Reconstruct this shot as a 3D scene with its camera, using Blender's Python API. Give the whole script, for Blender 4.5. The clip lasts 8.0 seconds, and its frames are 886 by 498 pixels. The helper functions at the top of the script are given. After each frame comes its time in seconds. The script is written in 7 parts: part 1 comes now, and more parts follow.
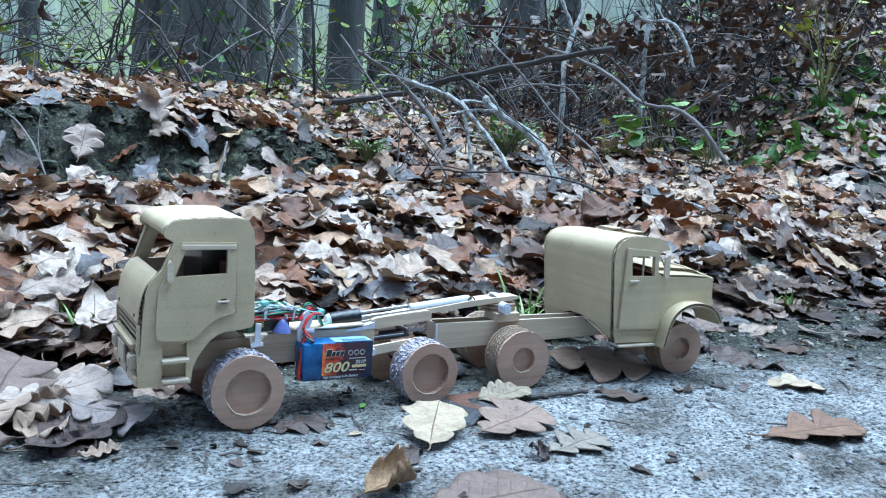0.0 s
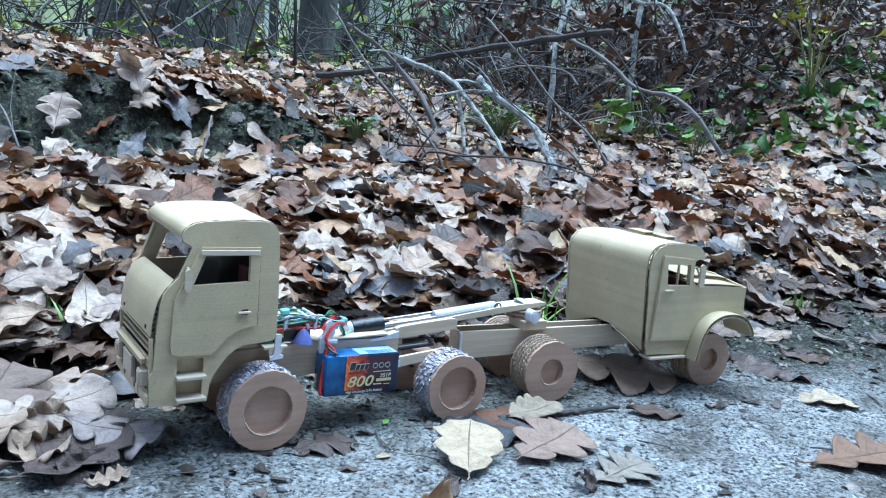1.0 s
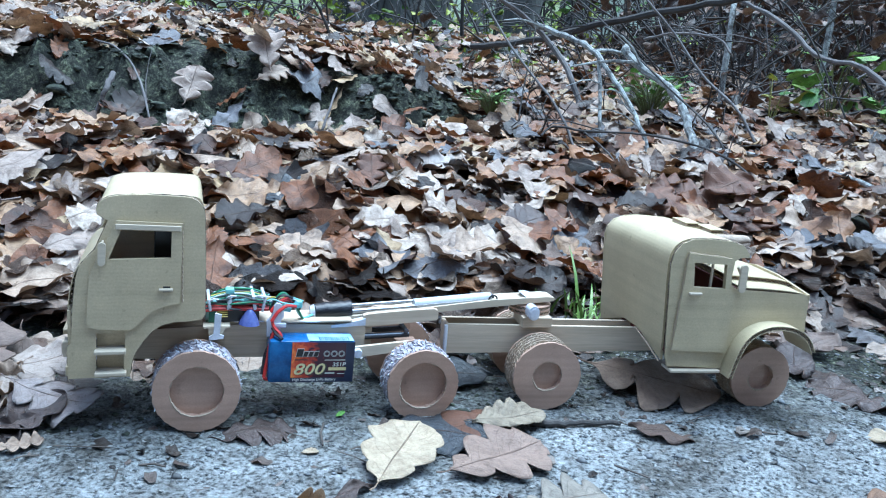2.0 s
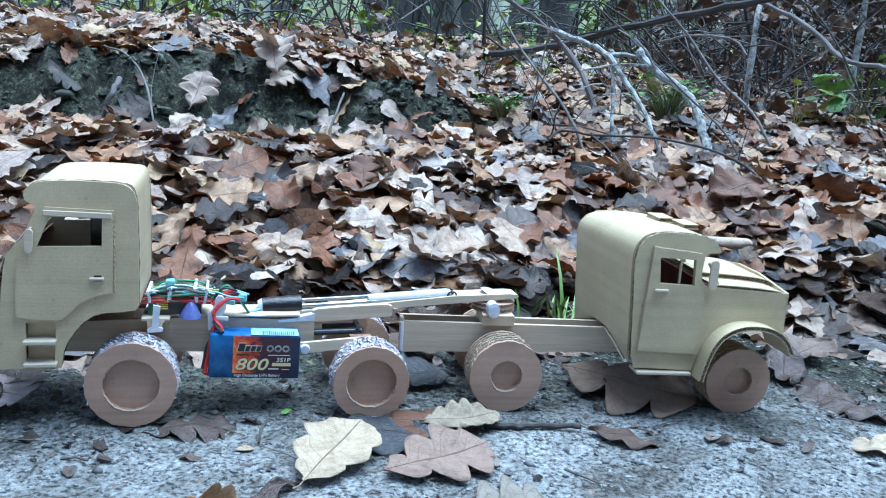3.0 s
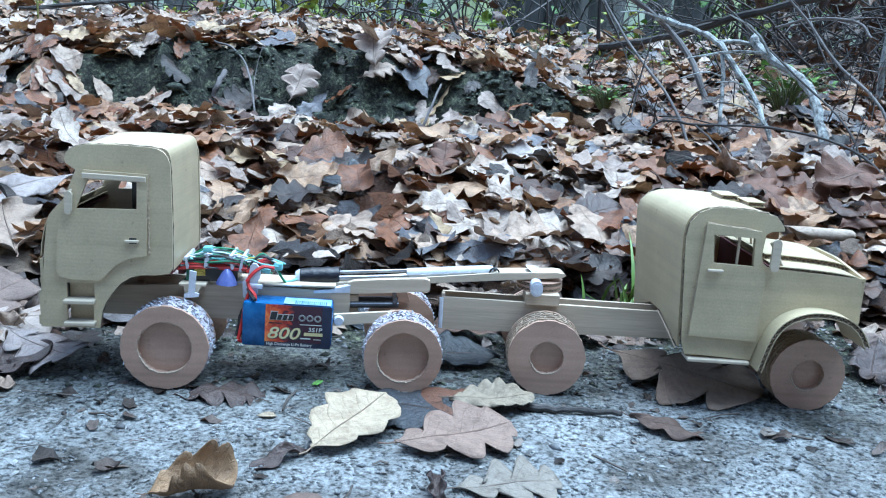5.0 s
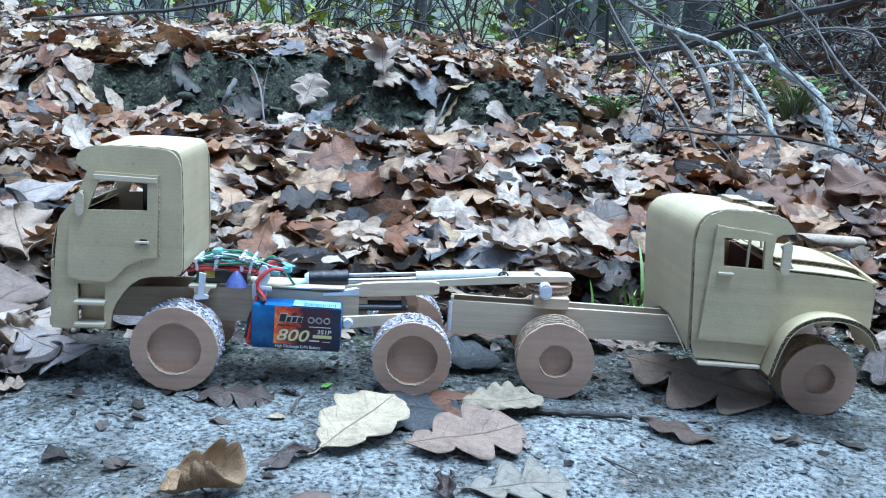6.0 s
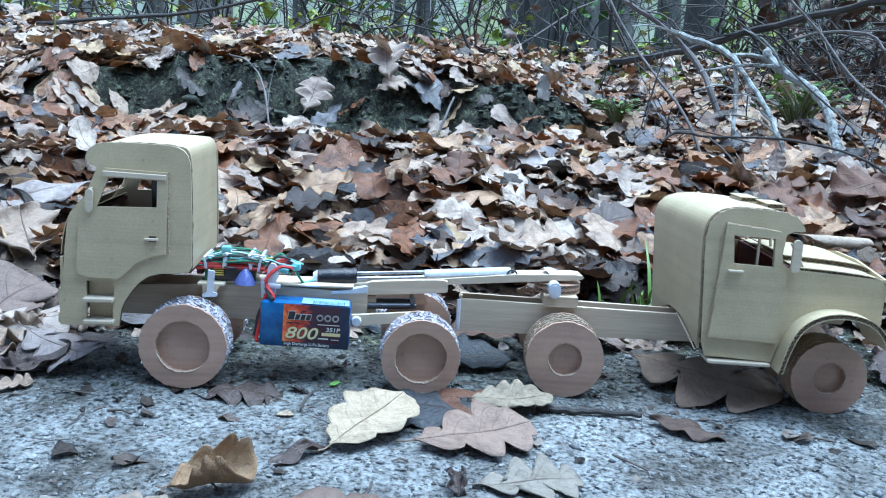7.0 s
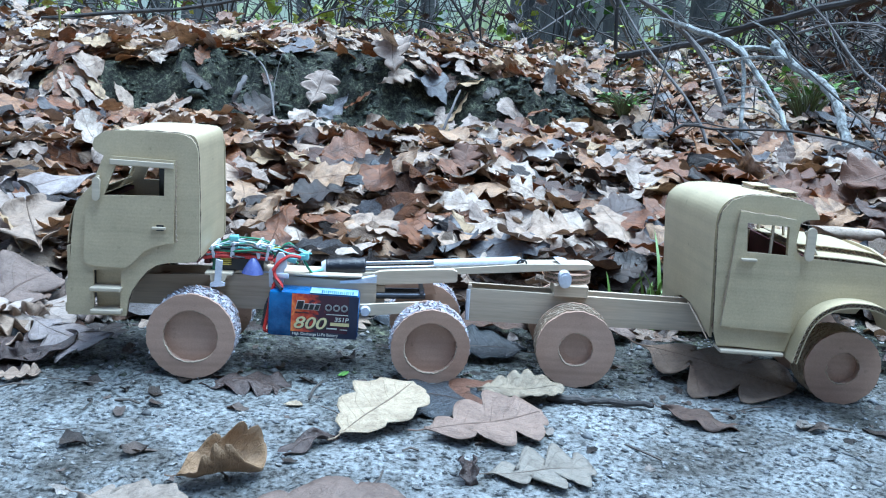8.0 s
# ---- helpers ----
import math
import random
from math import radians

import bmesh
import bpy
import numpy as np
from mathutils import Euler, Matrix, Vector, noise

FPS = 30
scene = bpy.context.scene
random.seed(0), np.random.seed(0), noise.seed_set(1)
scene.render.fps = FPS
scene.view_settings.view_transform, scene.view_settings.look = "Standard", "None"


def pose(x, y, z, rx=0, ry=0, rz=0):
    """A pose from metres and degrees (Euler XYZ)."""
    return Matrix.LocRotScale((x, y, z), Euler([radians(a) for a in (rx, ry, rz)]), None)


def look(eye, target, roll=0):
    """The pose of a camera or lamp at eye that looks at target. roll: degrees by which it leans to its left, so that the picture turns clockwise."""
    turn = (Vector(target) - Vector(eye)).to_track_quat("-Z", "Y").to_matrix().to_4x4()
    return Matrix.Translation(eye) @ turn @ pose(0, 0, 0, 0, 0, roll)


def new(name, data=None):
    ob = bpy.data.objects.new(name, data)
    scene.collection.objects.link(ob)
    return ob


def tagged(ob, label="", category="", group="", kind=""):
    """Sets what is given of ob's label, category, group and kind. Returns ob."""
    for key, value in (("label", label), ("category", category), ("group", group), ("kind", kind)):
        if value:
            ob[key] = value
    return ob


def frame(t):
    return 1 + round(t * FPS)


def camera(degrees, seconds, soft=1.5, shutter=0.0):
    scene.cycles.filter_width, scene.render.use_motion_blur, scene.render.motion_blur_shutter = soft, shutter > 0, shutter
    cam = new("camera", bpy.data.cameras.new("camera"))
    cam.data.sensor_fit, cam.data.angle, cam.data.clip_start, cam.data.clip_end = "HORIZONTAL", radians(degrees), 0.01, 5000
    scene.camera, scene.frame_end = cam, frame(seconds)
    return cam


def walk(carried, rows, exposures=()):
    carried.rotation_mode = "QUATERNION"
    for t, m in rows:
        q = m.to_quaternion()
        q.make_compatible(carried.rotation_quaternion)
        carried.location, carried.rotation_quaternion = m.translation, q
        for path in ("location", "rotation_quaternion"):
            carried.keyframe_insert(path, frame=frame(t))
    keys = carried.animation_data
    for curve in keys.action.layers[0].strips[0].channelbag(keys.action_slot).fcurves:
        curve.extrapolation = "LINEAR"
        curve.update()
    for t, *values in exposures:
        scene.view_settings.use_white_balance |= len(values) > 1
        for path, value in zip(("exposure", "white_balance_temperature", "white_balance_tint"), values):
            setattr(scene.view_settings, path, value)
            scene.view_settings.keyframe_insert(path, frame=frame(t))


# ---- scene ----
cam = camera(56.2, 8.0, 1.1, 0.02)
# seconds, place, turn
PATH = [
    (0.0, -0.1815, -0.5820, 0.2260, 81.95, -2.6, -30.17),
    (0.5, -0.2097, -0.5331, 0.2447, 80.10, -4.95, -32.39),
    (1.0, -0.2020, -0.5060, 0.2412, 80.13, -4.57, -32.55),
    (1.5, -0.1001, -0.5319, 0.2560, 77.45, -4.53, -23.24),
    (3.0, 0.0596, -0.5295, 0.2356, 78.04, -3.86, -13.93),
    (3.5, 0.0947, -0.5329, 0.2305, 78.43, -3.57, -12.29),
    (4.0, 0.138, -0.5255, 0.2253, 78.28, -3.57, -9.33),
    (4.5, 0.129, -0.5216, 0.2196, 77.51, -3.4, -6.76),
    (5.0, 0.1266, -0.5263, 0.214, 77.85, -3.19, -4.86),
    (6.5, 0.1241, -0.5278, 0.2045, 78.99, -3.24, -4.28),
    (7.0, 0.1209, -0.5278, 0.201, 79.16, -3.26, -4.22),
    (7.5, 0.1227, -0.5274, 0.1974, 79.16, -3.07, -3.94),
    (8.0, 0.118, -0.5236, 0.1946, 78.94, -3.14, -3.95),
]
walk(cam, [(r[0], pose(*r[1:])) for r in PATH], exposures=[(0.0, 0.94, 5100.0, 0.2), (3.0, 0.96, 5020.0, -0.3), (8.0, 0.97, 5000.0, -0.6)])

# ---- sky and sun: an overcast afternoon under open wood ----
world = bpy.data.worlds.new("world")
scene.world = world
world.use_nodes = True
wn, wl = world.node_tree.nodes, world.node_tree.links
sky = wn.new("ShaderNodeTexSky")
sky.sky_type, sky.sun_disc = "NISHITA", False
sky.sun_elevation, sky.sun_rotation = radians(72), radians(15)
sky.air_density, sky.dust_density, sky.ozone_density = 1.0, 4.0, 1.0
wl.new(sky.outputs[0], wn["Background"].inputs[0])
wn["Background"].inputs[1].default_value = 0.14
sun = new("sun", bpy.data.lights.new("sun", "SUN"))
sun.data.energy, sun.data.angle, sun.data.color = 3.7, radians(48), (0.85, 0.94, 1.0)
sun.matrix_basis = look((0.70, 0.0, 2.6), (0, 0, 0))


# ---- materials ----
def nodes_of(name):
    m = bpy.data.materials.new(name)
    m.use_nodes = True
    nt = m.node_tree
    return m, nt, nt.nodes["Principled BSDF"]


def add(nt, kind, **values):
    n = nt.nodes.new(kind)
    for k, v in values.items():
        n.inputs[k.replace("_", " ")].default_value = v
    return n


def ramp_of(nt, stops):
    r = nt.nodes.new("ShaderNodeValToRGB")
    els = r.color_ramp.elements
    while len(els) < len(stops):
        els.new(0.5)
    for e, (p, c) in zip(els, stops):
        e.position, e.color = p, (*c, 1)
    return r


def mixed(nt, kind, fac, a, b):
    n = nt.nodes.new("ShaderNodeMix")
    n.data_type, n.blend_type = "RGBA", kind
    for socket, v in ((0, fac), (6, a), (7, b)):
        if isinstance(v, (int, float)):
            n.inputs[socket].default_value = v
        elif isinstance(v, tuple):
            n.inputs[socket].default_value = (*v, 1)
        else:
            nt.links.new(v, n.inputs[socket])
    return n.outputs[2]


def surface(name, stops, rough=0.8, coarse=8.0, fine=160.0, bump=0.3, depth=0.001, stretch=(1, 1, 1), metal=0.0, grain=0.35, spec=0.5):
    """Two scales of mottling on a base colour, with a fine relief."""
    m, nt, p = nodes_of(name)
    tc = nt.nodes.new("ShaderNodeTexCoord")
    mp = nt.nodes.new("ShaderNodeMapping")
    mp.inputs["Scale"].default_value = stretch
    nt.links.new(tc.outputs["Object"], mp.inputs[0])
    a = add(nt, "ShaderNodeTexNoise", Scale=coarse, Detail=5.0, Roughness=0.6)
    b = add(nt, "ShaderNodeTexNoise", Scale=fine, Detail=6.0, Roughness=0.65)
    for n in (a, b):
        nt.links.new(mp.outputs[0], n.inputs["Vector"])
    r = ramp_of(nt, stops)
    nt.links.new(a.outputs[0], r.inputs[0])
    r2 = ramp_of(nt, [(0.3, (0.45, 0.45, 0.45)), (0.7, (1, 1, 1))])
    nt.links.new(b.outputs[0], r2.inputs[0])
    nt.links.new(mixed(nt, "MULTIPLY", grain, r.outputs[0], r2.outputs[0]), p.inputs["Base Color"])
    p.inputs["Roughness"].default_value = rough
    p.inputs["Metallic"].default_value = metal
    p.inputs["Specular IOR Level"].default_value = spec
    bp = add(nt, "ShaderNodeBump", Strength=bump, Distance=depth)
    nt.links.new(b.outputs[0], bp.inputs["Height"])
    nt.links.new(bp.outputs[0], p.inputs["Normal"])
    return m


def cardboard(name, lo, hi, axis, pitch=1300.0, bump=0.03, ribs=0.06, bands=0.5):
    """Brown liner paper with the faint ribs of the flutes beneath it."""
    m, nt, p = nodes_of(name)
    tc = nt.nodes.new("ShaderNodeTexCoord")
    a = add(nt, "ShaderNodeTexNoise", Scale=28.0, Detail=4.0, Roughness=0.6)
    b = add(nt, "ShaderNodeTexNoise", Scale=900.0, Detail=4.0, Roughness=0.7)
    w = add(nt, "ShaderNodeTexWave", Scale=pitch / 10, Distortion=5.0, Detail=3.0)
    w.bands_direction = axis
    w.inputs["Detail Scale"].default_value = 0.5
    for n in (a, b, w):
        nt.links.new(tc.outputs["Object"], n.inputs["Vector"])
    r = ramp_of(nt, [(0.3, lo), (0.7, hi)])
    nt.links.new(a.outputs[0], r.inputs[0])
    r2 = ramp_of(nt, [(0.25, (0.6, 0.58, 0.55)), (0.65, (1, 1, 1))])
    nt.links.new(b.outputs[0], r2.inputs[0])
    c = mixed(nt, "MULTIPLY", 0.5, r.outputs[0], r2.outputs[0])
    # scuffs and specks
    d = add(nt, "ShaderNodeTexNoise", Scale=150.0, Detail=3.0, Roughness=0.55)
    nt.links.new(tc.outputs["Object"], d.inputs["Vector"])
    r4 = ramp_of(nt, [(0.24, (0.5, 0.47, 0.43)), (0.32, (1, 1, 1)), (0.62, (1, 1, 1)), (0.74, (1.12, 1.11, 1.09))])
    nt.links.new(d.outputs[0], r4.inputs[0])
    c = mixed(nt, "MULTIPLY", 0.6, c, r4.outputs[0])
    # broad uneven bands along the flutes
    sq = nt.nodes.new("ShaderNodeMapping")
    sq.inputs["Scale"].default_value = (2.5, 2.5, 150)
    nt.links.new(tc.outputs["Object"], sq.inputs[0])
    e = add(nt, "ShaderNodeTexNoise", Scale=1.0, Detail=1.0, Roughness=0.4)
    nt.links.new(sq.outputs[0], e.inputs["Vector"])
    r5 = ramp_of(nt, [(0.34, (0.83, 0.82, 0.80)), (0.50, (1, 1, 1)), (0.66, (1.10, 1.10, 1.09))])
    nt.links.new(e.outputs[0], r5.inputs[0])
    c = mixed(nt, "MULTIPLY", bands, c, r5.outputs[0])
    r3 = ramp_of(nt, [(0.0, (0.82, 0.81, 0.79)), (1.0, (1, 1, 1))])
    nt.links.new(w.outputs[0], r3.inputs[0])
    nt.links.new(mixed(nt, "MULTIPLY", ribs, c, r3.outputs[0]), p.inputs["Base Color"])
    p.inputs["Roughness"].default_value = 0.46
    p.inputs["Specular IOR Level"].default_value = 0.9
    p.inputs["Coat Weight"].default_value, p.inputs["Coat Roughness"].default_value = 0.18, 0.5
    bp = add(nt, "ShaderNodeBump", Strength=bump, Distance=0.0006)
    nt.links.new(w.outputs[0], bp.inputs["Height"])
    nt.links.new(bp.outputs[0], p.inputs["Normal"])
    return m


KHAKI = cardboard("khaki_card", (0.455, 0.370, 0.228), (0.575, 0.472, 0.298), "Z", ribs=0.15, bump=0.035)
KHAKI_REAR = cardboard("khaki_card_rear", (0.455, 0.374, 0.226), (0.57, 0.475, 0.294), "Z", ribs=0.15, bump=0.035)
BROWN = cardboard("brown_card", (0.405, 0.258, 0.185), (0.51, 0.338, 0.252), "Z", pitch=700.0, bump=0.05, ribs=0.22, bands=0.7)
FLUTE = surface("torn_flutes", [(0.3, (0.36, 0.27, 0.19)), (0.7, (0.60, 0.49, 0.37))], 0.85, 60, 700, 0.4)
# raw card flecks over dark tones that paint the gap's shadow
SHADED_EDGE = surface("shaded_card_edge", [(0.3, (0.07, 0.055, 0.04)), (0.55, (0.20, 0.155, 0.11)), (0.7, (0.46, 0.38, 0.28))], 0.9, 220, 900, 0.5)
TREAD = surface("glued_tread_paper", [(0.34, (0.30, 0.25, 0.24)), (0.5, (0.40, 0.37, 0.41)), (0.66, (0.52, 0.50, 0.56))], 0.38, 260, 900, 0.6)
TREAD_BASE = surface("dark_tread_gaps", [(0.3, (0.28, 0.22, 0.20)), (0.7, (0.40, 0.33, 0.32))], 0.7, 120, 600, 0.5)
WOOD = surface("pale_wood", [(0.3, (0.47, 0.375, 0.27)), (0.5, (0.57, 0.47, 0.35)), (0.7, (0.66, 0.56, 0.43))], 0.55, 60, 420, 0.3, 0.0004, (0.08, 1, 1.6), grain=0.42)
STICK = surface("craft_stick", [(0.3, (0.54, 0.455, 0.335)), (0.7, (0.65, 0.56, 0.43))], 0.6, 30, 260, 0.2, 0.0003, (0.15, 1, 1.6))
GLUE = surface("hot_glue", [(0.3, (0.58, 0.61, 0.70)), (0.7, (0.72, 0.75, 0.83))], 0.2, 80, 400, 0.3)
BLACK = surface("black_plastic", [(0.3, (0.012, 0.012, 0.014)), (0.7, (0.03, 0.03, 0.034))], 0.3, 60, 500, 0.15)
TAPE = surface("black_tape", [(0.3, (0.004, 0.004, 0.007)), (0.7, (0.012, 0.013, 0.02))], 0.28, 200, 500, 0.4, 0.0012)
WHITE = surface("white_plastic", [(0.3, (0.52, 0.55, 0.60)), (0.7, (0.62, 0.65, 0.70))], 0.3, 60, 500, 0.1)
STEEL = surface("dull_steel", [(0.3, (0.30, 0.31, 0.34)), (0.7, (0.45, 0.46, 0.49))], 0.32, 60, 500, 0.1, metal=0.9)
TEAL = surface("teal_plastic", [(0.3, (0.20, 0.52, 0.53)), (0.7, (0.34, 0.68, 0.70))], 0.4, 60, 500, 0.1)
RED = surface("red_wire", [(0.3, (0.42, 0.02, 0.02)), (0.7, (0.58, 0.04, 0.03))], 0.38, 60, 500, 0.1)
GREEN = surface("green_wire", [(0.3, (0.02, 0.16, 0.07)), (0.7, (0.04, 0.26, 0.12))], 0.4, 60, 500, 0.1)
YELLOW = surface("yellow_wire", [(0.3, (0.5, 0.36, 0.04)), (0.7, (0.62, 0.48, 0.07))], 0.4, 60, 500, 0.1)
BLUE = surface("blue_wrap", [(0.35, (0.010, 0.065, 0.21)), (0.6, (0.028, 0.14, 0.37))], 0.12, 90, 260, 0.35, 0.0012)
NAVY = surface("navy_print", [(0.3, (0.010, 0.016, 0.045)), (0.7, (0.02, 0.03, 0.07))], 0.3, 60, 500, 0.1)
GUNMETAL = surface("dark_steel", [(0.3, (0.06, 0.065, 0.08)), (0.7, (0.11, 0.115, 0.135))], 0.35, 60, 500, 0.1, metal=0.6)
FLAME, nt, p = nodes_of("flame_print")
tc = nt.nodes.new("ShaderNodeTexCoord")
mp = nt.nodes.new("ShaderNodeMapping")
mp.inputs["Location"].default_value, mp.inputs["Scale"].default_value = (0.0626 * -25, 0, -0.030 * 12), (25, 1, 12)
nt.links.new(tc.outputs["Object"], mp.inputs[0])
xyz = nt.nodes.new("ShaderNodeSeparateXYZ")
nt.links.new(mp.outputs[0], xyz.inputs[0])
lick = add(nt, "ShaderNodeTexNoise", Scale=170.0, Detail=4.0, Roughness=0.6)
lick.inputs["Distortion"].default_value = 1.2
nt.links.new(tc.outputs["Object"], lick.inputs["Vector"])
fade = nt.nodes.new("ShaderNodeMath")
fade.operation = "MULTIPLY_ADD"
fade.inputs[1].default_value = 1.1
nt.links.new(lick.outputs[0], fade.inputs[0])
nt.links.new(xyz.outputs[0], fade.inputs[2])
r = ramp_of(nt, [(0.36, (0.80, 0.34, 0.09)), (0.56, (0.72, 0.15, 0.045)), (0.80, (0.45, 0.05, 0.03)), (1.0, (0.05, 0.02, 0.035))])
nt.links.new(fade.outputs[0], r.inputs[0])
nt.links.new(r.outputs[0], p.inputs["Base Color"])
p.inputs["Roughness"].default_value = 0.25
GOLD = surface("gold_print", [(0.3, (0.66, 0.55, 0.25)), (0.7, (0.80, 0.72, 0.42))], 0.3, 60, 500, 0.1)
PALE = surface("pale_print", [(0.3, (0.60, 0.60, 0.58)), (0.7, (0.75, 0.75, 0.72))], 0.3, 60, 500, 0.1)
# strip's blue-white puts the sky's reflection into the print colour
SKY_TINT = surface("sky_tinted_print", [(0.3, (0.20, 0.36, 0.46)), (0.7, (0.42, 0.58, 0.66))], 0.16, 90, 400, 0.3, 0.0008)
LED = surface("milky_blue_glue", [(0.3, (0.10, 0.13, 0.46)), (0.7, (0.22, 0.26, 0.62))], 0.2, 120, 500, 0.3)
LED.node_tree.nodes["Principled BSDF"].inputs["Transmission Weight"].default_value = 0.35
BOARD = surface("circuit_board", [(0.3, (0.02, 0.09, 0.05)), (0.7, (0.03, 0.16, 0.09))], 0.35, 300, 700, 0.2)
DARKRED = surface("dark_red_card", [(0.3, (0.08, 0.02, 0.02)), (0.7, (0.13, 0.03, 0.03))], 0.7, 60, 500, 0.1)


# ---- mesh building ----
from mathutils import geometry


class Shape:
    """Collects the faces of one mesh."""

    def __init__(self):
        self.v, self.f = [], []

    def put(self, verts, faces):
        k = len(self.v)
        self.v += [tuple(p) for p in verts]
        self.f += [tuple(i + k for i in q) for q in faces]
        return self

    def box(self, lo, hi, m=None, bevel=0.0):
        bm = bmesh.new()
        bmesh.ops.create_cube(bm, size=1.0)
        c = [(a + b) / 2 for a, b in zip(lo, hi)]
        s = [b - a for a, b in zip(lo, hi)]
        for p in bm.verts:
            p.co = Vector((p.co.x * s[0] + c[0], p.co.y * s[1] + c[1], p.co.z * s[2] + c[2]))
        if bevel:
            bmesh.ops.bevel(bm, geom=bm.edges[:], offset=bevel, segments=2, affect="EDGES", profile=0.5)
        if m is not None:
            bmesh.ops.transform(bm, matrix=m, verts=bm.verts[:])
        bm.verts.index_update()
        self.put([p.co for p in bm.verts], [[p.index for p in f.verts] for f in bm.faces])
        bm.free()
        return self

    def plate(self, outer, holes, at, d0, d1):
        """A sheet of outline `outer` with `holes`; at(a, b, d) places it, d runs through its thickness."""
        loops = [outer, *holes]
        flat = [p for q in loops for p in q]
        tris = geometry.tessellate_polygon([[Vector((*p, 0)) for p in q] for q in loops])
        n = len(flat)
        verts = [at(a, b, d0) for a, b in flat] + [at(a, b, d1) for a, b in flat]
        faces = [tuple(t) for t in tris] + [tuple(i + n for i in reversed(t)) for t in tris]
        k = 0
        for q in loops:
            m = len(q)
            faces += [(k + i, k + (i + 1) % m, k + (i + 1) % m + n, k + i + n) for i in range(m)]
            k += m
        return self.put(verts, faces)

    def bent(self, line, at, d0, d1, thick, between=()):
        """A sheet bent along the profile `line` of (a, b), from d0 to d1, `thick` to the right of its run."""
        inner = offset(line, thick)
        n = len(line)
        rows = [d0, *between, d1]
        verts = [at(a, b, d) for d in rows for q in (line, inner) for a, b in q]
        faces = []
        for k in range(len(rows) - 1):
            o, p = 2 * n * k, 2 * n * (k + 1)
            for i in range(n - 1):
                faces += [(o + i, o + i + 1, p + i + 1, p + i), (o + n + i, p + n + i, p + n + i + 1, o + n + i + 1)]
            faces += [(o, p, p + n, o + n), (o + n - 1, o + 2 * n - 1, p + 2 * n - 1, p + n - 1)]
        e = 2 * n * (len(rows) - 1)
        for i in range(n - 1):
            faces += [(i, n + i, n + i + 1, i + 1), (e + i, e + i + 1, e + n + i + 1, e + n + i)]
        return self.put(verts, faces)

    def flutes(self, line, at, d0, d1, thick, pitch):
        """The wavy paper seen in the cut edge of a corrugated sheet."""
        pts = resample(line, pitch / 2)
        inn = offset(pts, thick)
        zig = []
        for i, (p, q) in enumerate(zip(pts, inn)):
            k = 0.06 if i % 2 else 0.94
            zig.append((p[0] + (q[0] - p[0]) * k, p[1] + (q[1] - p[1]) * k))
        return self.bent(zig, at, d0, d1, 0.00022)

    def tube(self, pts, radii, sides=8, cap=True):
        pts = [Vector(p) for p in pts]
        n = len(pts)
        if isinstance(radii, (int, float)):
            radii = [radii] * n
        verts, faces = [], []
        up = Vector((0.31, 0.17, 0.93))
        for i, p in enumerate(pts):
            t = (pts[min(i + 1, n - 1)] - pts[max(i - 1, 0)]).normalized()
            a = t.cross(up)
            if a.length < 0.05:
                a = t.cross(Vector((1, 0, 0)))
            a.normalize()
            b = t.cross(a)
            for k in range(sides):
                g = 2 * math.pi * k / sides
                verts.append(p + (a * math.cos(g) + b * math.sin(g)) * radii[i])
        for i in range(n - 1):
            for k in range(sides):
                j = (k + 1) % sides
                faces.append((i * sides + k, i * sides + j, (i + 1) * sides + j, (i + 1) * sides + k))
        if cap:
            faces += [tuple(range(sides)), tuple((n - 1) * sides + k for k in reversed(range(sides)))]
        return self.put(verts, faces)

    def lathe(self, rings, at, sides=40):
        """Turns a closed profile of (radius, depth) about the axis; at(a, b, d)."""
        n = len(rings)
        verts = [at(r * math.cos(2 * math.pi * k / sides), r * math.sin(2 * math.pi * k / sides), d) for k in range(sides) for r, d in rings]
        faces = []
        for k in range(sides):
            j = (k + 1) % sides
            for i in range(n - 1):
                faces.append((k * n + i, k * n + i + 1, j * n + i + 1, j * n + i))
        return self.put(verts, faces)

    def mesh(self, name, material, smooth=False):
        me = bpy.data.meshes.new(name)
        me.from_pydata(self.v, [], self.f)
        me.validate()
        bm = bmesh.new()
        bm.from_mesh(me)
        bmesh.ops.recalc_face_normals(bm, faces=bm.faces[:])
        bm.to_mesh(me)
        bm.free()
        if smooth:
            me.polygons.foreach_set("use_smooth", [True] * len(me.polygons))
            me.set_sharp_from_angle(angle=radians(38))
        me.materials.append(material)
        return me


def offset(line, thick):
    out = []
    n = len(line)
    for i, p in enumerate(line):
        a, b = line[max(i - 1, 0)], line[min(i + 1, n - 1)]
        dx, dy = b[0] - a[0], b[1] - a[1]
        s = math.hypot(dx, dy) or 1
        out.append((p[0] + dy / s * thick, p[1] - dx / s * thick))
    return out


def resample(line, step):
    out, rest = [line[0]], 0.0
    for a, b in zip(line, line[1:]):
        s = math.dist(a, b)
        d = step - rest
        while d <= s:
            out.append((a[0] + (b[0] - a[0]) * d / s, a[1] + (b[1] - a[1]) * d / s))
            d += step
        rest = s - (d - step)
    return out


def smoothed(line, times=2):
    """Rounds the corners of an open line."""
    for _ in range(times):
        new_line = [line[0]]
        for a, b in zip(line, line[1:]):
            new_line += [tuple(0.75 * p + 0.25 * q for p, q in zip(a, b)), tuple(0.25 * p + 0.75 * q for p, q in zip(a, b))]
        line = new_line + [line[-1]]
    return line


def part(name, shape, material, parent, label="", smooth=False):
    ob = new(name, shape.mesh(name, material, smooth))
    ob.parent = parent
    if label:
        ob["label"] = label
    return ob


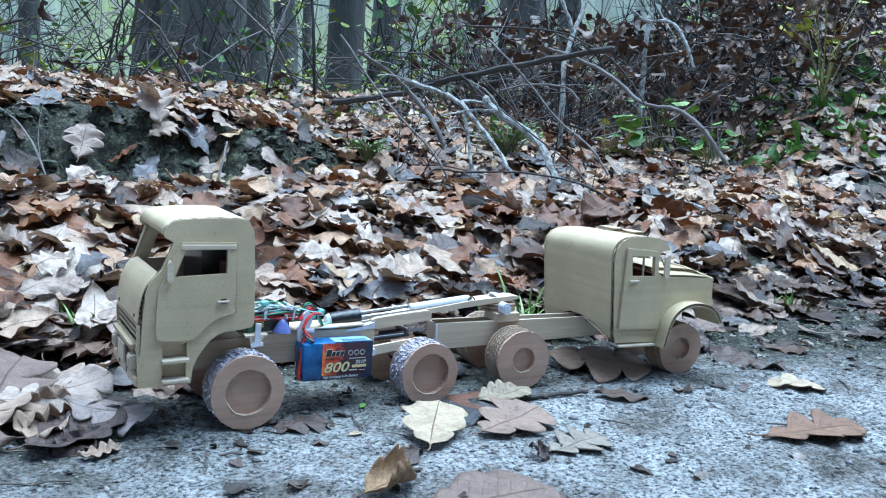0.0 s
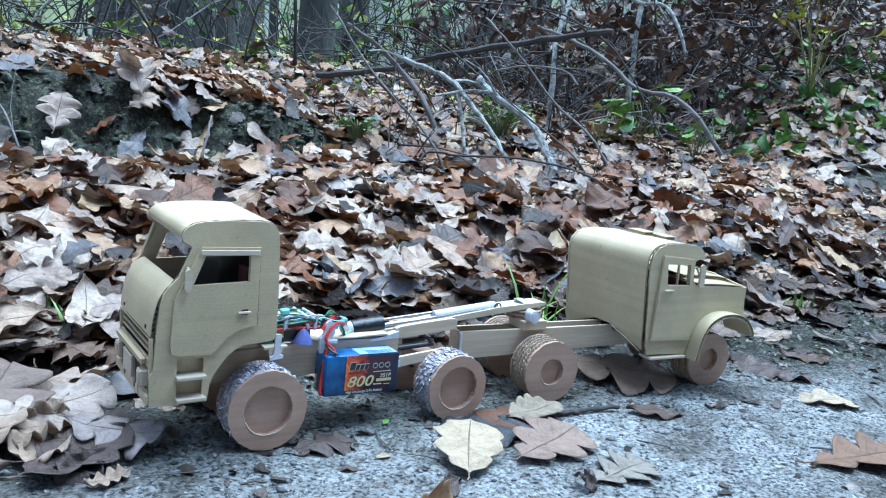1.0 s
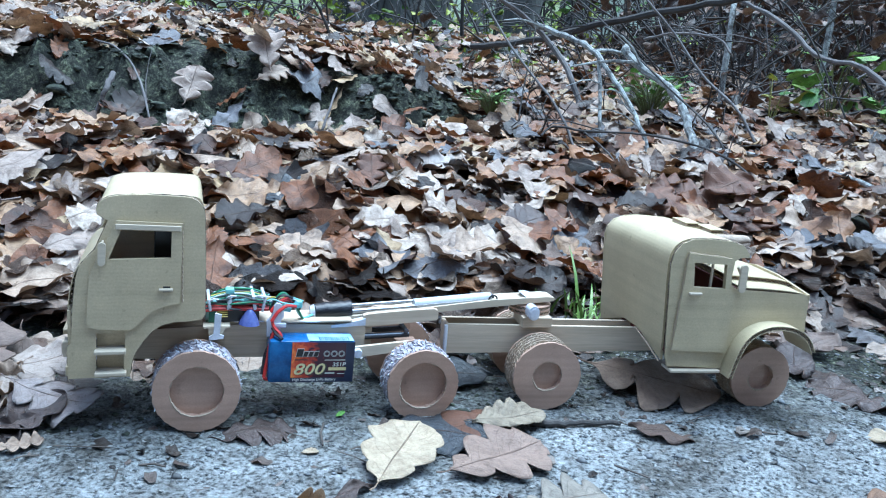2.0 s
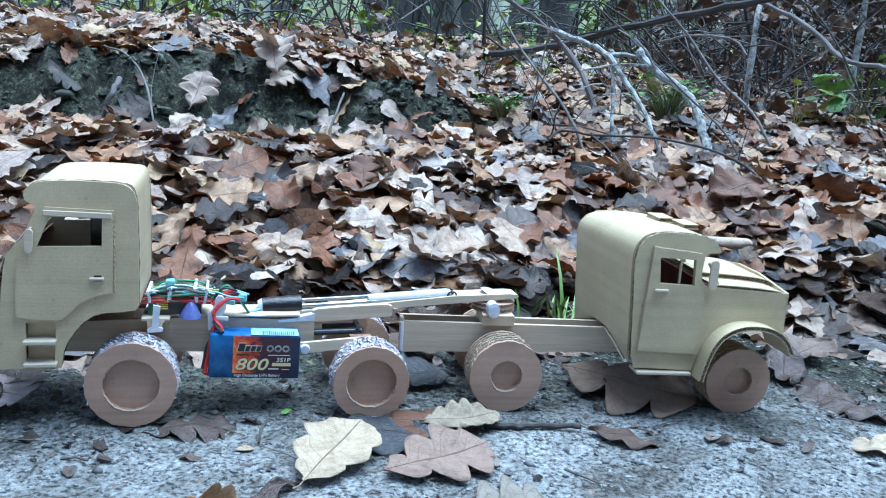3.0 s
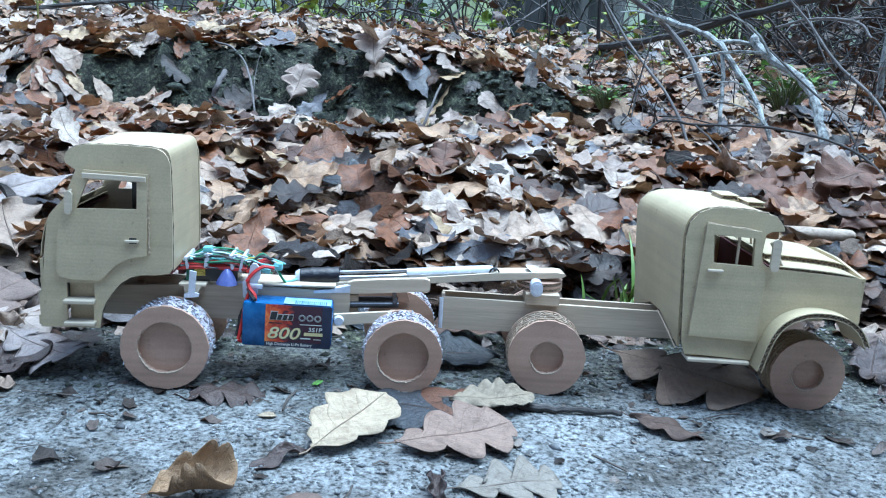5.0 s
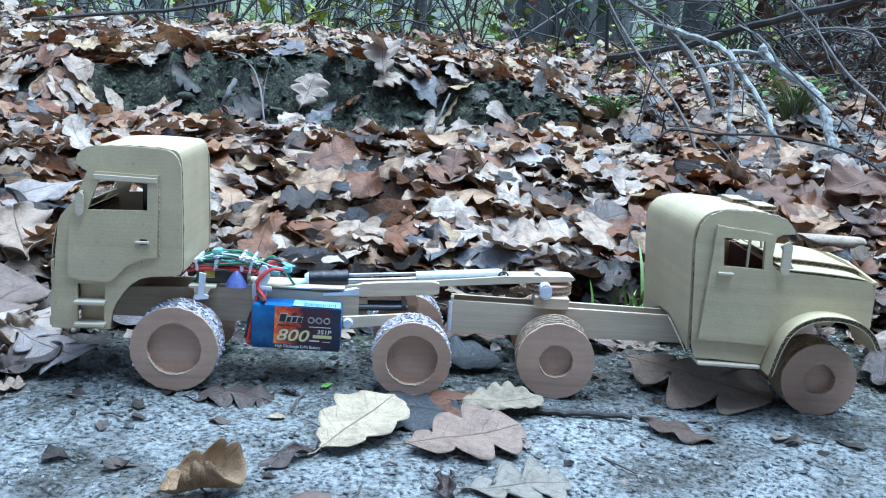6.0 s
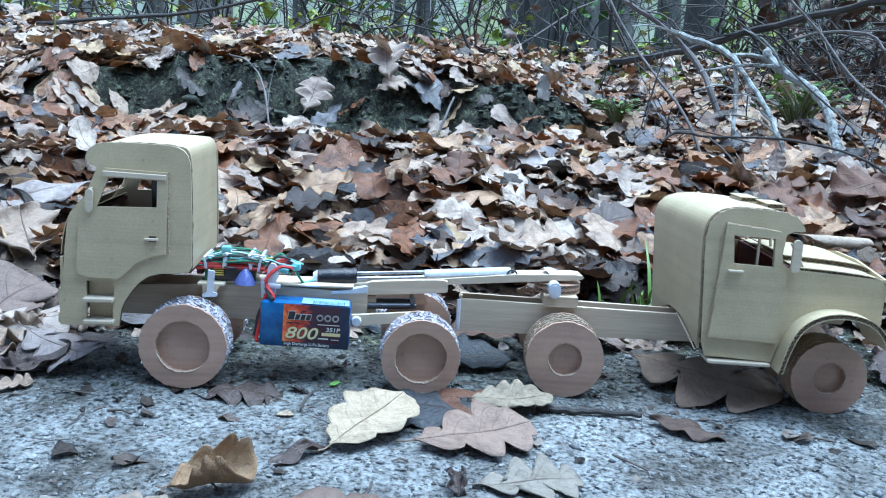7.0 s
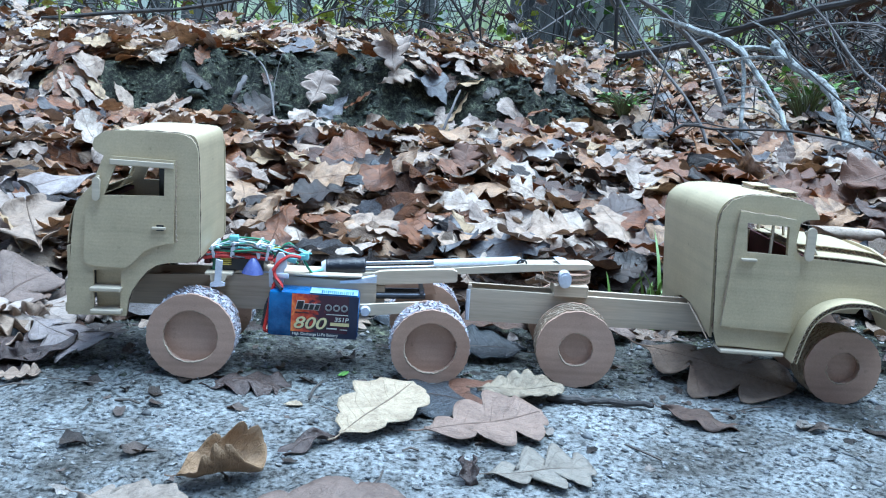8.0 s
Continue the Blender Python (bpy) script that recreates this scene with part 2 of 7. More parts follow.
def thing(name, m, label, category, group="", kind=""):
    ob = new(name)
    ob.empty_display_size = 0.02
    ob.matrix_basis = m
    return tagged(ob, label, category, group, kind)


def solid(name, shape, material, label, category, group="", kind="", smooth=False, m=None):
    ob = new(name, shape.mesh(name, material, smooth))
    if m is not None:
        ob.matrix_basis = m
    return tagged(ob, label, category, group, kind)


def side(a, b, d):
    return (a, d, b)


def front(a, b, d):
    return (d, a, b)


# ---- the lie of the land ----
def lattice(ix, iy, seed):
    h = (ix.astype(np.int64) * 374761393 + iy.astype(np.int64) * 668265263 + seed * 974711) & 0x7FFFFFFF
    h = (h ^ (h >> 13)) * 1274126177 & 0x7FFFFFFF
    return ((h ^ (h >> 16)) & 0xFFFF) / 65535.0


def value_noise(x, y, seed=0):
    x, y = np.asarray(x, float), np.asarray(y, float)
    ix, iy = np.floor(x), np.floor(y)
    fx, fy = x - ix, y - iy
    fx, fy = fx * fx * (3 - 2 * fx), fy * fy * (3 - 2 * fy)
    a, b = lattice(ix, iy, seed), lattice(ix + 1, iy, seed)
    c, d = lattice(ix, iy + 1, seed), lattice(ix + 1, iy + 1, seed)
    return (a + (b - a) * fx) * (1 - fy) + (c + (d - c) * fx) * fy - 0.5


SLOPE_Y = (-60, 0.10, 0.20, 0.30, 0.40, 0.50, 0.65, 0.85, 1.05, 1.25, 1.5, 1.8, 2.1, 2.6, 6, 40)
SLOPE_Z = (0, 0.0, 0.006, 0.024, 0.050, 0.074, 0.095, 0.115, 0.150, 0.190, 0.240, 0.285, 0.305, 0.31, 0.34, 1.2)


def scarp(x, y):
    """How bare the little earth step in the bank is, 0 to 1."""
    a = ((x + 0.055) / 0.285) ** 2 + ((y - 0.960 + 0.03 * value_noise(x * 9, 0 * x, 51)) / 0.085) ** 2
    b = ((x - 0.43) / 0.15) ** 2 + ((y - 0.99) / 0.07) ** 2
    return np.clip(1.35 - np.minimum(a, b), 0, 1)


def height(x, y):
    x, y = np.asarray(x, float), np.asarray(y, float)
    wob = y + 0.05 * value_noise(x * 1.7, 3.0 + 0 * x, 5) + 0.05 * value_noise(x * 4.1, 9.0 + 0 * x, 6)
    z = np.interp(wob, SLOPE_Y, SLOPE_Z)
    step = np.exp(-((x + 0.03) / 0.48) ** 4)
    lip = 0.965 + 0.075 * value_noise(x * 8, 2.0 + 0 * x, 52) + 0.045 * value_noise(x * 21, 2.0 + 0 * x, 53)
    rise = 1 / (1 + np.exp(np.clip(-(wob - lip) / 0.017, -50, 50)))
    z = z + step * (-0.018 + 0.112 * rise) * np.clip((1.75 - wob) / 0.75, 0, 1) * np.clip((wob - 0.5) / 0.3, 0, 1)
    rough = np.clip((y - 0.1) / 0.4, 0, 1)
    z = z + rough * (0.045 * value_noise(x * 3, y * 3, 1) + 0.02 * value_noise(x * 9, y * 9, 2))
    aside = np.clip((x - 0.35 - 0.72 * (y + 0.53)) / 0.9, 0, 1)
    z = z + 0.60 * aside * aside * (3 - 2 * aside) * np.clip((y - 0.5) / 1.3, 0, 1) * np.clip((9 - x) / 4, 0, 1)
    near = np.clip(3 - np.abs(y), 0, 1)
    z = z + near * (0.0035 * value_noise(x * 14, y * 14, 3) + 0.003 * value_noise(x * 45, y * 45, 4) + 0.002 * value_noise(x * 110, y * 110, 7))
    z = z + scarp(x, y) * (0.055 * value_noise(x * 14, y * 18, 8) + 0.050 * value_noise(x * 38, y * 44, 9) + 0.030 * value_noise(x * 85, y * 95, 10))
    return z


SOIL_M, nt, p = nodes_of("damp_trodden_soil")
tc = nt.nodes.new("ShaderNodeTexCoord")
n1 = add(nt, "ShaderNodeTexNoise", Scale=11.0, Detail=11.0, Roughness=0.72)
n2 = add(nt, "ShaderNodeTexNoise", Scale=150.0, Detail=10.0, Roughness=0.78)
n3 = add(nt, "ShaderNodeTexNoise", Scale=420.0, Detail=5.0, Roughness=0.7)
for n in (n1, n2, n3):
    nt.links.new(tc.outputs["Object"], n.inputs["Vector"])
r1 = ramp_of(nt, [(0.34, (0.07, 0.068, 0.062)), (0.42, (0.21, 0.202, 0.185)), (0.50, (0.385, 0.390, 0.382)), (0.62, (0.565, 0.58, 0.58))])
r2 = ramp_of(nt, [(0.37, (0.20, 0.20, 0.19)), (0.44, (0.78, 0.78, 0.77)), (0.52, (1.04, 1.05, 1.06)), (0.62, (1.20, 1.21, 1.23))])
nt.links.new(n1.outputs[0], r1.inputs[0])
nt.links.new(n2.outputs[0], r2.inputs[0])
road_col = mixed(nt, "MULTIPLY", 1.0, r1.outputs[0], r2.outputs[0])
n4 = add(nt, "ShaderNodeTexNoise", Scale=300.0, Detail=3.0, Roughness=0.6)
nt.links.new(tc.outputs["Object"], n4.inputs["Vector"])
r4 = ramp_of(nt, [(0.40, (0.13, 0.13, 0.13)), (0.46, (0.85, 0.85, 0.85)), (0.56, (1.0, 1.0, 1.0)), (0.62, (1.3, 1.32, 1.35))])
nt.links.new(n4.outputs[0], r4.inputs[0])
road_col = mixed(nt, "MULTIPLY", 0.68, road_col, r4.outputs[0])
r3 = ramp_of(nt, [(0.38, (0.008, 0.009, 0.007)), (0.48, (0.028, 0.031, 0.024)), (0.56, (0.075, 0.083, 0.060)), (0.64, (0.16, 0.175, 0.13))])
nt.links.new(n2.outputs[0], r3.inputs[0])
geo = nt.nodes.new("ShaderNodeSeparateXYZ")
nt.links.new(tc.outputs["Object"], geo.inputs[0])
mr = nt.nodes.new("ShaderNodeMapRange")
mr.inputs[1].default_value, mr.inputs[2].default_value = -0.06, 0.13
wobble = add(nt, "ShaderNodeTexNoise", Scale=14.0, Detail=6.0, Roughness=0.7)
nt.links.new(tc.outputs["Object"], wobble.inputs["Vector"])
shift = nt.nodes.new("ShaderNodeMath")
shift.operation = "MULTIPLY_ADD"
shift.inputs[1].default_value = 0.30
nt.links.new(wobble.outputs[0], shift.inputs[0])
less = nt.nodes.new("ShaderNodeMath")
less.operation = "SUBTRACT"
less.inputs[1].default_value = 0.15
# the track is damper and darker further along
damp = nt.nodes.new("ShaderNodeMapRange")
damp.inputs[1].default_value, damp.inputs[2].default_value = 0.40, 0.95
damp.inputs[4].default_value = 0.25
nt.links.new(geo.outputs[0], damp.inputs[0])
along = nt.nodes.new("ShaderNodeMath")
nt.links.new(geo.outputs[1], along.inputs[0])
nt.links.new(damp.outputs[0], along.inputs[1])
nt.links.new(along.outputs[0], less.inputs[0])
nt.links.new(less.outputs[0], shift.inputs[2])
nt.links.new(shift.outputs[0], mr.inputs[0])
n6 = add(nt, "ShaderNodeTexNoise", Scale=46.0, Detail=8.0, Roughness=0.8)
nt.links.new(tc.outputs["Object"], n6.inputs["Vector"])
r5 = ramp_of(nt, [(0.38, (0.2, 0.2, 0.2)), (0.48, (0.8, 0.78, 0.74)), (0.55, (1.6, 1.55, 1.4)), (0.63, (2.8, 2.7, 2.2))])
nt.links.new(n6.outputs[0], r5.inputs[0])
earth_col = mixed(nt, "MULTIPLY", 1.0, r3.outputs[0], r5.outputs[0])
nt.links.new(mixed(nt, "MIX", mr.outputs[0], road_col, earth_col), p.inputs["Base Color"])
p.inputs["Roughness"].default_value = 0.7
p.inputs["Specular IOR Level"].default_value = 0.3
bp = add(nt, "ShaderNodeBump", Strength=1.0, Distance=0.008)
bp2 = add(nt, "ShaderNodeBump", Strength=0.5, Distance=0.003)
nt.links.new(n2.outputs[0], bp.inputs["Height"])
nt.links.new(n3.outputs[0], bp2.inputs["Height"])
nt.links.new(bp2.outputs[0], bp.inputs["Normal"])
nt.links.new(bp.outputs[0], p.inputs["Normal"])


def lines(lo, hi, step, rim):
    """Ground lines: close together from lo to hi, ever further apart out to the rim."""
    near = np.arange(lo, hi + step / 2, step)
    out = []
    d = step
    while sum(out) < rim:
        d *= 1.13
        out.append(d)
    far = np.cumsum(out)
    return np.concatenate([lo - far[::-1], near, hi + far])


gx, gy = lines(-0.9, 1.6, 0.008, 60), lines(-0.45, 1.5, 0.0075, 60)
mx, my = np.meshgrid(gx, gy)
mz = height(mx, my)
gv = np.stack([mx, my, mz], -1).reshape(-1, 3)
ny, nx = mx.shape
gi = np.arange(ny * nx).reshape(ny, nx)
gf = np.stack([gi[:-1, :-1], gi[:-1, 1:], gi[1:, 1:], gi[1:, :-1]], -1).reshape(-1, 4)
gm = bpy.data.meshes.new("ground")
gm.from_pydata(gv.tolist(), [], gf.tolist())
gm.polygons.foreach_set("use_smooth", [True] * len(gm.polygons))
gm.materials.append(SOIL_M)
tagged(new("ground", gm), "damp grey trodden soil track rising into a dark earth bank", "ground", kind="structure")


# ---- the front truck: a cab-over tow truck of card and wood ----
def ellipse(cx, cz, rx, rz, n, a0, a1):
    return [(cx + rx * math.cos(radians(a0 + (a1 - a0) * k / n)), cz + rz * math.sin(radians(a0 + (a1 - a0) * k / n))) for k in range(n + 1)]


def wheel(parent, x, y0, z, r, width, hub, tread_kind, outward, turn=0.0):
    """A wheel of stacked card; y0: its outer face; outward: -1 faces the near side, 1 the far side."""
    turned = Matrix.Translation((x, y0, z)) @ Matrix.Rotation(radians(turn), 4, "Z") @ Matrix.Translation((-x, -y0, -z))

    def at(a, b, d):
        return turned @ Vector((x + a, y0 - outward * d, z + b))

    rb = r - 0.0026
    w = Shape().lathe([(r * 0.88, 0.0005), (rb, 0.0012), (rb, width - 0.0012), (r * 0.85, width), (r * 0.2, width), (r * 0.2, 0.0056)], at, 56)
    body = part("wheel", w, TREAD_BASE, parent, "round brown cardboard wheel", True)
    rnd = random.Random(int(x * 999) + int(y0 * 777))
    n = 72
    for name, d0, d1, inner, outer in (("rim", -0.001, 0.0016, hub, r), ("back_disc", width - 0.0022, width, r * 0.2, r)):
        ring = Shape()
        jag = [rnd.uniform(-0.0004, 0.00035) for _ in range(n)]
        for k in range(n):
            a0, a1 = 2 * math.pi * k / n, 2 * math.pi * (k + 1) / n
            j0, j1 = jag[k], jag[(k + 1) % n]
            q = []
            for a, jj in ((a0, j0), (a1, j1)):
                c, s = math.cos(a), math.sin(a)
                q += [at((inner + jj) * c, (inner + jj) * s, d0), at((outer + jj) * c, (outer + jj) * s, d0), at((outer + jj) * c, (outer + jj) * s, d1), at((inner + jj) * c, (inner + jj) * s, d1 + 0.003)]
            ring.put(q, [(0, 1, 5, 4), (1, 2, 6, 5), (2, 3, 7, 6), (3, 0, 4, 7)])
        part(name, ring, BROWN, body)
    part("hub", Shape().lathe([(0.0001, 0.0046), (hub * 0.6, 0.0042), (hub * 1.03, 0.0044)], at, 48), BROWN, body, "sunken round cardboard hub")
    lip = Shape()
    ph = rnd.uniform(0, 6.28)
    gs = np.linspace(0, 2 * math.pi, 73)
    wob = [rnd.uniform(-0.0006, 0.0003) for _ in gs]
    wob[-1] = wob[0]
    pts = [at((hub + e) * math.cos(g), (hub + e) * math.sin(g), -0.0006) for g, e in zip(gs, wob)]
    lip.tube(pts, [0.00022 + 0.00055 * max(0.0, math.cos(g - 4.2)) + 0.00012 * math.sin(5 * g + ph) for g in gs], 5, False)
    part("torn_edge", lip, FLUTE, body, "pale torn paper edge round the hub")
    tread = Shape()
    if tread_kind == "flutes":
        layers = 5
        for q in range(layers):
            d0, d1 = 0.0016 + q * (width - 0.0036) / layers, 0.0016 + (q + 1) * (width - 0.0036) / layers
            n = 92
            verts, faces = [], []
            turn0 = rnd.uniform(0, 6.28)
            for k in range(n):
                g = turn0 + 2 * math.pi * (k + rnd.uniform(-0.3, 0.3)) / n
                d = d0 + 0.0005 + rnd.uniform(0, 0.0006) if k % 2 else d1 - 0.0005 - rnd.uniform(0, 0.0006)
                top = r - 0.0002 + rnd.uniform(-0.0006, 0.0004)
                for rr in (rb - 0.0005, top):
                    verts += [at(rr * math.cos(g), rr * math.sin(g), d - 0.00022), at(rr * math.cos(g), rr * math.sin(g), d + 0.00022)]
            for k in range(n):
                i, j = 4 * k, 4 * ((k + 1) % n)
                faces += [(i + 2, i + 3, j + 3, j + 2), (i, i + 2, j + 2, j), (i + 1, j + 1, j + 3, i + 3)]
            tread.put(verts, faces)
            verts, faces = [], []
            for k in range(n):
                g = 2 * math.pi * k / n
                top = r + rnd.uniform(-0.0002, 0.0006)
                dd = d1 + rnd.uniform(-0.0002, 0.0002)
                for rr in (rb - 0.0005, top):
                    verts += [at(rr * math.cos(g), rr * math.sin(g), dd - 0.00032), at(rr * math.cos(g), rr * math.sin(g), dd + 0.00032)]
            for k in range(n):
                i, j = 4 * k, 4 * ((k + 1) % n)
                faces += [(i + 2, i + 3, j + 3, j + 2), (i, i + 2, j + 2, j), (i + 1, j + 1, j + 3, i + 3)]
            tread.put(verts, faces)
        part("tread", tread, FLUTE, body, "wavy cut edges of corrugated card")
    else:
        rows_ = 6
        for q in range(rows_):
            d0, d1 = 0.0012 + q * (width - 0.0028) / rows_, 0.0012 + (q + 1) * (width - 0.0028) / rows_
            n = 50
            turn0 = rnd.uniform(0, 6.28)
            for k in range(n):
                g0 = turn0 + 2 * math.pi * (k + 0.03 + rnd.uniform(-0.06, 0.10)) / n
                g1 = turn0 + 2 * math.pi * (k + 0.92 + rnd.uniform(-0.10, 0.06)) / n
                e0, e1 = d0 + 0.0002 + rnd.uniform(-0.0003, 0.0004), d1 - 0.0001 + rnd.uniform(-0.0004, 0.0003)
                verts = []
                for rr, f in ((rb - 0.0004, 0.0), (r - 0.0003, 1.0)):
                    for g, e in ((g0, e0), (g1, e0), (g1, e1), (g0, e1)):
                        h_ = rr + f * rnd.uniform(-0.0006, 0.0013)
                        verts.append(at(h_ * math.cos(g), h_ * math.sin(g), e + f * rnd.uniform(-0.0003, 0.0003)))
                tread.put(verts, [(4, 5, 6, 7), (0, 1, 5, 4), (1, 2, 6, 5), (2, 3, 7, 6), (3, 0, 4, 7)])
        part("tread", tread, TREAD, body, "shiny pale lilac scraps of film and glue in rows")
        fuzz = Shape()
        for k in range(70):
            g, d = rnd.uniform(0, 6.28), rnd.uniform(0.0, width - 0.002)
            a_ = at((r - 0.0004) * math.cos(g), (r - 0.0004) * math.sin(g), d)
            b_ = at((r + rnd.uniform(0.0006, 0.0018)) * math.cos(g + 0.05), (r + rnd.uniform(0.0006, 0.0018)) * math.sin(g + 0.05), d + rnd.uniform(-0.001, 0.001))
            fuzz.tube([a_, b_], [0.0008, 0.0003], 5)
        part("glue_tufts", fuzz, GLUE, body, "", True)
    return body


tow = thing("model_tow_truck", pose(0, 0, 0), "home-made cardboard cab-over tow truck with open wiring and wooden frame", "model truck")

CAB_SIDE = [(-0.0777, 0.0393), (-0.0780, 0.060), (-0.0758, 0.0625), (-0.0752, 0.0696), (-0.0738, 0.090), (-0.0720, 0.1047), (-0.0700, 0.1125), (-0.0655, 0.1180),
            (-0.0610, 0.1225), (-0.0530, 0.1415), (-0.0588, 0.1452), (-0.0596, 0.1480), (-0.0586, 0.1515), (-0.0560, 0.1543), (-0.0520, 0.1562), (-0.0460, 0.1574), (-0.0300, 0.1580), (-0.0080, 0.1572), (-0.0035, 0.1564), (0.0002, 0.1545),
            (0.0026, 0.1515), (0.0039, 0.1478), (0.0043, 0.1430), (0.0050, 0.1100), (0.0048, 0.0800), (0.0030, 0.0768), (-0.0050, 0.0756), (-0.0150, 0.0752), (-0.0215, 0.0735), (-0.0275, 0.0695),
            (-0.0330, 0.0630), (-0.0375, 0.0560), (-0.0398, 0.0500), (-0.0413, 0.0394)]
CAB_WINDOW = [(-0.0458, 0.1365), (-0.0155, 0.1358), (-0.0159, 0.1179), (-0.0535, 0.1170)]
STEP_HOLES = [[(-0.0610, 0.0690), (-0.0440, 0.0690), (-0.0440, 0.0580), (-0.0610, 0.0580)], [(-0.0612, 0.0545), (-0.0448, 0.0545), (-0.0448, 0.0437), (-0.0612, 0.0437)]]
CAB_Y0, CAB_Y1 = 0.003, 0.093

cab = part("cab", Shape().plate(CAB_SIDE, [CAB_WINDOW, *STEP_HOLES], side, CAB_Y0, CAB_Y0 + 0.002), KHAKI, tow, "khaki cardboard cab with open windows")
part("side_panel", Shape().plate(CAB_SIDE, [CAB_WINDOW], side, CAB_Y1 - 0.002, CAB_Y1), KHAKI, cab)


def crowned(a, b, d):
    """The roof sheet rises a little towards the far side."""
    return (a, d, b + 0.018 * max(0.0, d - CAB_Y0 - 0.004) * max(0.0, min(1.0, (b - 0.138) / 0.012)))


roof_line = smoothed([(-0.0598, 0.1460), (-0.0604, 0.1500), (-0.0570, 0.1556), (-0.0480, 0.1582), (-0.0300, 0.1590), (-0.0100, 0.1587), (0.0044, 0.1576), (0.0054, 0.1410), (0.0060, 0.1080), (0.0058, 0.0780)], 2)
part("roof_panel", Shape().bent(offset(roof_line, 0.0014), crowned, CAB_Y0 + 0.0044, CAB_Y1 - 0.0032, 0.0018), KHAKI, cab, "roof and back of one bent card sheet", True)
edge = Shape()
outline = resample(CAB_SIDE + CAB_SIDE[:1], 0.0035)
rnd = random.Random(4)
for y in (CAB_Y0 + 0.0022,):
    pts = [(a + rnd.uniform(-0.0002, 0.0002), y + rnd.uniform(-0.0002, 0.0004), b + rnd.uniform(-0.0002, 0.0002)) for a, b in outline]
    edge.tube(pts, [rnd.uniform(0.0003, 0.0007) for _ in pts], 4, False)
part("cut_edge", edge, SHADED_EDGE, cab, "ragged cut card edge with the gap's shadow painted on")
bonnet_line = smoothed([(-0.0615, 0.1190), (-0.0668, 0.1172), (-0.0730, 0.1090), (-0.0762, 0.0960), (-0.0774, 0.0850)], 2)
front_run = bonnet_line[::-1]
part("bonnet_panel", Shape().bent(front_run, side, CAB_Y0 + 0.003, CAB_Y1 - 0.003, 0.0006), KHAKI, cab, "bulging front panel below the windscreen", True)
part("bonnet_edge", Shape().flutes(offset(front_run, 0.0006), side, CAB_Y0 + 0.0034, CAB_Y0 + 0.009, 0.0034, 0.0036), FLUTE, cab, "zigzag corrugated edge")
part("bonnet_liner", Shape().bent(offset(front_run, 0.0040), side, CAB_Y0 + 0.003, CAB_Y1 - 0.003, 0.0005), KHAKI, cab)
fr = Shape().plate([(CAB_Y0 + 0.002, 0.0395), (CAB_Y1 - 0.002, 0.0395), (CAB_Y1 - 0.002, 0.0835), (CAB_Y0 + 0.002, 0.0835)],
                   [[(0.0080, 0.0695), (0.088, 0.0695), (0.088, 0.0826), (0.0080, 0.0826)], [(0.0085, 0.0485), (0.0230, 0.0485), (0.0230, 0.0640), (0.0085, 0.0640)], [(0.0730, 0.0485), (0.0875, 0.0485), (0.0875, 0.0640), (0.0730, 0.0640)]], front, -0.0775, -0.0755)
part("front_panel", fr, KHAKI, cab)
# black sheet paints the shadow inside the front openings
part("grille_shade", Shape().box((-0.0735, CAB_Y0 + 0.004, 0.041), (-0.0722, CAB_Y1 - 0.004, 0.084)), BLACK, cab, "black sheet painting the shade behind the grille")
for k in range(2):
    part("grille_bar", Shape().box((-0.0768, 0.013, 0.0735 + k * 0.0042), (-0.0756, 0.083, 0.0745 + k * 0.0042)), KHAKI, cab)
part("bumper", Shape().box((-0.0798, 0.026, 0.0405), (-0.0774, 0.070, 0.0570), None, 0.0006), KHAKI, cab)
for y0, y1 in ((CAB_Y0 + 0.001, 0.0250), (0.0710, CAB_Y1 - 0.001)):
    part("bumper_end", Shape().box((-0.0794, y0, 0.0405), (-0.0774, y1, 0.0470), None, 0.0006), KHAKI, cab)
part("bumper_strip", Shape().box((-0.0812, CAB_Y0 + 0.010, 0.0655), (-0.0776, CAB_Y1 - 0.010, 0.0690), None, 0.0005), KHAKI, cab)
part("strip_edge", Shape().flutes([(-0.0812, 0.0690), (-0.0776, 0.0690)], side, CAB_Y0 + 0.0096, CAB_Y0 + 0.012, 0.0030, 0.0030), FLUTE, cab)
for y in (0.0158, 0.0802):
    light = part("headlight", Shape().box((-0.0815, y - 0.0050, 0.0510), (-0.0745, y + 0.0050, 0.0615), None, 0.0008), STICK, cab, "boxy pale headlight in a dark opening")
    part("headlight_lens", Shape().box((-0.0822, y - 0.0035, 0.0525), (-0.0814, y + 0.0035, 0.0600), None, 0.0003), FLUTE, light)
part("front_plate", Shape().box((-0.0815, 0.037, 0.0490), (-0.0798, 0.060, 0.0635), None, 0.0004), STICK, cab, "blank pale card plate")
# solid black strips and discs stand in for the shade of openings
for y in (0.0325, 0.0645):
    part("front_slot", Shape().box((-0.0803, y - 0.0030, 0.0475), (-0.0797, y + 0.0030, 0.0645)), BLACK, cab, "black strip painted as an upright slot's shade")
for y, z in ((0.0180, 0.0885), (0.0780, 0.0885)):
    part("bonnet_hole", Shape().tube([(-0.0776, y, z), (-0.0766, y, z)], 0.0015, 10), BLACK, cab, "black disc painted as a small hole's shade")
for y in (0.034, 0.062):
    part("fog_lamp", Shape().tube([(-0.0802, y, 0.0455), (-0.0796, y, 0.0455)], 0.0022, 10), BLACK, cab, "black disc painted as a small hole's shade")
part("windscreen_pillar", Shape().tube([(-0.0628, CAB_Y1 - 0.001, 0.120), (-0.0545, CAB_Y1 - 0.001, 0.1425)], 0.0016, 6), KHAKI, cab)
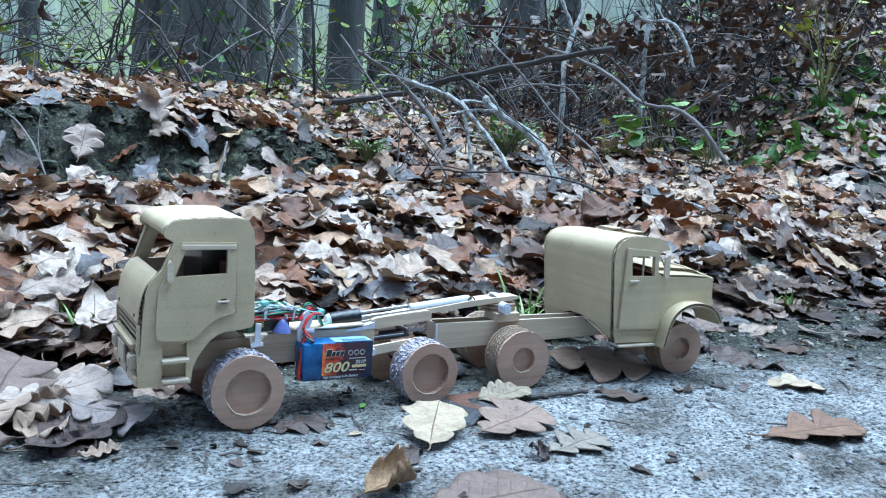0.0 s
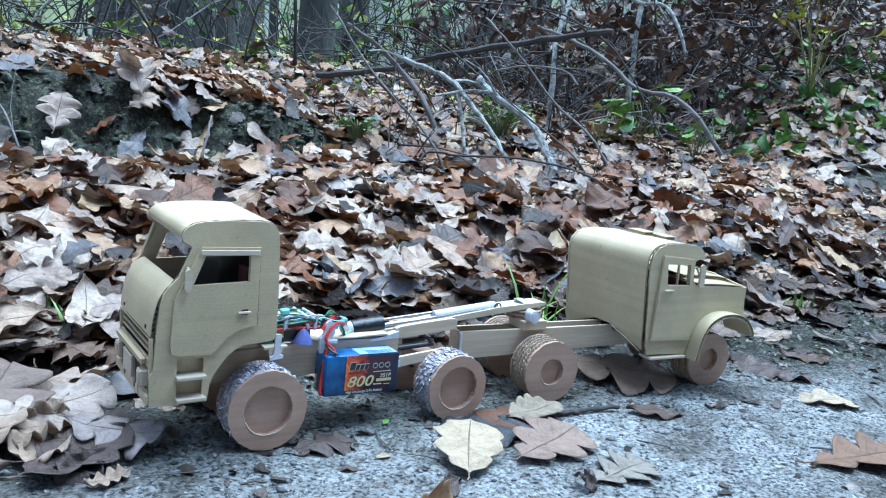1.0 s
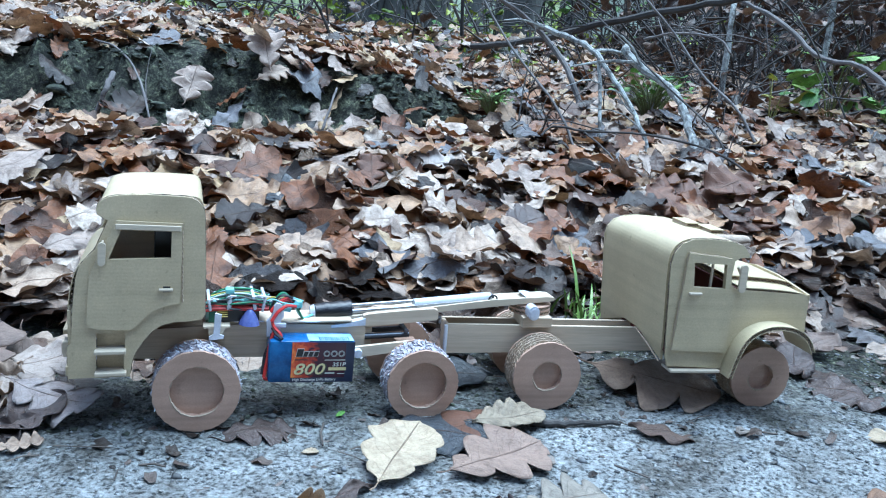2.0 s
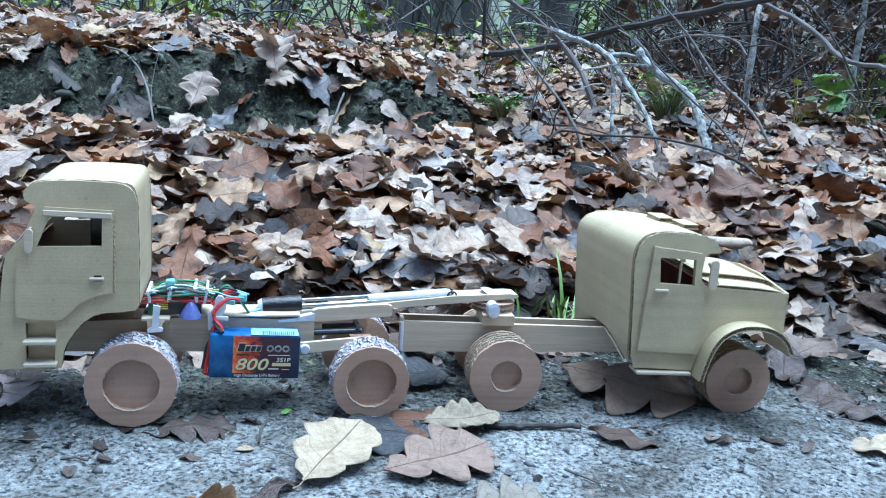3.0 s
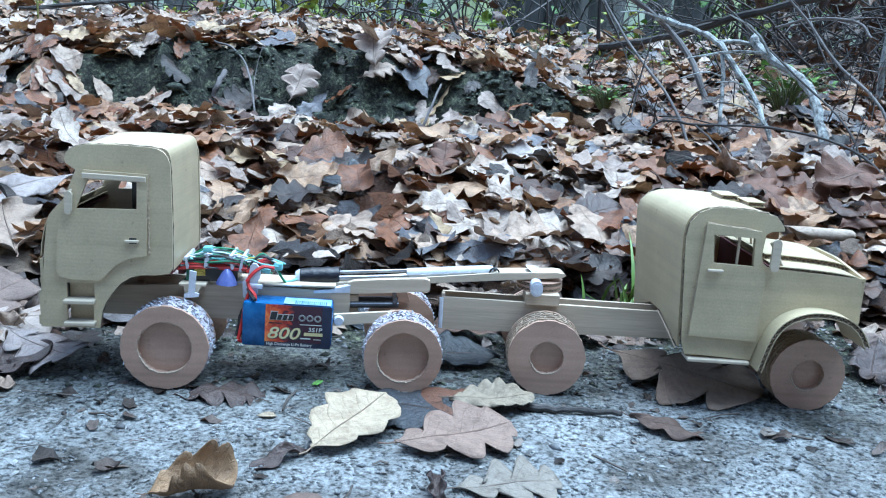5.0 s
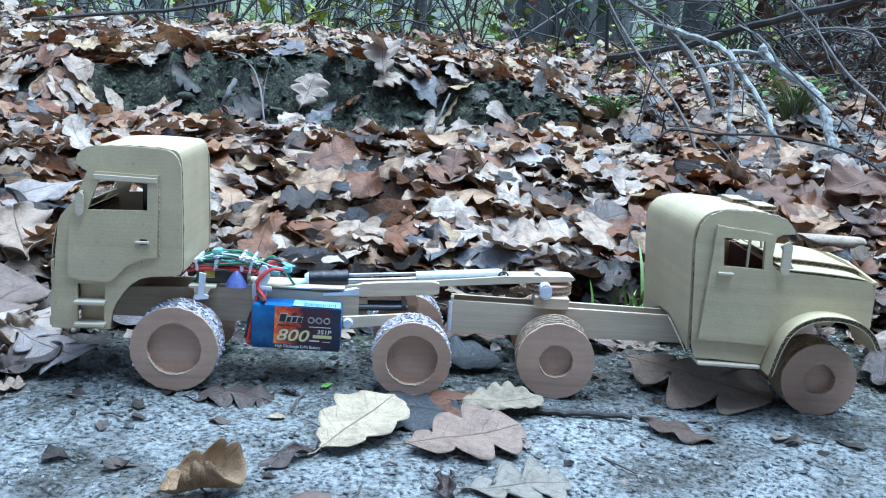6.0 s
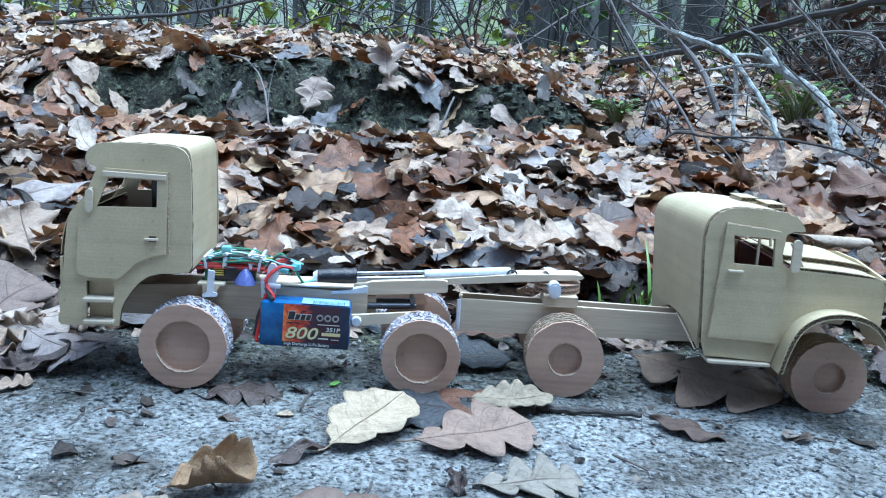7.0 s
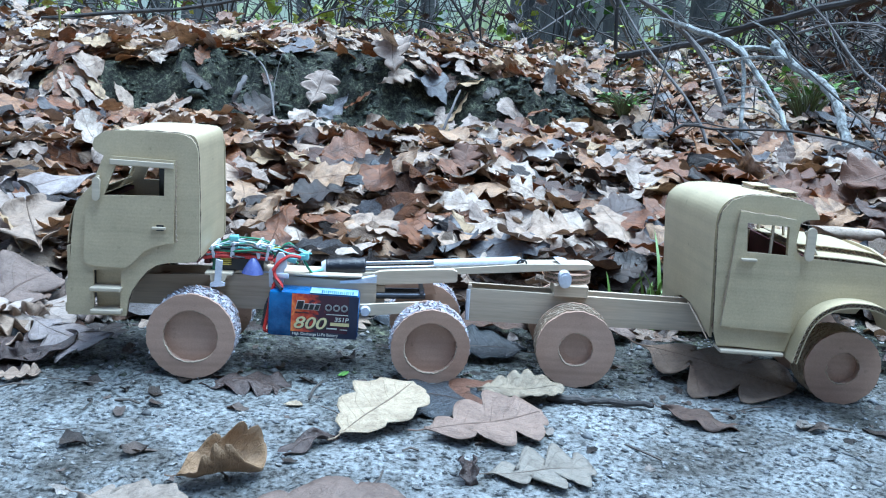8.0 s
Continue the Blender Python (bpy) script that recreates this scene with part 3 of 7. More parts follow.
# dashboard and floor take dark red to put interior shade into the colour
part("dashboard", Shape().box((-0.066, CAB_Y0 + 0.003, 0.110), (-0.060, CAB_Y1 - 0.003, 0.1125)), DARKRED, cab)
part("cab_floor", Shape().box((-0.074, CAB_Y0 + 0.003, 0.0755), (0.0035, CAB_Y1 - 0.003, 0.0775)), DARKRED, cab)
for y in (0.014, 0.056):
    part("seat", Shape().box((-0.032, y, 0.0776), (-0.010, y + 0.022, 0.096), None, 0.001).box((-0.014, y, 0.095), (-0.009, y + 0.022, 0.124), None, 0.001), DARKRED, cab, "dark red card seat")
# black block added to stand in for the cab's dark interior
part("cab_shade_block", Shape().box((-0.0270, 0.030, 0.0778), (0.0020, CAB_Y1 - 0.004, 0.1345), None, 0.001), BLACK, cab, "black block darkening the cab behind the seats")
DOOR = [(-0.0478, 0.1418), (-0.0092, 0.1405), (-0.0105, 0.0885)] + smoothed([(-0.0105, 0.0885), (-0.0210, 0.0868), (-0.0300, 0.0820), (-0.0360, 0.0745), (-0.0405, 0.0715)], 2)[1:] + [(-0.0600, 0.0722), (-0.0652, 0.0740), (-0.0660, 0.0800), (-0.0640, 0.1080), (-0.0560, 0.1250)]
rnd = random.Random(8)
door = part("door", Shape().plate(DOOR, [[(-0.0452, 0.1362), (-0.0157, 0.1355), (-0.0161, 0.1182), (-0.0528, 0.1173)]], side, CAB_Y0 - 0.0024, CAB_Y0 - 0.0002), KHAKI, cab, "raised card door with window opening")
door_edge = Shape()
door_edge.tube([(-0.0092 + rnd.uniform(-0.0002, 0.0003), CAB_Y0 - 0.0010, z) for z in np.linspace(0.0885, 0.1405, 34)], [0.0003 + 0.0004 * (k % 2) for k in range(34)], 4)
door_edge.tube([(x, CAB_Y0 - 0.0016, 0.1395 - 0.035 * (x + 0.012)) for x in np.linspace(-0.047, -0.011, 12)], 0.0009, 4)
part("door_trim", door_edge, FLUTE, door, "torn pale card edge")
strip = Matrix.Translation((-0.030, 0, 0.1385)) @ Matrix.Rotation(radians(1.6), 4, "Y") @ Matrix.Translation((0.030, 0, -0.1385))
part("window_strip", Shape().box((-0.0485, CAB_Y0 - 0.0036, 0.1362), (-0.0100, CAB_Y0 - 0.0022, 0.1396), strip, 0.0004), STICK, door, "pale card strip over the window")
# black plate stands in for the dark of the handle's recess
part("handle_slot", Shape().box((-0.0210, CAB_Y0 - 0.00255, 0.0962), (-0.0165, CAB_Y0 - 0.0023, 0.1000)), BLACK, door)
part("door_handle", Shape().box((-0.0235, CAB_Y0 - 0.0048, 0.0972), (-0.0150, CAB_Y0 - 0.0024, 0.0988), None, 0.0004), STICK, door, "small wooden door handle")
part("mirror", Shape().plate(ellipse(-0.0562, 0.1262, 0.0023, 0.0026, 8, 0, 180) + ellipse(-0.0566, 0.1165, 0.0021, 0.0024, 8, 180, 360), [], side, CAB_Y0 - 0.0060, CAB_Y0 - 0.0035), STICK, cab, "small rounded wooden mirror")
part("mirror_arm", Shape().tube([(-0.056, CAB_Y0 + 0.0005, 0.1285), (-0.056, CAB_Y0 - 0.004, 0.1285)], 0.0008, 6), STICK, cab)
for k, z in enumerate((0.0567, 0.0422)):
    part("step", Shape().box((-0.0620, CAB_Y0 - 0.0055, z - 0.0004), (-0.0432, CAB_Y0 + 0.006, z + 0.0020), None, 0.0005), STICK, cab, "pale wooden step")
    part("step_back", Shape().box((-0.0612, CAB_Y0 + 0.0062, z + 0.0015), (-0.0440, CAB_Y0 + 0.0075, z + 0.0135)), KHAKI, cab)

for y in (0.033, 0.060):
    part("frame_rail", Shape().plate([(-0.048, 0.0400), (0.118, 0.0370), (0.118, 0.0600), (0.044, 0.0632), (-0.048, 0.0600)], [], side, y, y + 0.003), WOOD, tow, "pale wooden frame rail")
for x in (-0.03, 0.035, 0.112):
    part("cross_member", Shape().box((x - 0.003, 0.0362, 0.040), (x + 0.003, 0.060, 0.056)), WOOD, tow)
for x, r, z in ((0.0, 0.0280, 0.0280), (0.155, 0.0262, 0.0250)):
    wheel(tow, x, 0.0, z, r, 0.024, 0.0175, "paper", -1)
    wheel(tow, x, 0.0950, z, r, 0.024, 0.0175, "paper", 1)
    part("axle", Shape().tube([(x, 0.022, z), (x, 0.069, z)], 0.0022, 8), STEEL, tow)
for x in (0.0, 0.155):
    part("axle_block", Shape().box((x - 0.008, 0.030, 0.027), (x + 0.008, 0.061, 0.0405), None, 0.0006), BROWN, tow)

# white brackets and glue
part("bracket", Shape().plate([(0.0075, 0.0640), (0.0190, 0.0640), (0.0150, 0.0560), (0.0085, 0.0555)], [], side, 0.0225, 0.0260).box((0.004, 0.0226, 0.0635), (0.022, 0.050, 0.0655), None, 0.0006), STICK, tow, "pale card bracket over the wheel")
part("bracket_post", Shape().plate([(0.0080, 0.0560), (0.0175, 0.0570), (0.0178, 0.0590), (0.0150, 0.0600), (0.0162, 0.0740), (0.0118, 0.0750), (0.0108, 0.0600), (0.0080, 0.0585)], [], side, 0.0205, 0.0222), GLUE, tow, "white plastic bracket")
part("upper_deck", Shape().box((0.030, 0.0315, 0.0632), (0.108, 0.058, 0.0646), None, 0.0004), WOOD, tow, "thin pale wooden deck")
part("glue_clip", Shape().plate(smoothed([(0.0465, 0.0570), (0.0560, 0.0575), (0.0555, 0.0680), (0.0585, 0.0720), (0.0565, 0.0800), (0.0515, 0.0810), (0.0500, 0.0720), (0.0462, 0.0680)], 1), [], side, 0.0225, 0.0252), GLUE, tow, "milky plastic connector clip")
part("glue_smear", Shape().tube([(0.0250, 0.0322, 0.0655), (0.0330, 0.0318, 0.0652), (0.0450, 0.0320, 0.0650)], [0.0006, 0.0010, 0.0005], 8), GLUE, tow, "", True)
part("glue_smear", Shape().tube([(0.0700, 0.0322, 0.0642), (0.0780, 0.0318, 0.0640), (0.0880, 0.0322, 0.0638)], [0.0005, 0.0009, 0.0005], 8), GLUE, tow, "", True)

# battery pack
BX0, BX1, BY, BZ0, BZ1 = 0.0470, 0.1070, 0.0285, 0.0255, 0.0565
tilt = Matrix.Translation((0.077, BY, 0.041)) @ Matrix.Rotation(radians(1.8), 4, "Y") @ Matrix.Translation((-0.077, -BY, -0.041))
pack = part("battery_pack", Shape().box((BX0, BY - 0.0165, BZ0), (BX1, BY + 0.0040, BZ1), tilt, 0.0026), BLUE, tow, "shiny blue shrink-wrapped battery pack with printed label", True)
FY = BY - 0.0166
def printed(name, x0, z0, x1, z1, material, lift, label=""):
    return part(name, Shape().box((x0, FY - lift - 0.0002, z0), (x1, FY - lift, z1), tilt), material, pack, label)
printed("label", 0.0625, 0.0264, 0.1064, 0.0557, NAVY, 0.0001, "dark navy printed label")
printed("flash", 0.0626, 0.0300, 0.1000, 0.0556, FLAME, 0.0004, "orange and red flames fading into the navy label")
for k, (a, w) in enumerate(((0.0655, 0.0042), (0.0702, 0.0028), (0.0738, 0.0028), (0.0774, 0.0028))):
    top = 0.0510 if k == 0 else 0.0492
    for material, grow, lift in ((PALE, 0.0003, 0.0006), (BLACK, 0.0, 0.0009)):
        lean = [(a - grow, 0.0455 - grow), (a + w + grow, 0.0455 - grow), (a + w + 0.0010 + grow, top + grow), (a + 0.0010 - grow, top + grow)]
        part("brand_shape", Shape().plate([(tilt @ Vector((p[0], 0, p[1]))).xz for p in lean], [], side, FY - lift - 0.0002, FY - lift), material, pack)
for k in range(3):
    for material, r0, r1, lift in ((PALE, 0.0014, 0.0023, 0.0006), (NAVY, 0.0017, 0.0020, 0.0009)):
        c = tilt @ Vector((0.0868 + 0.0052 * k, 0, 0.0474))
        part("brand_shape", Shape().plate(ellipse(c.x, c.z, r1, r1, 20, 0, 342), [ellipse(c.x, c.z, r0, r0, 20, 0, 342)], side, FY - lift - 0.0002, FY - lift), material, pack)
printed("print_line", 0.0650, 0.0428, 0.0740, 0.0434, BLACK, 0.0007)
printed("print_line", 0.0855, 0.0426, 0.1000, 0.0431, PALE, 0.0007)
printed("print_line", 0.0885, 0.0352, 0.1010, 0.0374, GOLD, 0.0007)
printed("print_line", 0.0862, 0.0328, 0.0930, 0.0336, PALE, 0.0007)
printed("print_line", 0.0950, 0.0326, 0.1000, 0.0330, PALE, 0.0007)
bars = Shape()
for k in range(16):
    bars.box((0.0815 + k * 0.00135, BY - 0.0150, BZ1 + 0.0001), (0.0815 + k * 0.00135 + (0.0005 if k % 3 else 0.0008), BY - 0.0080, BZ1 + 0.0002), tilt)
part("code_bars", bars, BLUE, pack)
part("top_label", Shape().box((0.074, BY - 0.0158, BZ1 - 0.0002), (0.1055, BY - 0.001, BZ1 + 0.00005), tilt), SKY_TINT, pack, "printed strip tinted pale blue like reflected sky")


def words(text, x, z, size, material, parent, slant=0.0, stretch=1.0, y=None):
    cu = bpy.data.curves.new("printed_text", "FONT")
    cu.body, cu.size, cu.extrude, cu.shear, cu.resolution_u = text, size, 0.00008, slant, 3
    cu.offset = size * 0.012
    tmp = bpy.data.objects.new("printed_text", cu)
    scene.collection.objects.link(tmp)
    bpy.context.view_layer.update()
    me = bpy.data.meshes.new_from_object(tmp.evaluated_get(bpy.context.evaluated_depsgraph_get()))
    bpy.data.objects.remove(tmp)
    me.materials.clear()
    me.materials.append(material)
    me.transform(tilt @ Matrix.Translation((x, (FY - 0.0010) if y is None else y, z)) @ Matrix.Rotation(radians(90), 4, "X") @ Matrix.Diagonal((stretch, 1, 1, 1)))
    ob = tagged(new("printed_text", me), kind="stuff")
    ob.parent = parent
    return ob


words("800", 0.0642, 0.0320, 0.0118, BLACK, pack, 0.25, 1.25, FY - 0.0008)
words("800", 0.0637, 0.0325, 0.0114, GOLD, pack, 0.25, 1.25)
words("3S1P", 0.0910, 0.0383, 0.0040, PALE, pack, 0.1, 1.2)
words("High Discharge Li-Po Battery", 0.0638, 0.0278, 0.0027, PALE, pack, 0.0, 0.95)

# wiring
def wire(a, b, sag, r, material, seed, jitter=0.004):
    q = random.Random(seed)
    a, b = Vector(a), Vector(b)
    mids = [a.lerp(b, t) + Vector((q.uniform(-jitter, jitter), q.uniform(-jitter, jitter), sag * math.sin(math.pi * t) + q.uniform(-jitter, jitter) * 0.6)) for t in (0.25, 0.5, 0.75)]
    line = smoothed([tuple(a), *[tuple(p) for p in mids], tuple(b)], 2)
    return part("wire", Shape().tube(line, r, 6), material, tow, "", True)


part("speed_controller", Shape().box((0.014, 0.030, 0.0655), (0.042, 0.052, 0.0775), None, 0.0012), BLACK, tow, "black speed controller box", True)
part("capacitor", Shape().tube([(0.0348, 0.0275, 0.0650), (0.0350, 0.0275, 0.0680), (0.0353, 0.0275, 0.0725), (0.0353, 0.0280, 0.0752)], [0.0074, 0.0062, 0.0038, 0.0016], 14), LED, tow, "milky blue glue cone over a capacitor", True)
part("circuit_board", Shape().box((0.006, 0.032, 0.0655), (0.0135, 0.054, 0.0665)).box((0.008, 0.029, 0.0660), (0.0128, 0.034, 0.0740)), BOARD, tow, "small green circuit board")
for k in range(4):
    part("pin_row", Shape().tube([(0.0135, 0.0285, 0.0700 + 0.0014 * k), (0.0205, 0.0285, 0.0702 + 0.0014 * k)], 0.00045, 5), YELLOW, tow)
for k in range(6):
    wire((0.002, 0.029 + 0.003 * k, 0.0745 + 0.0006 * k), (0.048, 0.0285 + 0.0035 * k, 0.0752 - 0.0006 * k), 0.0012 + 0.0008 * (k % 3), 0.0017, (RED, RED, BLACK, RED, RED, BLACK)[k], 100 + k, 0.0012)
for k in range(11):
    wire((0.006 + 0.0006 * k, 0.0295 + 0.0022 * k, 0.0800 + 0.0004 * (k % 4)), (0.047 + 0.0008 * (k % 5), 0.030 + 0.0022 * k, 0.0790 + 0.0008 * (k % 3)), 0.0028 + 0.0006 * (k % 4), 0.0007, (TEAL, GREEN, WHITE, GREEN, TEAL, TEAL, YELLOW, GREEN, BLACK, TEAL, WHITE)[k], 130 + k, 0.0022)
for k in range(5):
    wire((0.044 + 0.001 * k, 0.030 + 0.002 * k, 0.0790), (0.056 + 0.002 * k, 0.029 + 0.002 * k, 0.0745 - 0.001 * k), 0.002, 0.0007, (GREEN, BLACK, TEAL, RED, GREEN)[k], 150 + k, 0.003)
for k, (x, w, z0, z1) in enumerate(((0.0080, 0.0022, 0.0742, 0.0828), (0.0195, 0.0030, 0.0752, 0.0850), (0.0375, 0.0024, 0.0745, 0.0848), (0.0425, 0.0022, 0.0735, 0.0842))):
    turned = Matrix.Translation((x, 0.04, z0)) @ Matrix.Rotation(radians((-9, 6, -7, 10)[k]), 4, "Y") @ Matrix.Translation((-x, -0.04, -z0))
    tie = part("cable_tie", Shape().box((x, 0.0268, z0), (x + w, 0.054, z1), turned, 0.0009), GLUE, tow, "milky plastic cable tie", True)
    part("tie_tail", Shape().tube([(x + 0.001, 0.0275, z1 - 0.001), (x + 0.003, 0.0262, z1 + 0.0006), (x + 0.0065, 0.0268, z1 + 0.0002)], [0.0008, 0.0007, 0.0004], 5), GLUE, tie, "", True)
for k in range(7):
    wire((0.004 + 0.001 * k, 0.0275 + 0.001 * (k % 3), 0.0765 + 0.0009 * k), (0.045 + 0.0015 * (k % 3), 0.0278 + 0.001 * (k % 2), 0.0768 + 0.0007 * k), 0.001 * (k % 3), 0.0008, (BLACK, RED, BLACK, BLACK, GREEN, BLACK, TEAL)[k], 170 + k, 0.0030)
for k, (x, z) in enumerate(((0.0105, 0.0835), (0.0250, 0.0862), (0.0440, 0.0838))):
    part("plug", Shape().box((x, 0.0285, z - 0.0018), (x + 0.0058, 0.035, z + 0.0016), pose(0, 0, 0, 0, (6, -4, 10)[k], 0), 0.0007), TEAL, tow, "pale teal plug", True)
part("plug", Shape().box((0.0015, 0.033, 0.0690), (0.006, 0.050, 0.0790), None, 0.0008), DARKRED, tow, "dark red plug")
part("plug", Shape().box((0.0655, 0.030, 0.0745), (0.0715, 0.036, 0.0795), None, 0.0008), TEAL, tow, "pale teal plug")
part("plug", Shape().box((0.0525, 0.0290, 0.0765), (0.0575, 0.036, 0.0800), pose(0, 0, 0, 0, 3, 0), 0.0008), TEAL, tow, "pale teal plug")
for k in range(4):
    wire((0.049, 0.0240 + 0.002 * k, 0.0740), (0.067, 0.033, 0.0770), 0.005 + 0.002 * k, 0.0010, (RED, RED, BLACK, GREEN)[k], 160 + k, 0.002)
for k in range(3):
    wire((0.067, 0.034, 0.0760), (0.0835, 0.044 + 0.002 * k, 0.0665), -0.006 - 0.002 * k, 0.0008, (TEAL, GREEN, TEAL)[k], 180 + k, 0.003)
wire((0.0520, 0.0200, 0.0640), (0.0445, 0.0150, 0.0300), 0.0, 0.0013, RED, 201, 0.0018)
wire((0.0500, 0.0200, 0.0600), (0.0430, 0.0160, 0.0320), 0.0, 0.0013, BLACK, 202, 0.0018)
wire((0.0445, 0.0150, 0.0300), (0.0475, 0.0170, 0.0275), 0.0, 0.0013, RED, 204, 0.0008)
wire((0.0500, 0.0205, 0.0700), (0.0555, 0.0150, 0.0570), 0.0, 0.0012, RED, 203, 0.0018)

wire((0.0492, 0.0195, 0.0688), (0.0665, 0.0265, 0.0770), 0.0050, 0.0012, RED, 206, 0.0006)
wire((0.0500, 0.0205, 0.0640), (0.0560, 0.0120, 0.0585), -0.0010, 0.0012, BLACK, 207, 0.0006)
for k in range(5):
    wire((0.0450, 0.028 + 0.002 * k, 0.0800), (0.0690 + 0.001 * k, 0.030 + 0.002 * k, 0.0775), 0.0030, 0.0006, (TEAL, WHITE, YELLOW, GREEN, TEAL)[k], 210 + k, 0.003)
part("connector_wing", Shape().box((0.0468, 0.0205, 0.0655), (0.0572, 0.0225, 0.0690), pose(0, 0, 0, 0, 2, 0), 0.0008), GLUE, tow, "milky plastic crosspiece", True)

# lifting arm
part("motor", Shape().tube([(0.0825, 0.047, 0.0660), (0.0832, 0.047, 0.0660), (0.0905, 0.0472, 0.0665), (0.0980, 0.0468, 0.0668), (0.1060, 0.047, 0.0674), (0.1092, 0.047, 0.0676), (0.1100, 0.047, 0.0676)], [0.0052, 0.0064, 0.0066, 0.0070, 0.0068, 0.0066, 0.0054], 18), TAPE, tow, "black taped cylindrical motor", True)
for k, (x, r) in enumerate(((0.0890, 0.0069), (0.0985, 0.0073), (0.1050, 0.0071))):
    part("tape_wrap", Shape().tube([(x, 0.047, 0.0665 + 0.0004 * k), (x + 0.0030, 0.0472, 0.0668 + 0.0004 * k), (x + 0.0050, 0.047, 0.0669 + 0.0004 * k)], [r - 0.0004, r, r - 0.0003], 14), TAPE, tow, "", True)
part("motor_cap", Shape().tube([(0.0795, 0.047, 0.0658), (0.0826, 0.047, 0.0660)], [0.0046, 0.0062], 12), GLUE, tow, "", True)
for y, z, r in ((0.049, 0.0020, 0.0012), (0.044, -0.0010, 0.0017)):
    part("actuator_rod", Shape().tube([(0.1090, y, 0.0682 + z), (0.1590, y, 0.0712 + z)], r, 12), STEEL, tow, "grey steel rod", True)
part("glue_ramp", Shape().plate([(0.0930, 0.0588), (0.1180, 0.0600), (0.1180, 0.0650), (0.1040, 0.0618), (0.0930, 0.0606)], [], side, 0.0325, 0.0385), GLUE, tow, "smear of white hot glue at the arm's foot")
part("actuator_tube", Shape().tube([(0.1572, 0.047, 0.0708), (0.1577, 0.047, 0.0708), (0.2160, 0.047, 0.0752), (0.2190, 0.047, 0.0755)], [0.0038, 0.0044, 0.0044, 0.0038], 18), WHITE, tow, "white actuator tube", True)
part("tube_cap", Shape().tube([(0.2185, 0.047, 0.0755), (0.2215, 0.047, 0.0757)], [0.0030, 0.0022], 12), BLACK, tow, "", True)
part("wire_ring", Shape().tube([(0.2195 + 0.0034 * math.cos(g), 0.0425, 0.0750 + 0.0034 * math.sin(g)) for g in np.linspace(0, 6.283, 19)], 0.0007, 6, False), BLACK, tow, "small dark wire ring", True)
part("tube_strip", Shape().box((0.1600, 0.0422, 0.0716), (0.2130, 0.0434, 0.0722), pose(0, 0, -0.0128, 0, -4.3, 0), 0.0002), STEEL, tow, "grey printed strip along the tube")
part("lift_arm", Shape().plate([(0.076, 0.0600), (0.118, 0.0625), (0.2640, 0.0733), (0.2690, 0.0738), (0.2712, 0.0752), (0.2700, 0.0766), (0.2640, 0.0772), (0.2200, 0.0755), (0.118, 0.0655), (0.076, 0.0632)], [], side, 0.040, 0.056), STICK, tow, "pale wooden lifting arm")
part("arm_block", Shape().plate(smoothed([(0.1165, 0.0610), (0.1168, 0.0582), (0.1300, 0.0590), (0.1700, 0.0618), (0.1735, 0.0622), (0.1738, 0.0660), (0.1733, 0.0708), (0.1600, 0.0706), (0.1300, 0.0686), (0.1168, 0.0674), (0.1165, 0.0640)], 1), [], side, 0.0345, 0.0395), WOOD, tow, "thick pale wooden block")
part("arm_blob", Shape().tube([(0.248, 0.048, 0.0755), (0.250, 0.048, 0.0778), (0.2505, 0.048, 0.0795)], [0.007, 0.005, 0.002], 10), GLUE, tow, "hot glue on the arm's end", True)
for k in range(2):
    part("guide_rod", Shape().tube([(0.113, 0.036 + 0.014 * k, 0.0502), (0.152, 0.036 + 0.014 * k, 0.0512)], 0.0022, 12), GUNMETAL, tow, "dark grey steel rod", True)
part("link", Shape().plate([(0.1075, 0.0385), (0.150, 0.0430), (0.150, 0.0500), (0.1075, 0.0465)], [], side, 0.0235, 0.0265), STICK, tow, "pale wooden link")
part("link_pin", Shape().tube([(0.1110, 0.0205, 0.0425), (0.1110, 0.0245, 0.0425)], [0.0030, 0.0040], 12), GLUE, tow, "", True)
part("rear_bracket", Shape().plate([(0.120, 0.045), (0.162, 0.045), (0.157, 0.0600), (0.150, 0.0640), (0.132, 0.0640), (0.124, 0.0590)], [], side, 0.066, 0.069), BROWN, tow, "brown card bracket")
part("hinge_block", Shape().box((0.106, 0.0366, 0.0425), (0.124, 0.058, 0.0575), None, 0.0008), WOOD, tow)
part("hinge_pin", Shape().tube([(0.1495, 0.033, 0.0545), (0.1495, 0.058, 0.0545)], 0.0017, 12), GUNMETAL, tow, "", True)

# ---- the towed truck: a bonneted lorry of card ----
REAR = pose(0.2535, 0.0045, 0, 0, 0, -5.5)
lorry = thing("model_lorry", REAR, "home-made khaki cardboard bonneted lorry on a bare wooden frame", "model truck")
L_OUT = [(0.0883, 0.0480), (0.0860, 0.0800), (0.0834, 0.1171), (0.0850, 0.1265), (0.0903, 0.1335), (0.0980, 0.1368), (0.1076, 0.1378), (0.1300, 0.1362), (0.1400, 0.1334),
         (0.1455, 0.1268), (0.1460, 0.1245), (0.1380, 0.1238), (0.1345, 0.1215), (0.1335, 0.1090), (0.1345, 0.1035), (0.1380, 0.1005), (0.1410, 0.0996),
         (0.2001, 0.0962), (0.2029, 0.0668), (0.1990, 0.0650), (0.1930, 0.0700), (0.1780, 0.0730), (0.1630, 0.0725), (0.1500, 0.0670), (0.1430, 0.0580), (0.1380, 0.0480), (0.1350, 0.0370), (0.0913, 0.0392)]
L_WIN = [(0.1000, 0.1206), (0.1272, 0.1196), (0.1284, 0.1004), (0.1020, 0.1014)]
V0, V1 = -0.0165, 0.0930


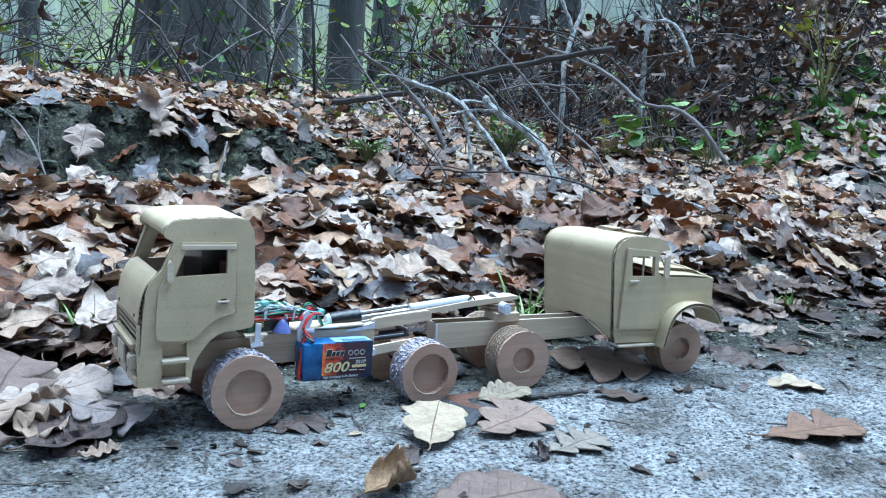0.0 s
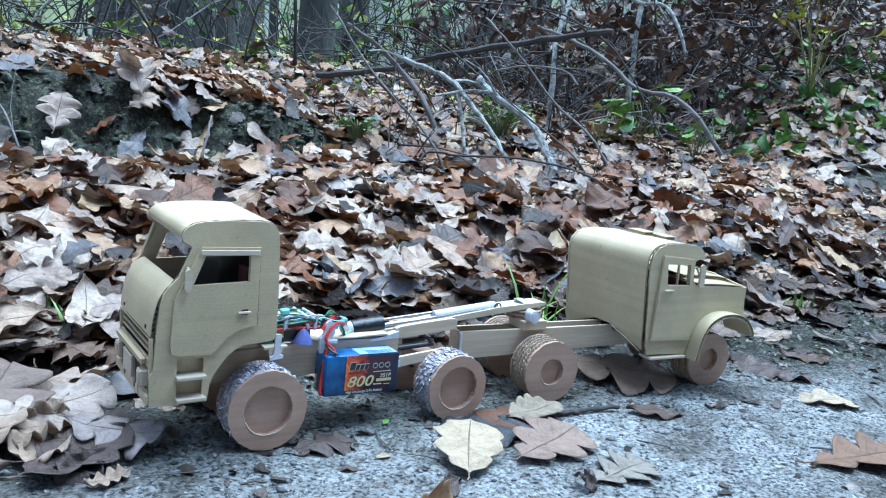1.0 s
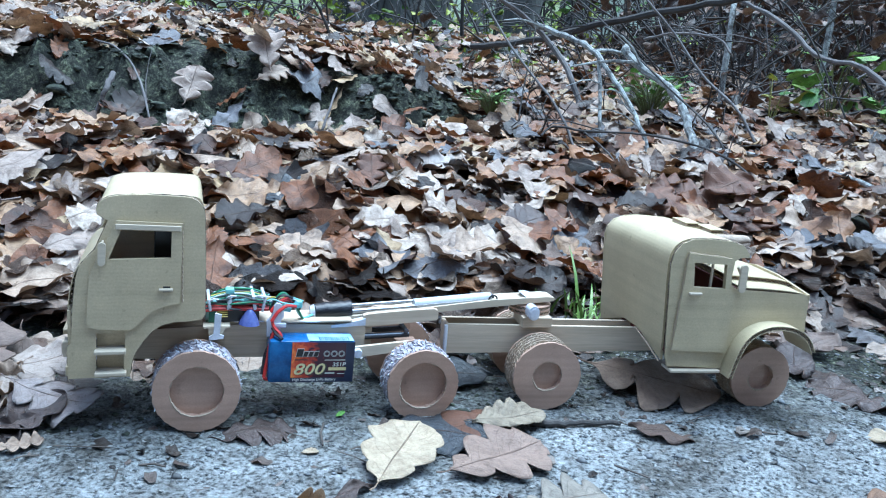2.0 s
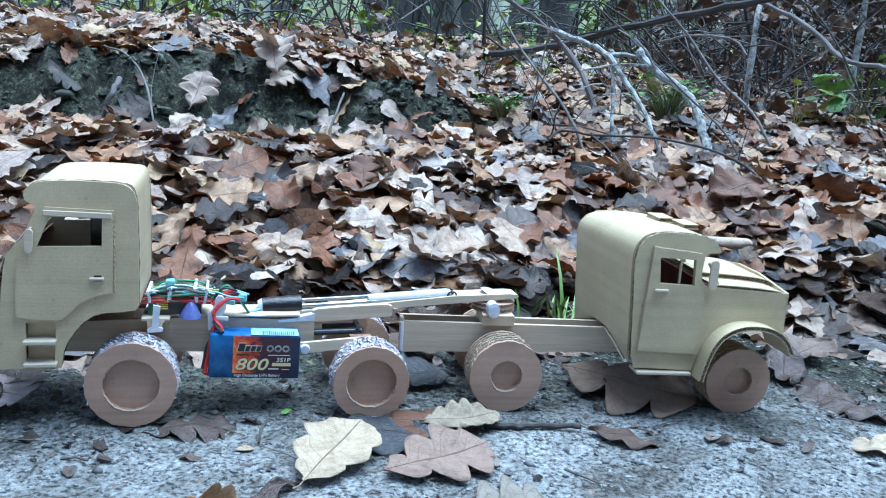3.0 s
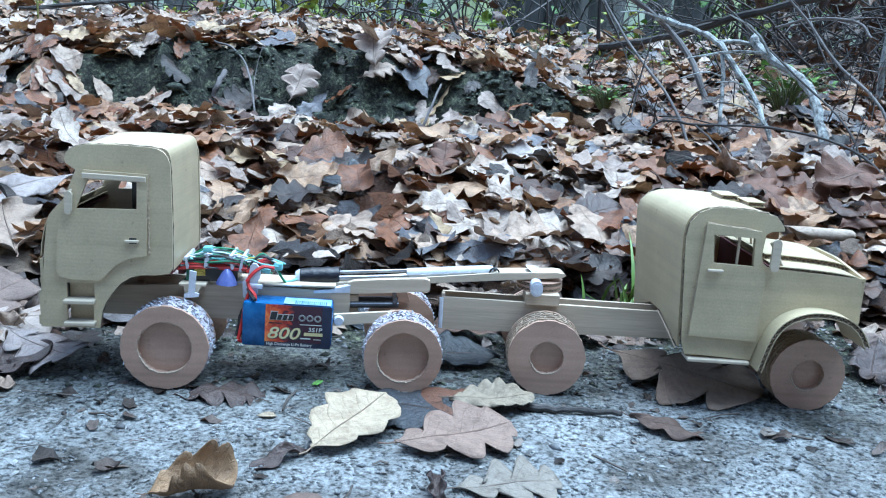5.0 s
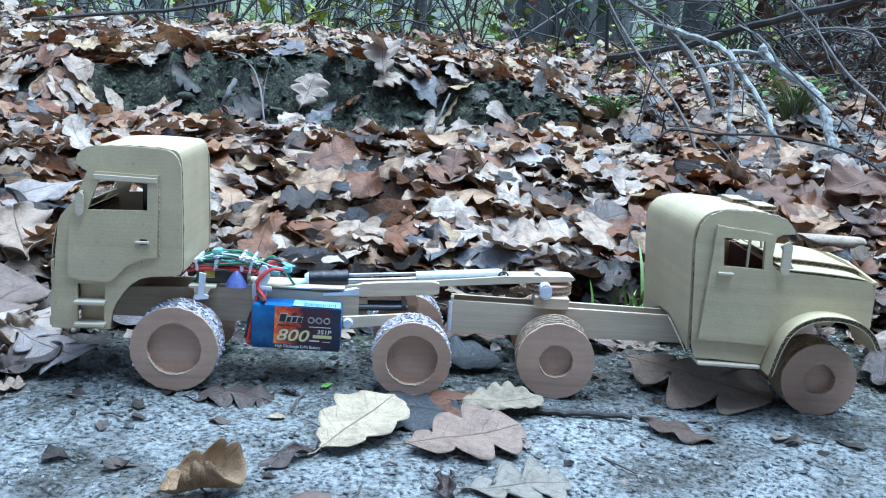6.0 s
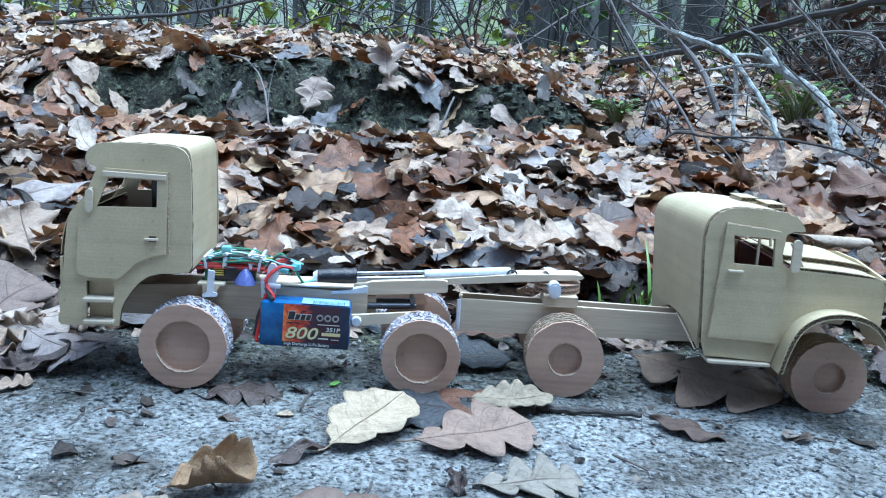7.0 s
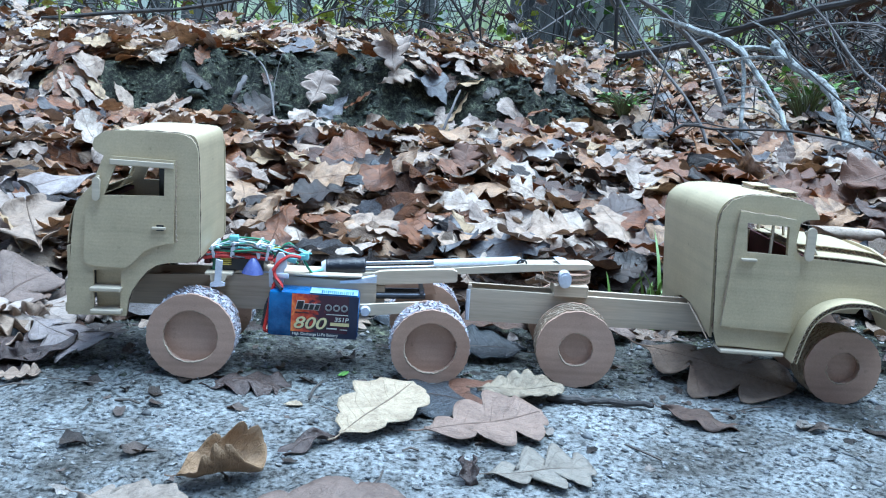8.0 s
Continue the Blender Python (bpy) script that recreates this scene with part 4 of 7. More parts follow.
def skewed(a, b, d):
    """The far side of the home-made cab sits a little further back."""
    lift = -0.03 * max(0.0, d - V0 - 0.004) * max(0.0, min(1.0, (b - 0.118) / 0.012))
    return (a - 0.07 * (d - V0) * max(0.0, min(1.0, (0.125 - a) / 0.035)), d, b + lift)


lcab = part("cab", Shape().plate(L_OUT, [L_WIN], side, V0, V0 + 0.002), KHAKI_REAR, lorry, "khaki cardboard bonneted cab with open windows")
part("side_panel", Shape().plate(L_OUT, [L_WIN], skewed, V1 - 0.002, V1), KHAKI_REAR, lcab)
lcab.location = (-0.003, 0.0, 0.001)
back_line = smoothed([(0.0870, 0.0410), (0.0852, 0.0800), (0.0824, 0.1171), (0.0845, 0.1290), (0.0930, 0.1365), (0.1076, 0.1385), (0.1300, 0.1370), (0.1410, 0.1338), (0.1462, 0.1270)], 2)


def notched(a, b, d):
    """The back sheet is cut away below, up to the top of the frame rails."""
    low = 0.0410 + 0.0150 * max(0.0, min(1.0, (d - V0) / 0.0440, (V1 - d) / 0.0440))
    return skewed(a, max(b, low), d)


part("roof_panel", Shape().bent(offset(back_line, 0.0004), notched, V0 + 0.0046, V1 - 0.0034, 0.0018, (0.0275, 0.0490)), KHAKI_REAR, lcab, "roof and back of one bent card sheet", True)
part("sheet_edge", Shape().tube([(0.0862, V0 + 0.0050, 0.0412), (0.0840, 0.0060, 0.0490), (0.0822, 0.0270, 0.0558)], [0.0004, 0.0006, 0.0004], 5), FLUTE, lcab, "torn pale card edge")
le = Shape()
rnd = random.Random(6)
for v in (V0 + 0.0014,):
    le.tube([(a + rnd.uniform(-0.0003, 0.0003), v + rnd.uniform(-0.0003, 0.0003), b + rnd.uniform(-0.0003, 0.0003)) for a, b in resample(L_OUT[0:10], 0.0022)], [rnd.uniform(0.0004, 0.0009) for _ in resample(L_OUT[0:10], 0.0022)], 4, False)
part("cut_edge", le, SHADED_EDGE, lcab, "ragged cut card edge with the gap's shadow painted on")
L_DOOR = [(0.0955, 0.1275), (0.1310, 0.1238), (0.1322, 0.1000), (0.1368, 0.0965), (0.1363, 0.0505), (0.0918, 0.0525)]
ldoor = part("door", Shape().plate(L_DOOR, [[(0.1004, 0.1203), (0.1269, 0.1193), (0.1280, 0.1007), (0.1024, 0.1017)]], side, V0 - 0.0027, V0 - 0.0002), KHAKI_REAR, lcab, "raised card door with window opening")
trim = Shape()
trim.tube([(a, V0 - 0.0010, b + rnd.uniform(-0.0004, 0.0004)) for a, b in resample([(0.0955, 0.1275), (0.1310, 0.1238)], 0.0015)], 0.0005, 4)
trim.tube([(a + rnd.uniform(-0.0004, 0.0004), V0 - 0.0010, b) for a, b in resample([(0.0918, 0.0525), (0.0955, 0.1275)], 0.002)], 0.0005, 4)
trim.tube([(a, V0 - 0.0016, b + rnd.uniform(-0.0003, 0.0003)) for a, b in resample([(0.1024, 0.1014), (0.1280, 0.1004)], 0.0012)], 0.00045, 4)
part("door_trim", trim, FLUTE, ldoor, "torn pale card edge")
part("window_post", Shape().box((0.1185, V0 + 0.003, 0.1000), (0.1198, V0 + 0.005, 0.1210), pose(0, 0, 0, 0, 0, 0)), STICK, ldoor, "thin wooden window post")
part("door_handle", Shape().box((0.0985, V0 - 0.0058, 0.0962), (0.1085, V0 - 0.0027, 0.0980), None, 0.0005), STICK, ldoor, "small wooden door handle")
part("mirror", Shape().plate(ellipse(0.1412, 0.1165, 0.0028, 0.0030, 8, 0, 180) + ellipse(0.1412, 0.1010, 0.0028, 0.0028, 8, 180, 360), [], side, V0 - 0.0040, V0 - 0.0018), STICK, lcab, "rounded wooden mirror")
part("windscreen_post", Shape().tube([(0.1505, V0 + 0.004, 0.0985), (0.1400, V0 + 0.004, 0.1160)], 0.0010, 6), STICK, lcab)
part("windscreen_post", Shape().tube([(0.1470, 0.040, 0.1040), (0.1440, 0.040, 0.1250)], 0.0010, 6), STICK, lcab)
part("windscreen_post", Shape().tube([(0.1470, V1 - 0.004, 0.1000), (0.1440, V1 - 0.004, 0.1250)], 0.0012, 6), STICK, lcab)
# floor, dashboard and bench are darkened in colour for the unlit cab
part("lorry_floor", Shape().box((0.088, V0 + 0.003, 0.0500), (0.142, V1 - 0.003, 0.0520)), DARKRED, lcab)
part("dashboard", Shape().plate([(V0 + 0.003, 0.060), (V1 - 0.003, 0.060), (V1 - 0.003, 0.100), (V0 + 0.003, 0.100)], [], front, 0.1410, 0.1425), DARKRED, lcab)
part("bench_seat", Shape().box((0.094, V0 + 0.008, 0.0525), (0.118, V1 - 0.008, 0.072), None, 0.001).box((0.0905, V0 + 0.008, 0.070), (0.0955, V1 - 0.008, 0.099), None, 0.001), DARKRED, lcab, "dark card bench seat")

def hood(v0, v1, z0, z1, lift):
    line = smoothed([(0.1435, z0 + lift), (0.1700, z0 + lift - 0.001), (0.1960, z1 + lift), (0.2030, z1 + lift - 0.004)], 2)
    p = part("bonnet_sheet", Shape().bent(line, side, v0, v1, 0.0006), KHAKI_REAR, lcab, "bent card bonnet sheet with corrugated edge", True)
    part("bonnet_edge", Shape().flutes(offset(line, 0.0006), side, v0 + 0.0002, v0 + 0.006, 0.0026, 0.0036), FLUTE, p)
    part("bonnet_liner", Shape().bent(offset(line, 0.0032), side, v0, v1, 0.0005), KHAKI_REAR, p)
hood(V0 + 0.0005, 0.006, 0.1000, 0.0965, 0.0014)
hood(0.006, 0.070, 0.1000, 0.0965, 0.0050)
hood(0.070, V1 - 0.0005, 0.1000, 0.0965, 0.0014)
part("radiator", Shape().plate([(V0 + 0.002, 0.0600), (V1 - 0.002, 0.0600), (V1 - 0.002, 0.0960), (0.060, 0.1010), (0.028, 0.1010), (V0 + 0.002, 0.0960)], [[(0.018, 0.068), (0.062, 0.068), (0.062, 0.092), (0.018, 0.092)]], front, 0.2015, 0.2035), KHAKI_REAR, lcab)
for k in range(6):
    part("radiator_bar", Shape().box((0.2015, 0.019 + 0.0075 * k, 0.067), (0.2032, 0.0215 + 0.0075 * k, 0.093)), KHAKI_REAR, lcab)
for u, v, z in ((0.1215, 0.040, 0.1350), (0.1352, 0.026, 0.1330)):
    hatch = part("roof_hatch", Shape().box((u, v, z), (u + 0.0125, v + 0.024, z + 0.0006)), KHAKI_REAR, lcab, "small corrugated card roof hatch")
    part("hatch_top", Shape().box((u, v, z + 0.0030), (u + 0.0125, v + 0.024, z + 0.0035)), KHAKI_REAR, hatch)
    part("hatch_edge", Shape().flutes([(u, z + 0.0030), (u + 0.0125, z + 0.0030)], side, v + 0.0003, v + 0.0236, 0.0025, 0.0030), FLUTE, hatch)

ARCH = smoothed([(0.1352, 0.0340), (0.1382, 0.0480), (0.1425, 0.0605), (0.1500, 0.0695), (0.1630, 0.0752), (0.1780, 0.0755), (0.1910, 0.0722), (0.2000, 0.0650), (0.2055, 0.0545)], 2)
for v0, v1 in ((-0.0300, 0.0040), (0.0720, 0.1060)):
    fender = part("fender", Shape().bent(ARCH, side, v0, v1, 0.0006), KHAKI_REAR, lcab, "arched card wheel fender", True)
    part("fender_liner", Shape().bent(offset(ARCH, 0.0030), side, v0, v1, 0.0005), KHAKI_REAR, fender)
    part("fender_edge", Shape().flutes(offset(ARCH, 0.0006), side, v0 + 0.0002 if v0 < 0 else v1 - 0.006, v0 + 0.006 if v0 < 0 else v1 - 0.0002, 0.0024, 0.0036), FLUTE, fender, "zigzag corrugated edge")
    part("running_board", Shape().box((0.0925, V0 - 0.0035 if v0 < 0 else 0.086, 0.0356), (0.1335, -0.004 if v0 < 0 else V1 + 0.003, 0.0380), pose(0, 0, 0, 0, 0.6, 0), 0.0007), STICK, lcab, "pale wooden running board")
    part("sill", Shape().box((0.0915, -0.0150 if v0 < 0 else 0.0885, 0.0380), (0.1350, -0.0133 if v0 < 0 else 0.090, 0.0500)), KHAKI_REAR, lcab)
part("wing_flap", Shape().plate([(0.1700, 0.0560), (0.1950, 0.0560), (0.2010, 0.0640), (0.1850, 0.0720), (0.1720, 0.0720)], [], side, 0.020, 0.022), KHAKI_REAR, lcab)
for v in (0.030, 0.047):
    part("frame_rail", Shape().plate([(-0.0735, 0.0330), (0.1500, 0.0360), (0.1500, 0.0540), (0.0950, 0.0545), (-0.0735, 0.0565)], [], side, v, v + 0.003), WOOD, lorry, "pale wooden frame rail")
part("rail_end", Shape().box((-0.0740, 0.0332, 0.034), (-0.0715, 0.0468, 0.056)), WOOD, lorry)
part("glue_seam", Shape().tube([(-0.0740, 0.0296, 0.034), (-0.0740, 0.0294, 0.045), (-0.0740, 0.0296, 0.056)], 0.0015, 6), GLUE, lorry, "bead of milky glue down the rail's end", True)
part("glue_seam", Shape().tube([(0.0850, 0.0290, 0.0555), (0.0858, 0.0270, 0.0540), (0.0870, 0.0286, 0.0520)], [0.001, 0.0022, 0.001], 8), GLUE, lorry, "", True)
part("cross_member", Shape().box((-0.010, 0.033, 0.036), (0.012, 0.047, 0.052)), BROWN, lorry)
for u, v, far in ((0.0, 0.0, False), (0.0, 0.0860, True)):
    wheel(lorry, u, v, 0.0258, 0.0265, 0.024, 0.0117, "flutes", 1 if far else -1)
for u, v, far in ((0.1782, -0.0015, False), (0.1800, 0.0890, True)):
    wheel(lorry, u, v, 0.0245, 0.0254, 0.024, 0.0112, "flutes", 1 if far else -1, 0.5)
for u, z in ((0.0, 0.027), (0.1790, 0.0258)):
    part("axle", Shape().tube([(u, 0.016, z), (u, 0.064, z)], 0.0022, 8), STEEL, lorry)
    part("axle_block", Shape().box((u - 0.008, 0.030, z), (u + 0.008, 0.050, 0.036), None, 0.0006), BROWN, lorry)
part("hitch_block", Shape().box((-0.0145, 0.0265, 0.0550), (0.0095, 0.0520, 0.0632), None, 0.0006), WOOD, lorry, "small pale wooden hitch block")
for k in range(2):
    def plan(a, b, d, k=k):
        return (a - 0.0035, b + 0.0465, d)
    z0 = 0.0633 + 0.0036 * k
    disc = part("hitch_disc", Shape().lathe([(0.0001, z0), (0.0165, z0), (0.0165, z0 + 0.0006), (0.0001, z0 + 0.0006)], plan, 36).lathe([(0.0001, z0 + 0.0028), (0.0165, z0 + 0.0028), (0.0165, z0 + 0.0034), (0.0001, z0 + 0.0034)], plan, 36), BROWN, lorry, "round corrugated card turntable disc")
    zig = []
    for q in range(61):
        g = 2 * math.pi * q / 60
        zig.append((0.0160 * math.cos(g) - 0.0035, 0.0465 + 0.0160 * math.sin(g), z0 + (0.0008 if q % 2 else 0.0027)))
    # dark core added to paint the shade between the disc's sheets
    part("disc_shade_core", Shape().lathe([(0.0001, z0 + 0.0007), (0.0145, z0 + 0.0007), (0.0145, z0 + 0.0027), (0.0001, z0 + 0.0027)], plan, 30), SHADED_EDGE, disc)
    part("disc_edge", Shape().tube(zig, 0.00035, 4, False), FLUTE, disc)
capsule = ellipse(-0.0080, 0.0700, 0.0042, 0.0040, 10, 0, 180) + ellipse(-0.0080, 0.0672, 0.0042, 0.0042, 10, 180, 360)
pin = part("hitch_pin", Shape().plate(capsule, [], side, 0.0200, 0.0300), GLUE, lorry, "milky rounded end of a glue stick")
part("pin_face", Shape().plate([(-0.0080 + (a + 0.0080) * 0.7, 0.0686 + (b - 0.0686) * 0.7) for a, b in capsule], [], side, 0.0192, 0.0201), GLUE, pin)


# ---- leaves ----
def leaf_material(name, source, stops, rough=0.38, spot=52.0, mottle=0.85):
    m, nt, p = nodes_of(name)
    if source == "object":
        pick = nt.nodes.new("ShaderNodeObjectInfo").outputs["Random"]
    else:
        pick = nt.nodes.new("ShaderNodeNewGeometry").outputs["Random Per Island"]
    r = ramp_of(nt, stops)
    r.color_ramp.interpolation = "CONSTANT" if len(stops) > 6 else "LINEAR"
    nt.links.new(pick, r.inputs[0])
    tc = nt.nodes.new("ShaderNodeTexCoord")
    a = add(nt, "ShaderNodeTexNoise", Scale=spot, Detail=8.0, Roughness=0.75)
    nt.links.new(tc.outputs["Object"], a.inputs["Vector"])
    r2 = ramp_of(nt, [(0.36, (0.28, 0.23, 0.20)), (0.45, (0.68, 0.64, 0.61)), (0.52, (1.0, 1.0, 1.0)), (0.62, (1.22, 1.21, 1.20))])
    nt.links.new(a.outputs[0], r2.inputs[0])
    c = mixed(nt, "MULTIPLY", mottle, r.outputs[0], r2.outputs[0])
    # fine crinkles
    cr = add(nt, "ShaderNodeTexNoise", Scale=spot * 4.5, Detail=5.0, Roughness=0.7, Distortion=0.6)
    nt.links.new(tc.outputs["Object"], cr.inputs["Vector"])
    r6 = ramp_of(nt, [(0.36, (0.66, 0.63, 0.60)), (0.47, (0.97, 0.97, 0.97)), (0.62, (1.10, 1.10, 1.10))])
    nt.links.new(cr.outputs[0], r6.inputs[0])
    c = mixed(nt, "MULTIPLY", 0.6, c, r6.outputs[0])
    # ribs
    uv = nt.nodes.new("ShaderNodeSeparateXYZ")
    nt.links.new(tc.outputs["UV"], uv.inputs[0])
    ab = nt.nodes.new("ShaderNodeMath")
    ab.operation = "ABSOLUTE"
    nt.links.new(uv.outputs[1], ab.inputs[0])
    mid = nt.nodes.new("ShaderNodeMapRange")
    mid.inputs[1].default_value, mid.inputs[2].default_value = 0.026, 0.008
    nt.links.new(ab.outputs[0], mid.inputs[0])
    s = nt.nodes.new("ShaderNodeMath")
    s.operation = "MULTIPLY_ADD"
    s.inputs[1].default_value = -0.20
    nt.links.new(ab.outputs[0], s.inputs[0])
    nt.links.new(uv.outputs[0], s.inputs[2])
    f = nt.nodes.new("ShaderNodeMath")
    f.operation = "MULTIPLY"
    f.inputs[1].default_value = 9.0
    nt.links.new(s.outputs[0], f.inputs[0])
    fr_ = nt.nodes.new("ShaderNodeMath")
    fr_.operation = "PINGPONG"
    fr_.inputs[1].default_value = 0.5
    nt.links.new(f.outputs[0], fr_.inputs[0])
    rib = nt.nodes.new("ShaderNodeMapRange")
    rib.inputs[1].default_value, rib.inputs[2].default_value = 0.045, 0.0
    rib.inputs[4].default_value = 0.16
    nt.links.new(fr_.outputs[0], rib.inputs[0])
    mx_ = nt.nodes.new("ShaderNodeMath")
    mx_.operation = "MAXIMUM"
    nt.links.new(mid.outputs[0], mx_.inputs[0])
    nt.links.new(rib.outputs[0], mx_.inputs[1])
    sc = nt.nodes.new("ShaderNodeMath")
    sc.operation = "MULTIPLY"
    sc.inputs[1].default_value = 0.55
    nt.links.new(mx_.outputs[0], sc.inputs[0])
    skin = mixed(nt, "MIX", sc.outputs[0], c, (0.16, 0.10, 0.07))
    nt.links.new(skin, p.inputs["Base Color"])
    glow = nt.nodes.new("ShaderNodeBsdfTranslucent")
    nt.links.new(mixed(nt, "MULTIPLY", 1.0, skin, (1.10, 0.84, 0.60)), glow.inputs["Color"])
    both = nt.nodes.new("ShaderNodeMixShader")
    both.inputs[0].default_value = 0.08
    nt.links.new(p.outputs[0], both.inputs[1])
    nt.links.new(glow.outputs[0], both.inputs[2])
    nt.links.new(both.outputs[0], nt.nodes["Material Output"].inputs["Surface"])
    p.inputs["Roughness"].default_value = rough
    p.inputs["Specular IOR Level"].default_value = 0.5
    bp = add(nt, "ShaderNodeBump", Strength=0.9, Distance=0.0026 if spot > 10 else 0.035)
    ad = nt.nodes.new("ShaderNodeMath")
    ad.operation = "MULTIPLY_ADD"
    ad.inputs[1].default_value = 0.9
    nt.links.new(mx_.outputs[0], ad.inputs[0])
    nt.links.new(a.outputs[0], ad.inputs[2])
    ae = nt.nodes.new("ShaderNodeMath")
    ae.operation = "MULTIPLY_ADD"
    ae.inputs[1].default_value = 0.45
    nt.links.new(cr.outputs[0], ae.inputs[0])
    nt.links.new(ad.outputs[0], ae.inputs[2])
    nt.links.new(ae.outputs[0], bp.inputs["Height"])
    nt.links.new(bp.outputs[0], p.inputs["Normal"])
    return m


LITTER = [(0.0, (0.020, 0.012, 0.009)), (0.09, (0.070, 0.032, 0.018)), (0.19, (0.185, 0.072, 0.027)), (0.31, (0.29, 0.150, 0.072)), (0.41, (0.38, 0.245, 0.145)),
          (0.52, (0.40, 0.295, 0.215)), (0.67, (0.32, 0.250, 0.205)), (0.78, (0.47, 0.385, 0.315)), (0.89, (0.13, 0.128, 0.14)), (0.93, (0.42, 0.30, 0.17))]
WET = [(0.0, (0.030, 0.020, 0.015)), (0.16, (0.045, 0.028, 0.021)), (0.32, (0.095, 0.055, 0.036)), (0.50, (0.165, 0.110, 0.080)), (0.68, (0.24, 0.180, 0.142)), (0.84, (0.13, 0.122, 0.124)), (0.90, (0.33, 0.255, 0.195))]
LEAF_WET = leaf_material("wet_dead_leaves", "island", WET, 0.34)
LEAF_WET_ONE = leaf_material("wet_dead_leaf", "object", WET, 0.40, 4.0)
LEAF_ONE = leaf_material("dead_leaf", "object", LITTER, spot=4.0)
LEAF_MANY = leaf_material("dead_leaves", "island", LITTER)


def leaf_grid(seed, nu, nv, curl=1.0, form=None):
    """One lobed oak leaf, 1 long, stalk at the origin: places (n, 3), sheet positions (n, 2) and faces."""
    q = random.Random(seed)
    lobes = q.choice((3.0, 3.5, 4.0, 4.5))
    deep = q.uniform(0.24, 0.58)
    wide = q.uniform(0.25, 0.40)
    sweep = q.uniform(0.04, 0.15)
    if form:
        lobes, deep, wide, sweep = form[:4]
    wave, ph, ph2 = q.uniform(0.02, 0.07) * curl, q.uniform(0, 6), q.uniform(0, 6)
    skew = q.uniform(-0.15, 0.15)
    roll = q.choice((-1, 1, 1)) * q.uniform(0.2, 1.0) ** 1.4 * 4.6 * curl
    cone = q.uniform(-2.2, 2.2) * curl
    arc = q.choice((-1, 1)) * q.uniform(0.1, 1.0) ** 1.3 * 2.3 * curl
    twist = q.uniform(-0.9, 0.9) * curl
    fold = q.uniform(-0.15, 0.35) * curl
    point = form[4] if form and len(form) > 4 else q.uniform(0.40, 0.95)
    s = np.linspace(0, 1, nu)[:, None]
    t = np.linspace(-1, 1, nv)[None, :]
    env = np.sin(np.pi * s ** 1.22) ** 0.62
    env = np.clip(env, 0, 1) * np.where(s > 0.12, 1, (s / 0.12) ** 1.4 * 0.9 + 0.02)
    arch = np.abs(np.sin(np.pi * (lobes * s + 0.10 * np.sign(t)) + 0.3)) ** point
    ragged = np.random.default_rng(seed).normal(0, 0.05, (nu, 2))
    if nu > 40:
        ragged = 0.9 * (ragged + np.roll(ragged, 1, 0) + np.roll(ragged, 2, 0) + np.roll(ragged, 3, 0)) / 4
    lob = 1 - 1.2 * deep * (1 - arch) * np.clip(1.5 - s, 0.6, 1) + np.where(t > 0, ragged[:, :1], ragged[:, 1:]) + 0.02 * np.sin(33 * s + ph)
    w = wide * env * lob + 0.010
    x = s + sweep * np.abs(t) ** 1.3 * env * (1 - 0.5 * s) + 0 * t
    y = w * t + skew * s * s
    z = wave * np.sin(8 * s + 3 * t + ph) + wave * np.abs(t) ** 1.5 * np.sin(2 * np.pi * lobes * s + ph2) * 1.3 + fold * np.abs(w * t)
    # rolled about the midrib, twisted, and arched along its length
    k = roll + cone * (s - 0.5) * 2
    k = np.where(np.abs(k) < 0.05, 0.05, k)
    th = np.clip(y * k, -2.2, 2.2) + twist * (s - 0.5)
    off = np.cos(twist * (s - 0.5))
    y2, z2 = (np.sin(th) - np.sin(twist * (s - 0.5))) / k - z * np.sin(th), (off - np.cos(th)) / k + z * np.cos(th)
    if abs(arc) > 0.05:
        g = (x - 0.5) * arc
        x, z2 = 0.5 + np.sin(g) * (1 / arc - z2), (1 - np.cos(g)) / arc + z2 * np.cos(g)
    v = np.stack([x + 0 * y2, y2, z2 + 0 * y2], -1).reshape(-1, 3)
    uv = np.stack([s + 0 * t, t + 0 * s], -1).reshape(-1, 2)
    i = np.arange(nu * nv).reshape(nu, nv)
    f = np.stack([i[:-1, :-1], i[1:, :-1], i[1:, 1:], i[:-1, 1:]], -1).reshape(-1, 4)
    return v, uv, f


def raw_mesh(name, v, uv, f, material):
    me = bpy.data.meshes.new(name)
    me.vertices.add(len(v))
    me.vertices.foreach_set("co", v.astype(np.float32).ravel())
    me.loops.add(f.size)
    me.loops.foreach_set("vertex_index", f.astype(np.int32).ravel())
    me.polygons.add(len(f))
    me.polygons.foreach_set("loop_start", np.arange(0, f.size, f.shape[1], dtype=np.int32))
    me.polygons.foreach_set("use_smooth", np.ones(len(f), bool))
    if uv is not None:
        layer = me.uv_layers.new(name="sheet")
        layer.data.foreach_set("uv", uv[f.ravel()].astype(np.float32).ravel())
    me.materials.append(material)
    me.update()
    me.validate()
    return me


def turn_matrix(yaw, tilt, tilt_dir, roll=0.0):
    return Matrix.Rotation(tilt_dir, 3, "Z") @ Matrix.Rotation(tilt, 3, "X") @ Matrix.Rotation(-tilt_dir, 3, "Z") @ Matrix.Rotation(yaw, 3, "Z") @ Matrix.Rotation(roll, 3, "X")


def litter_spots(rng, n, x0, x1, y0, y1, keep):
    x, y = rng.uniform(x0, x1, n), rng.uniform(y0, y1, n)
    k = rng.uniform(0, 1, n) < keep(x, y)
    return x[k], y[k]


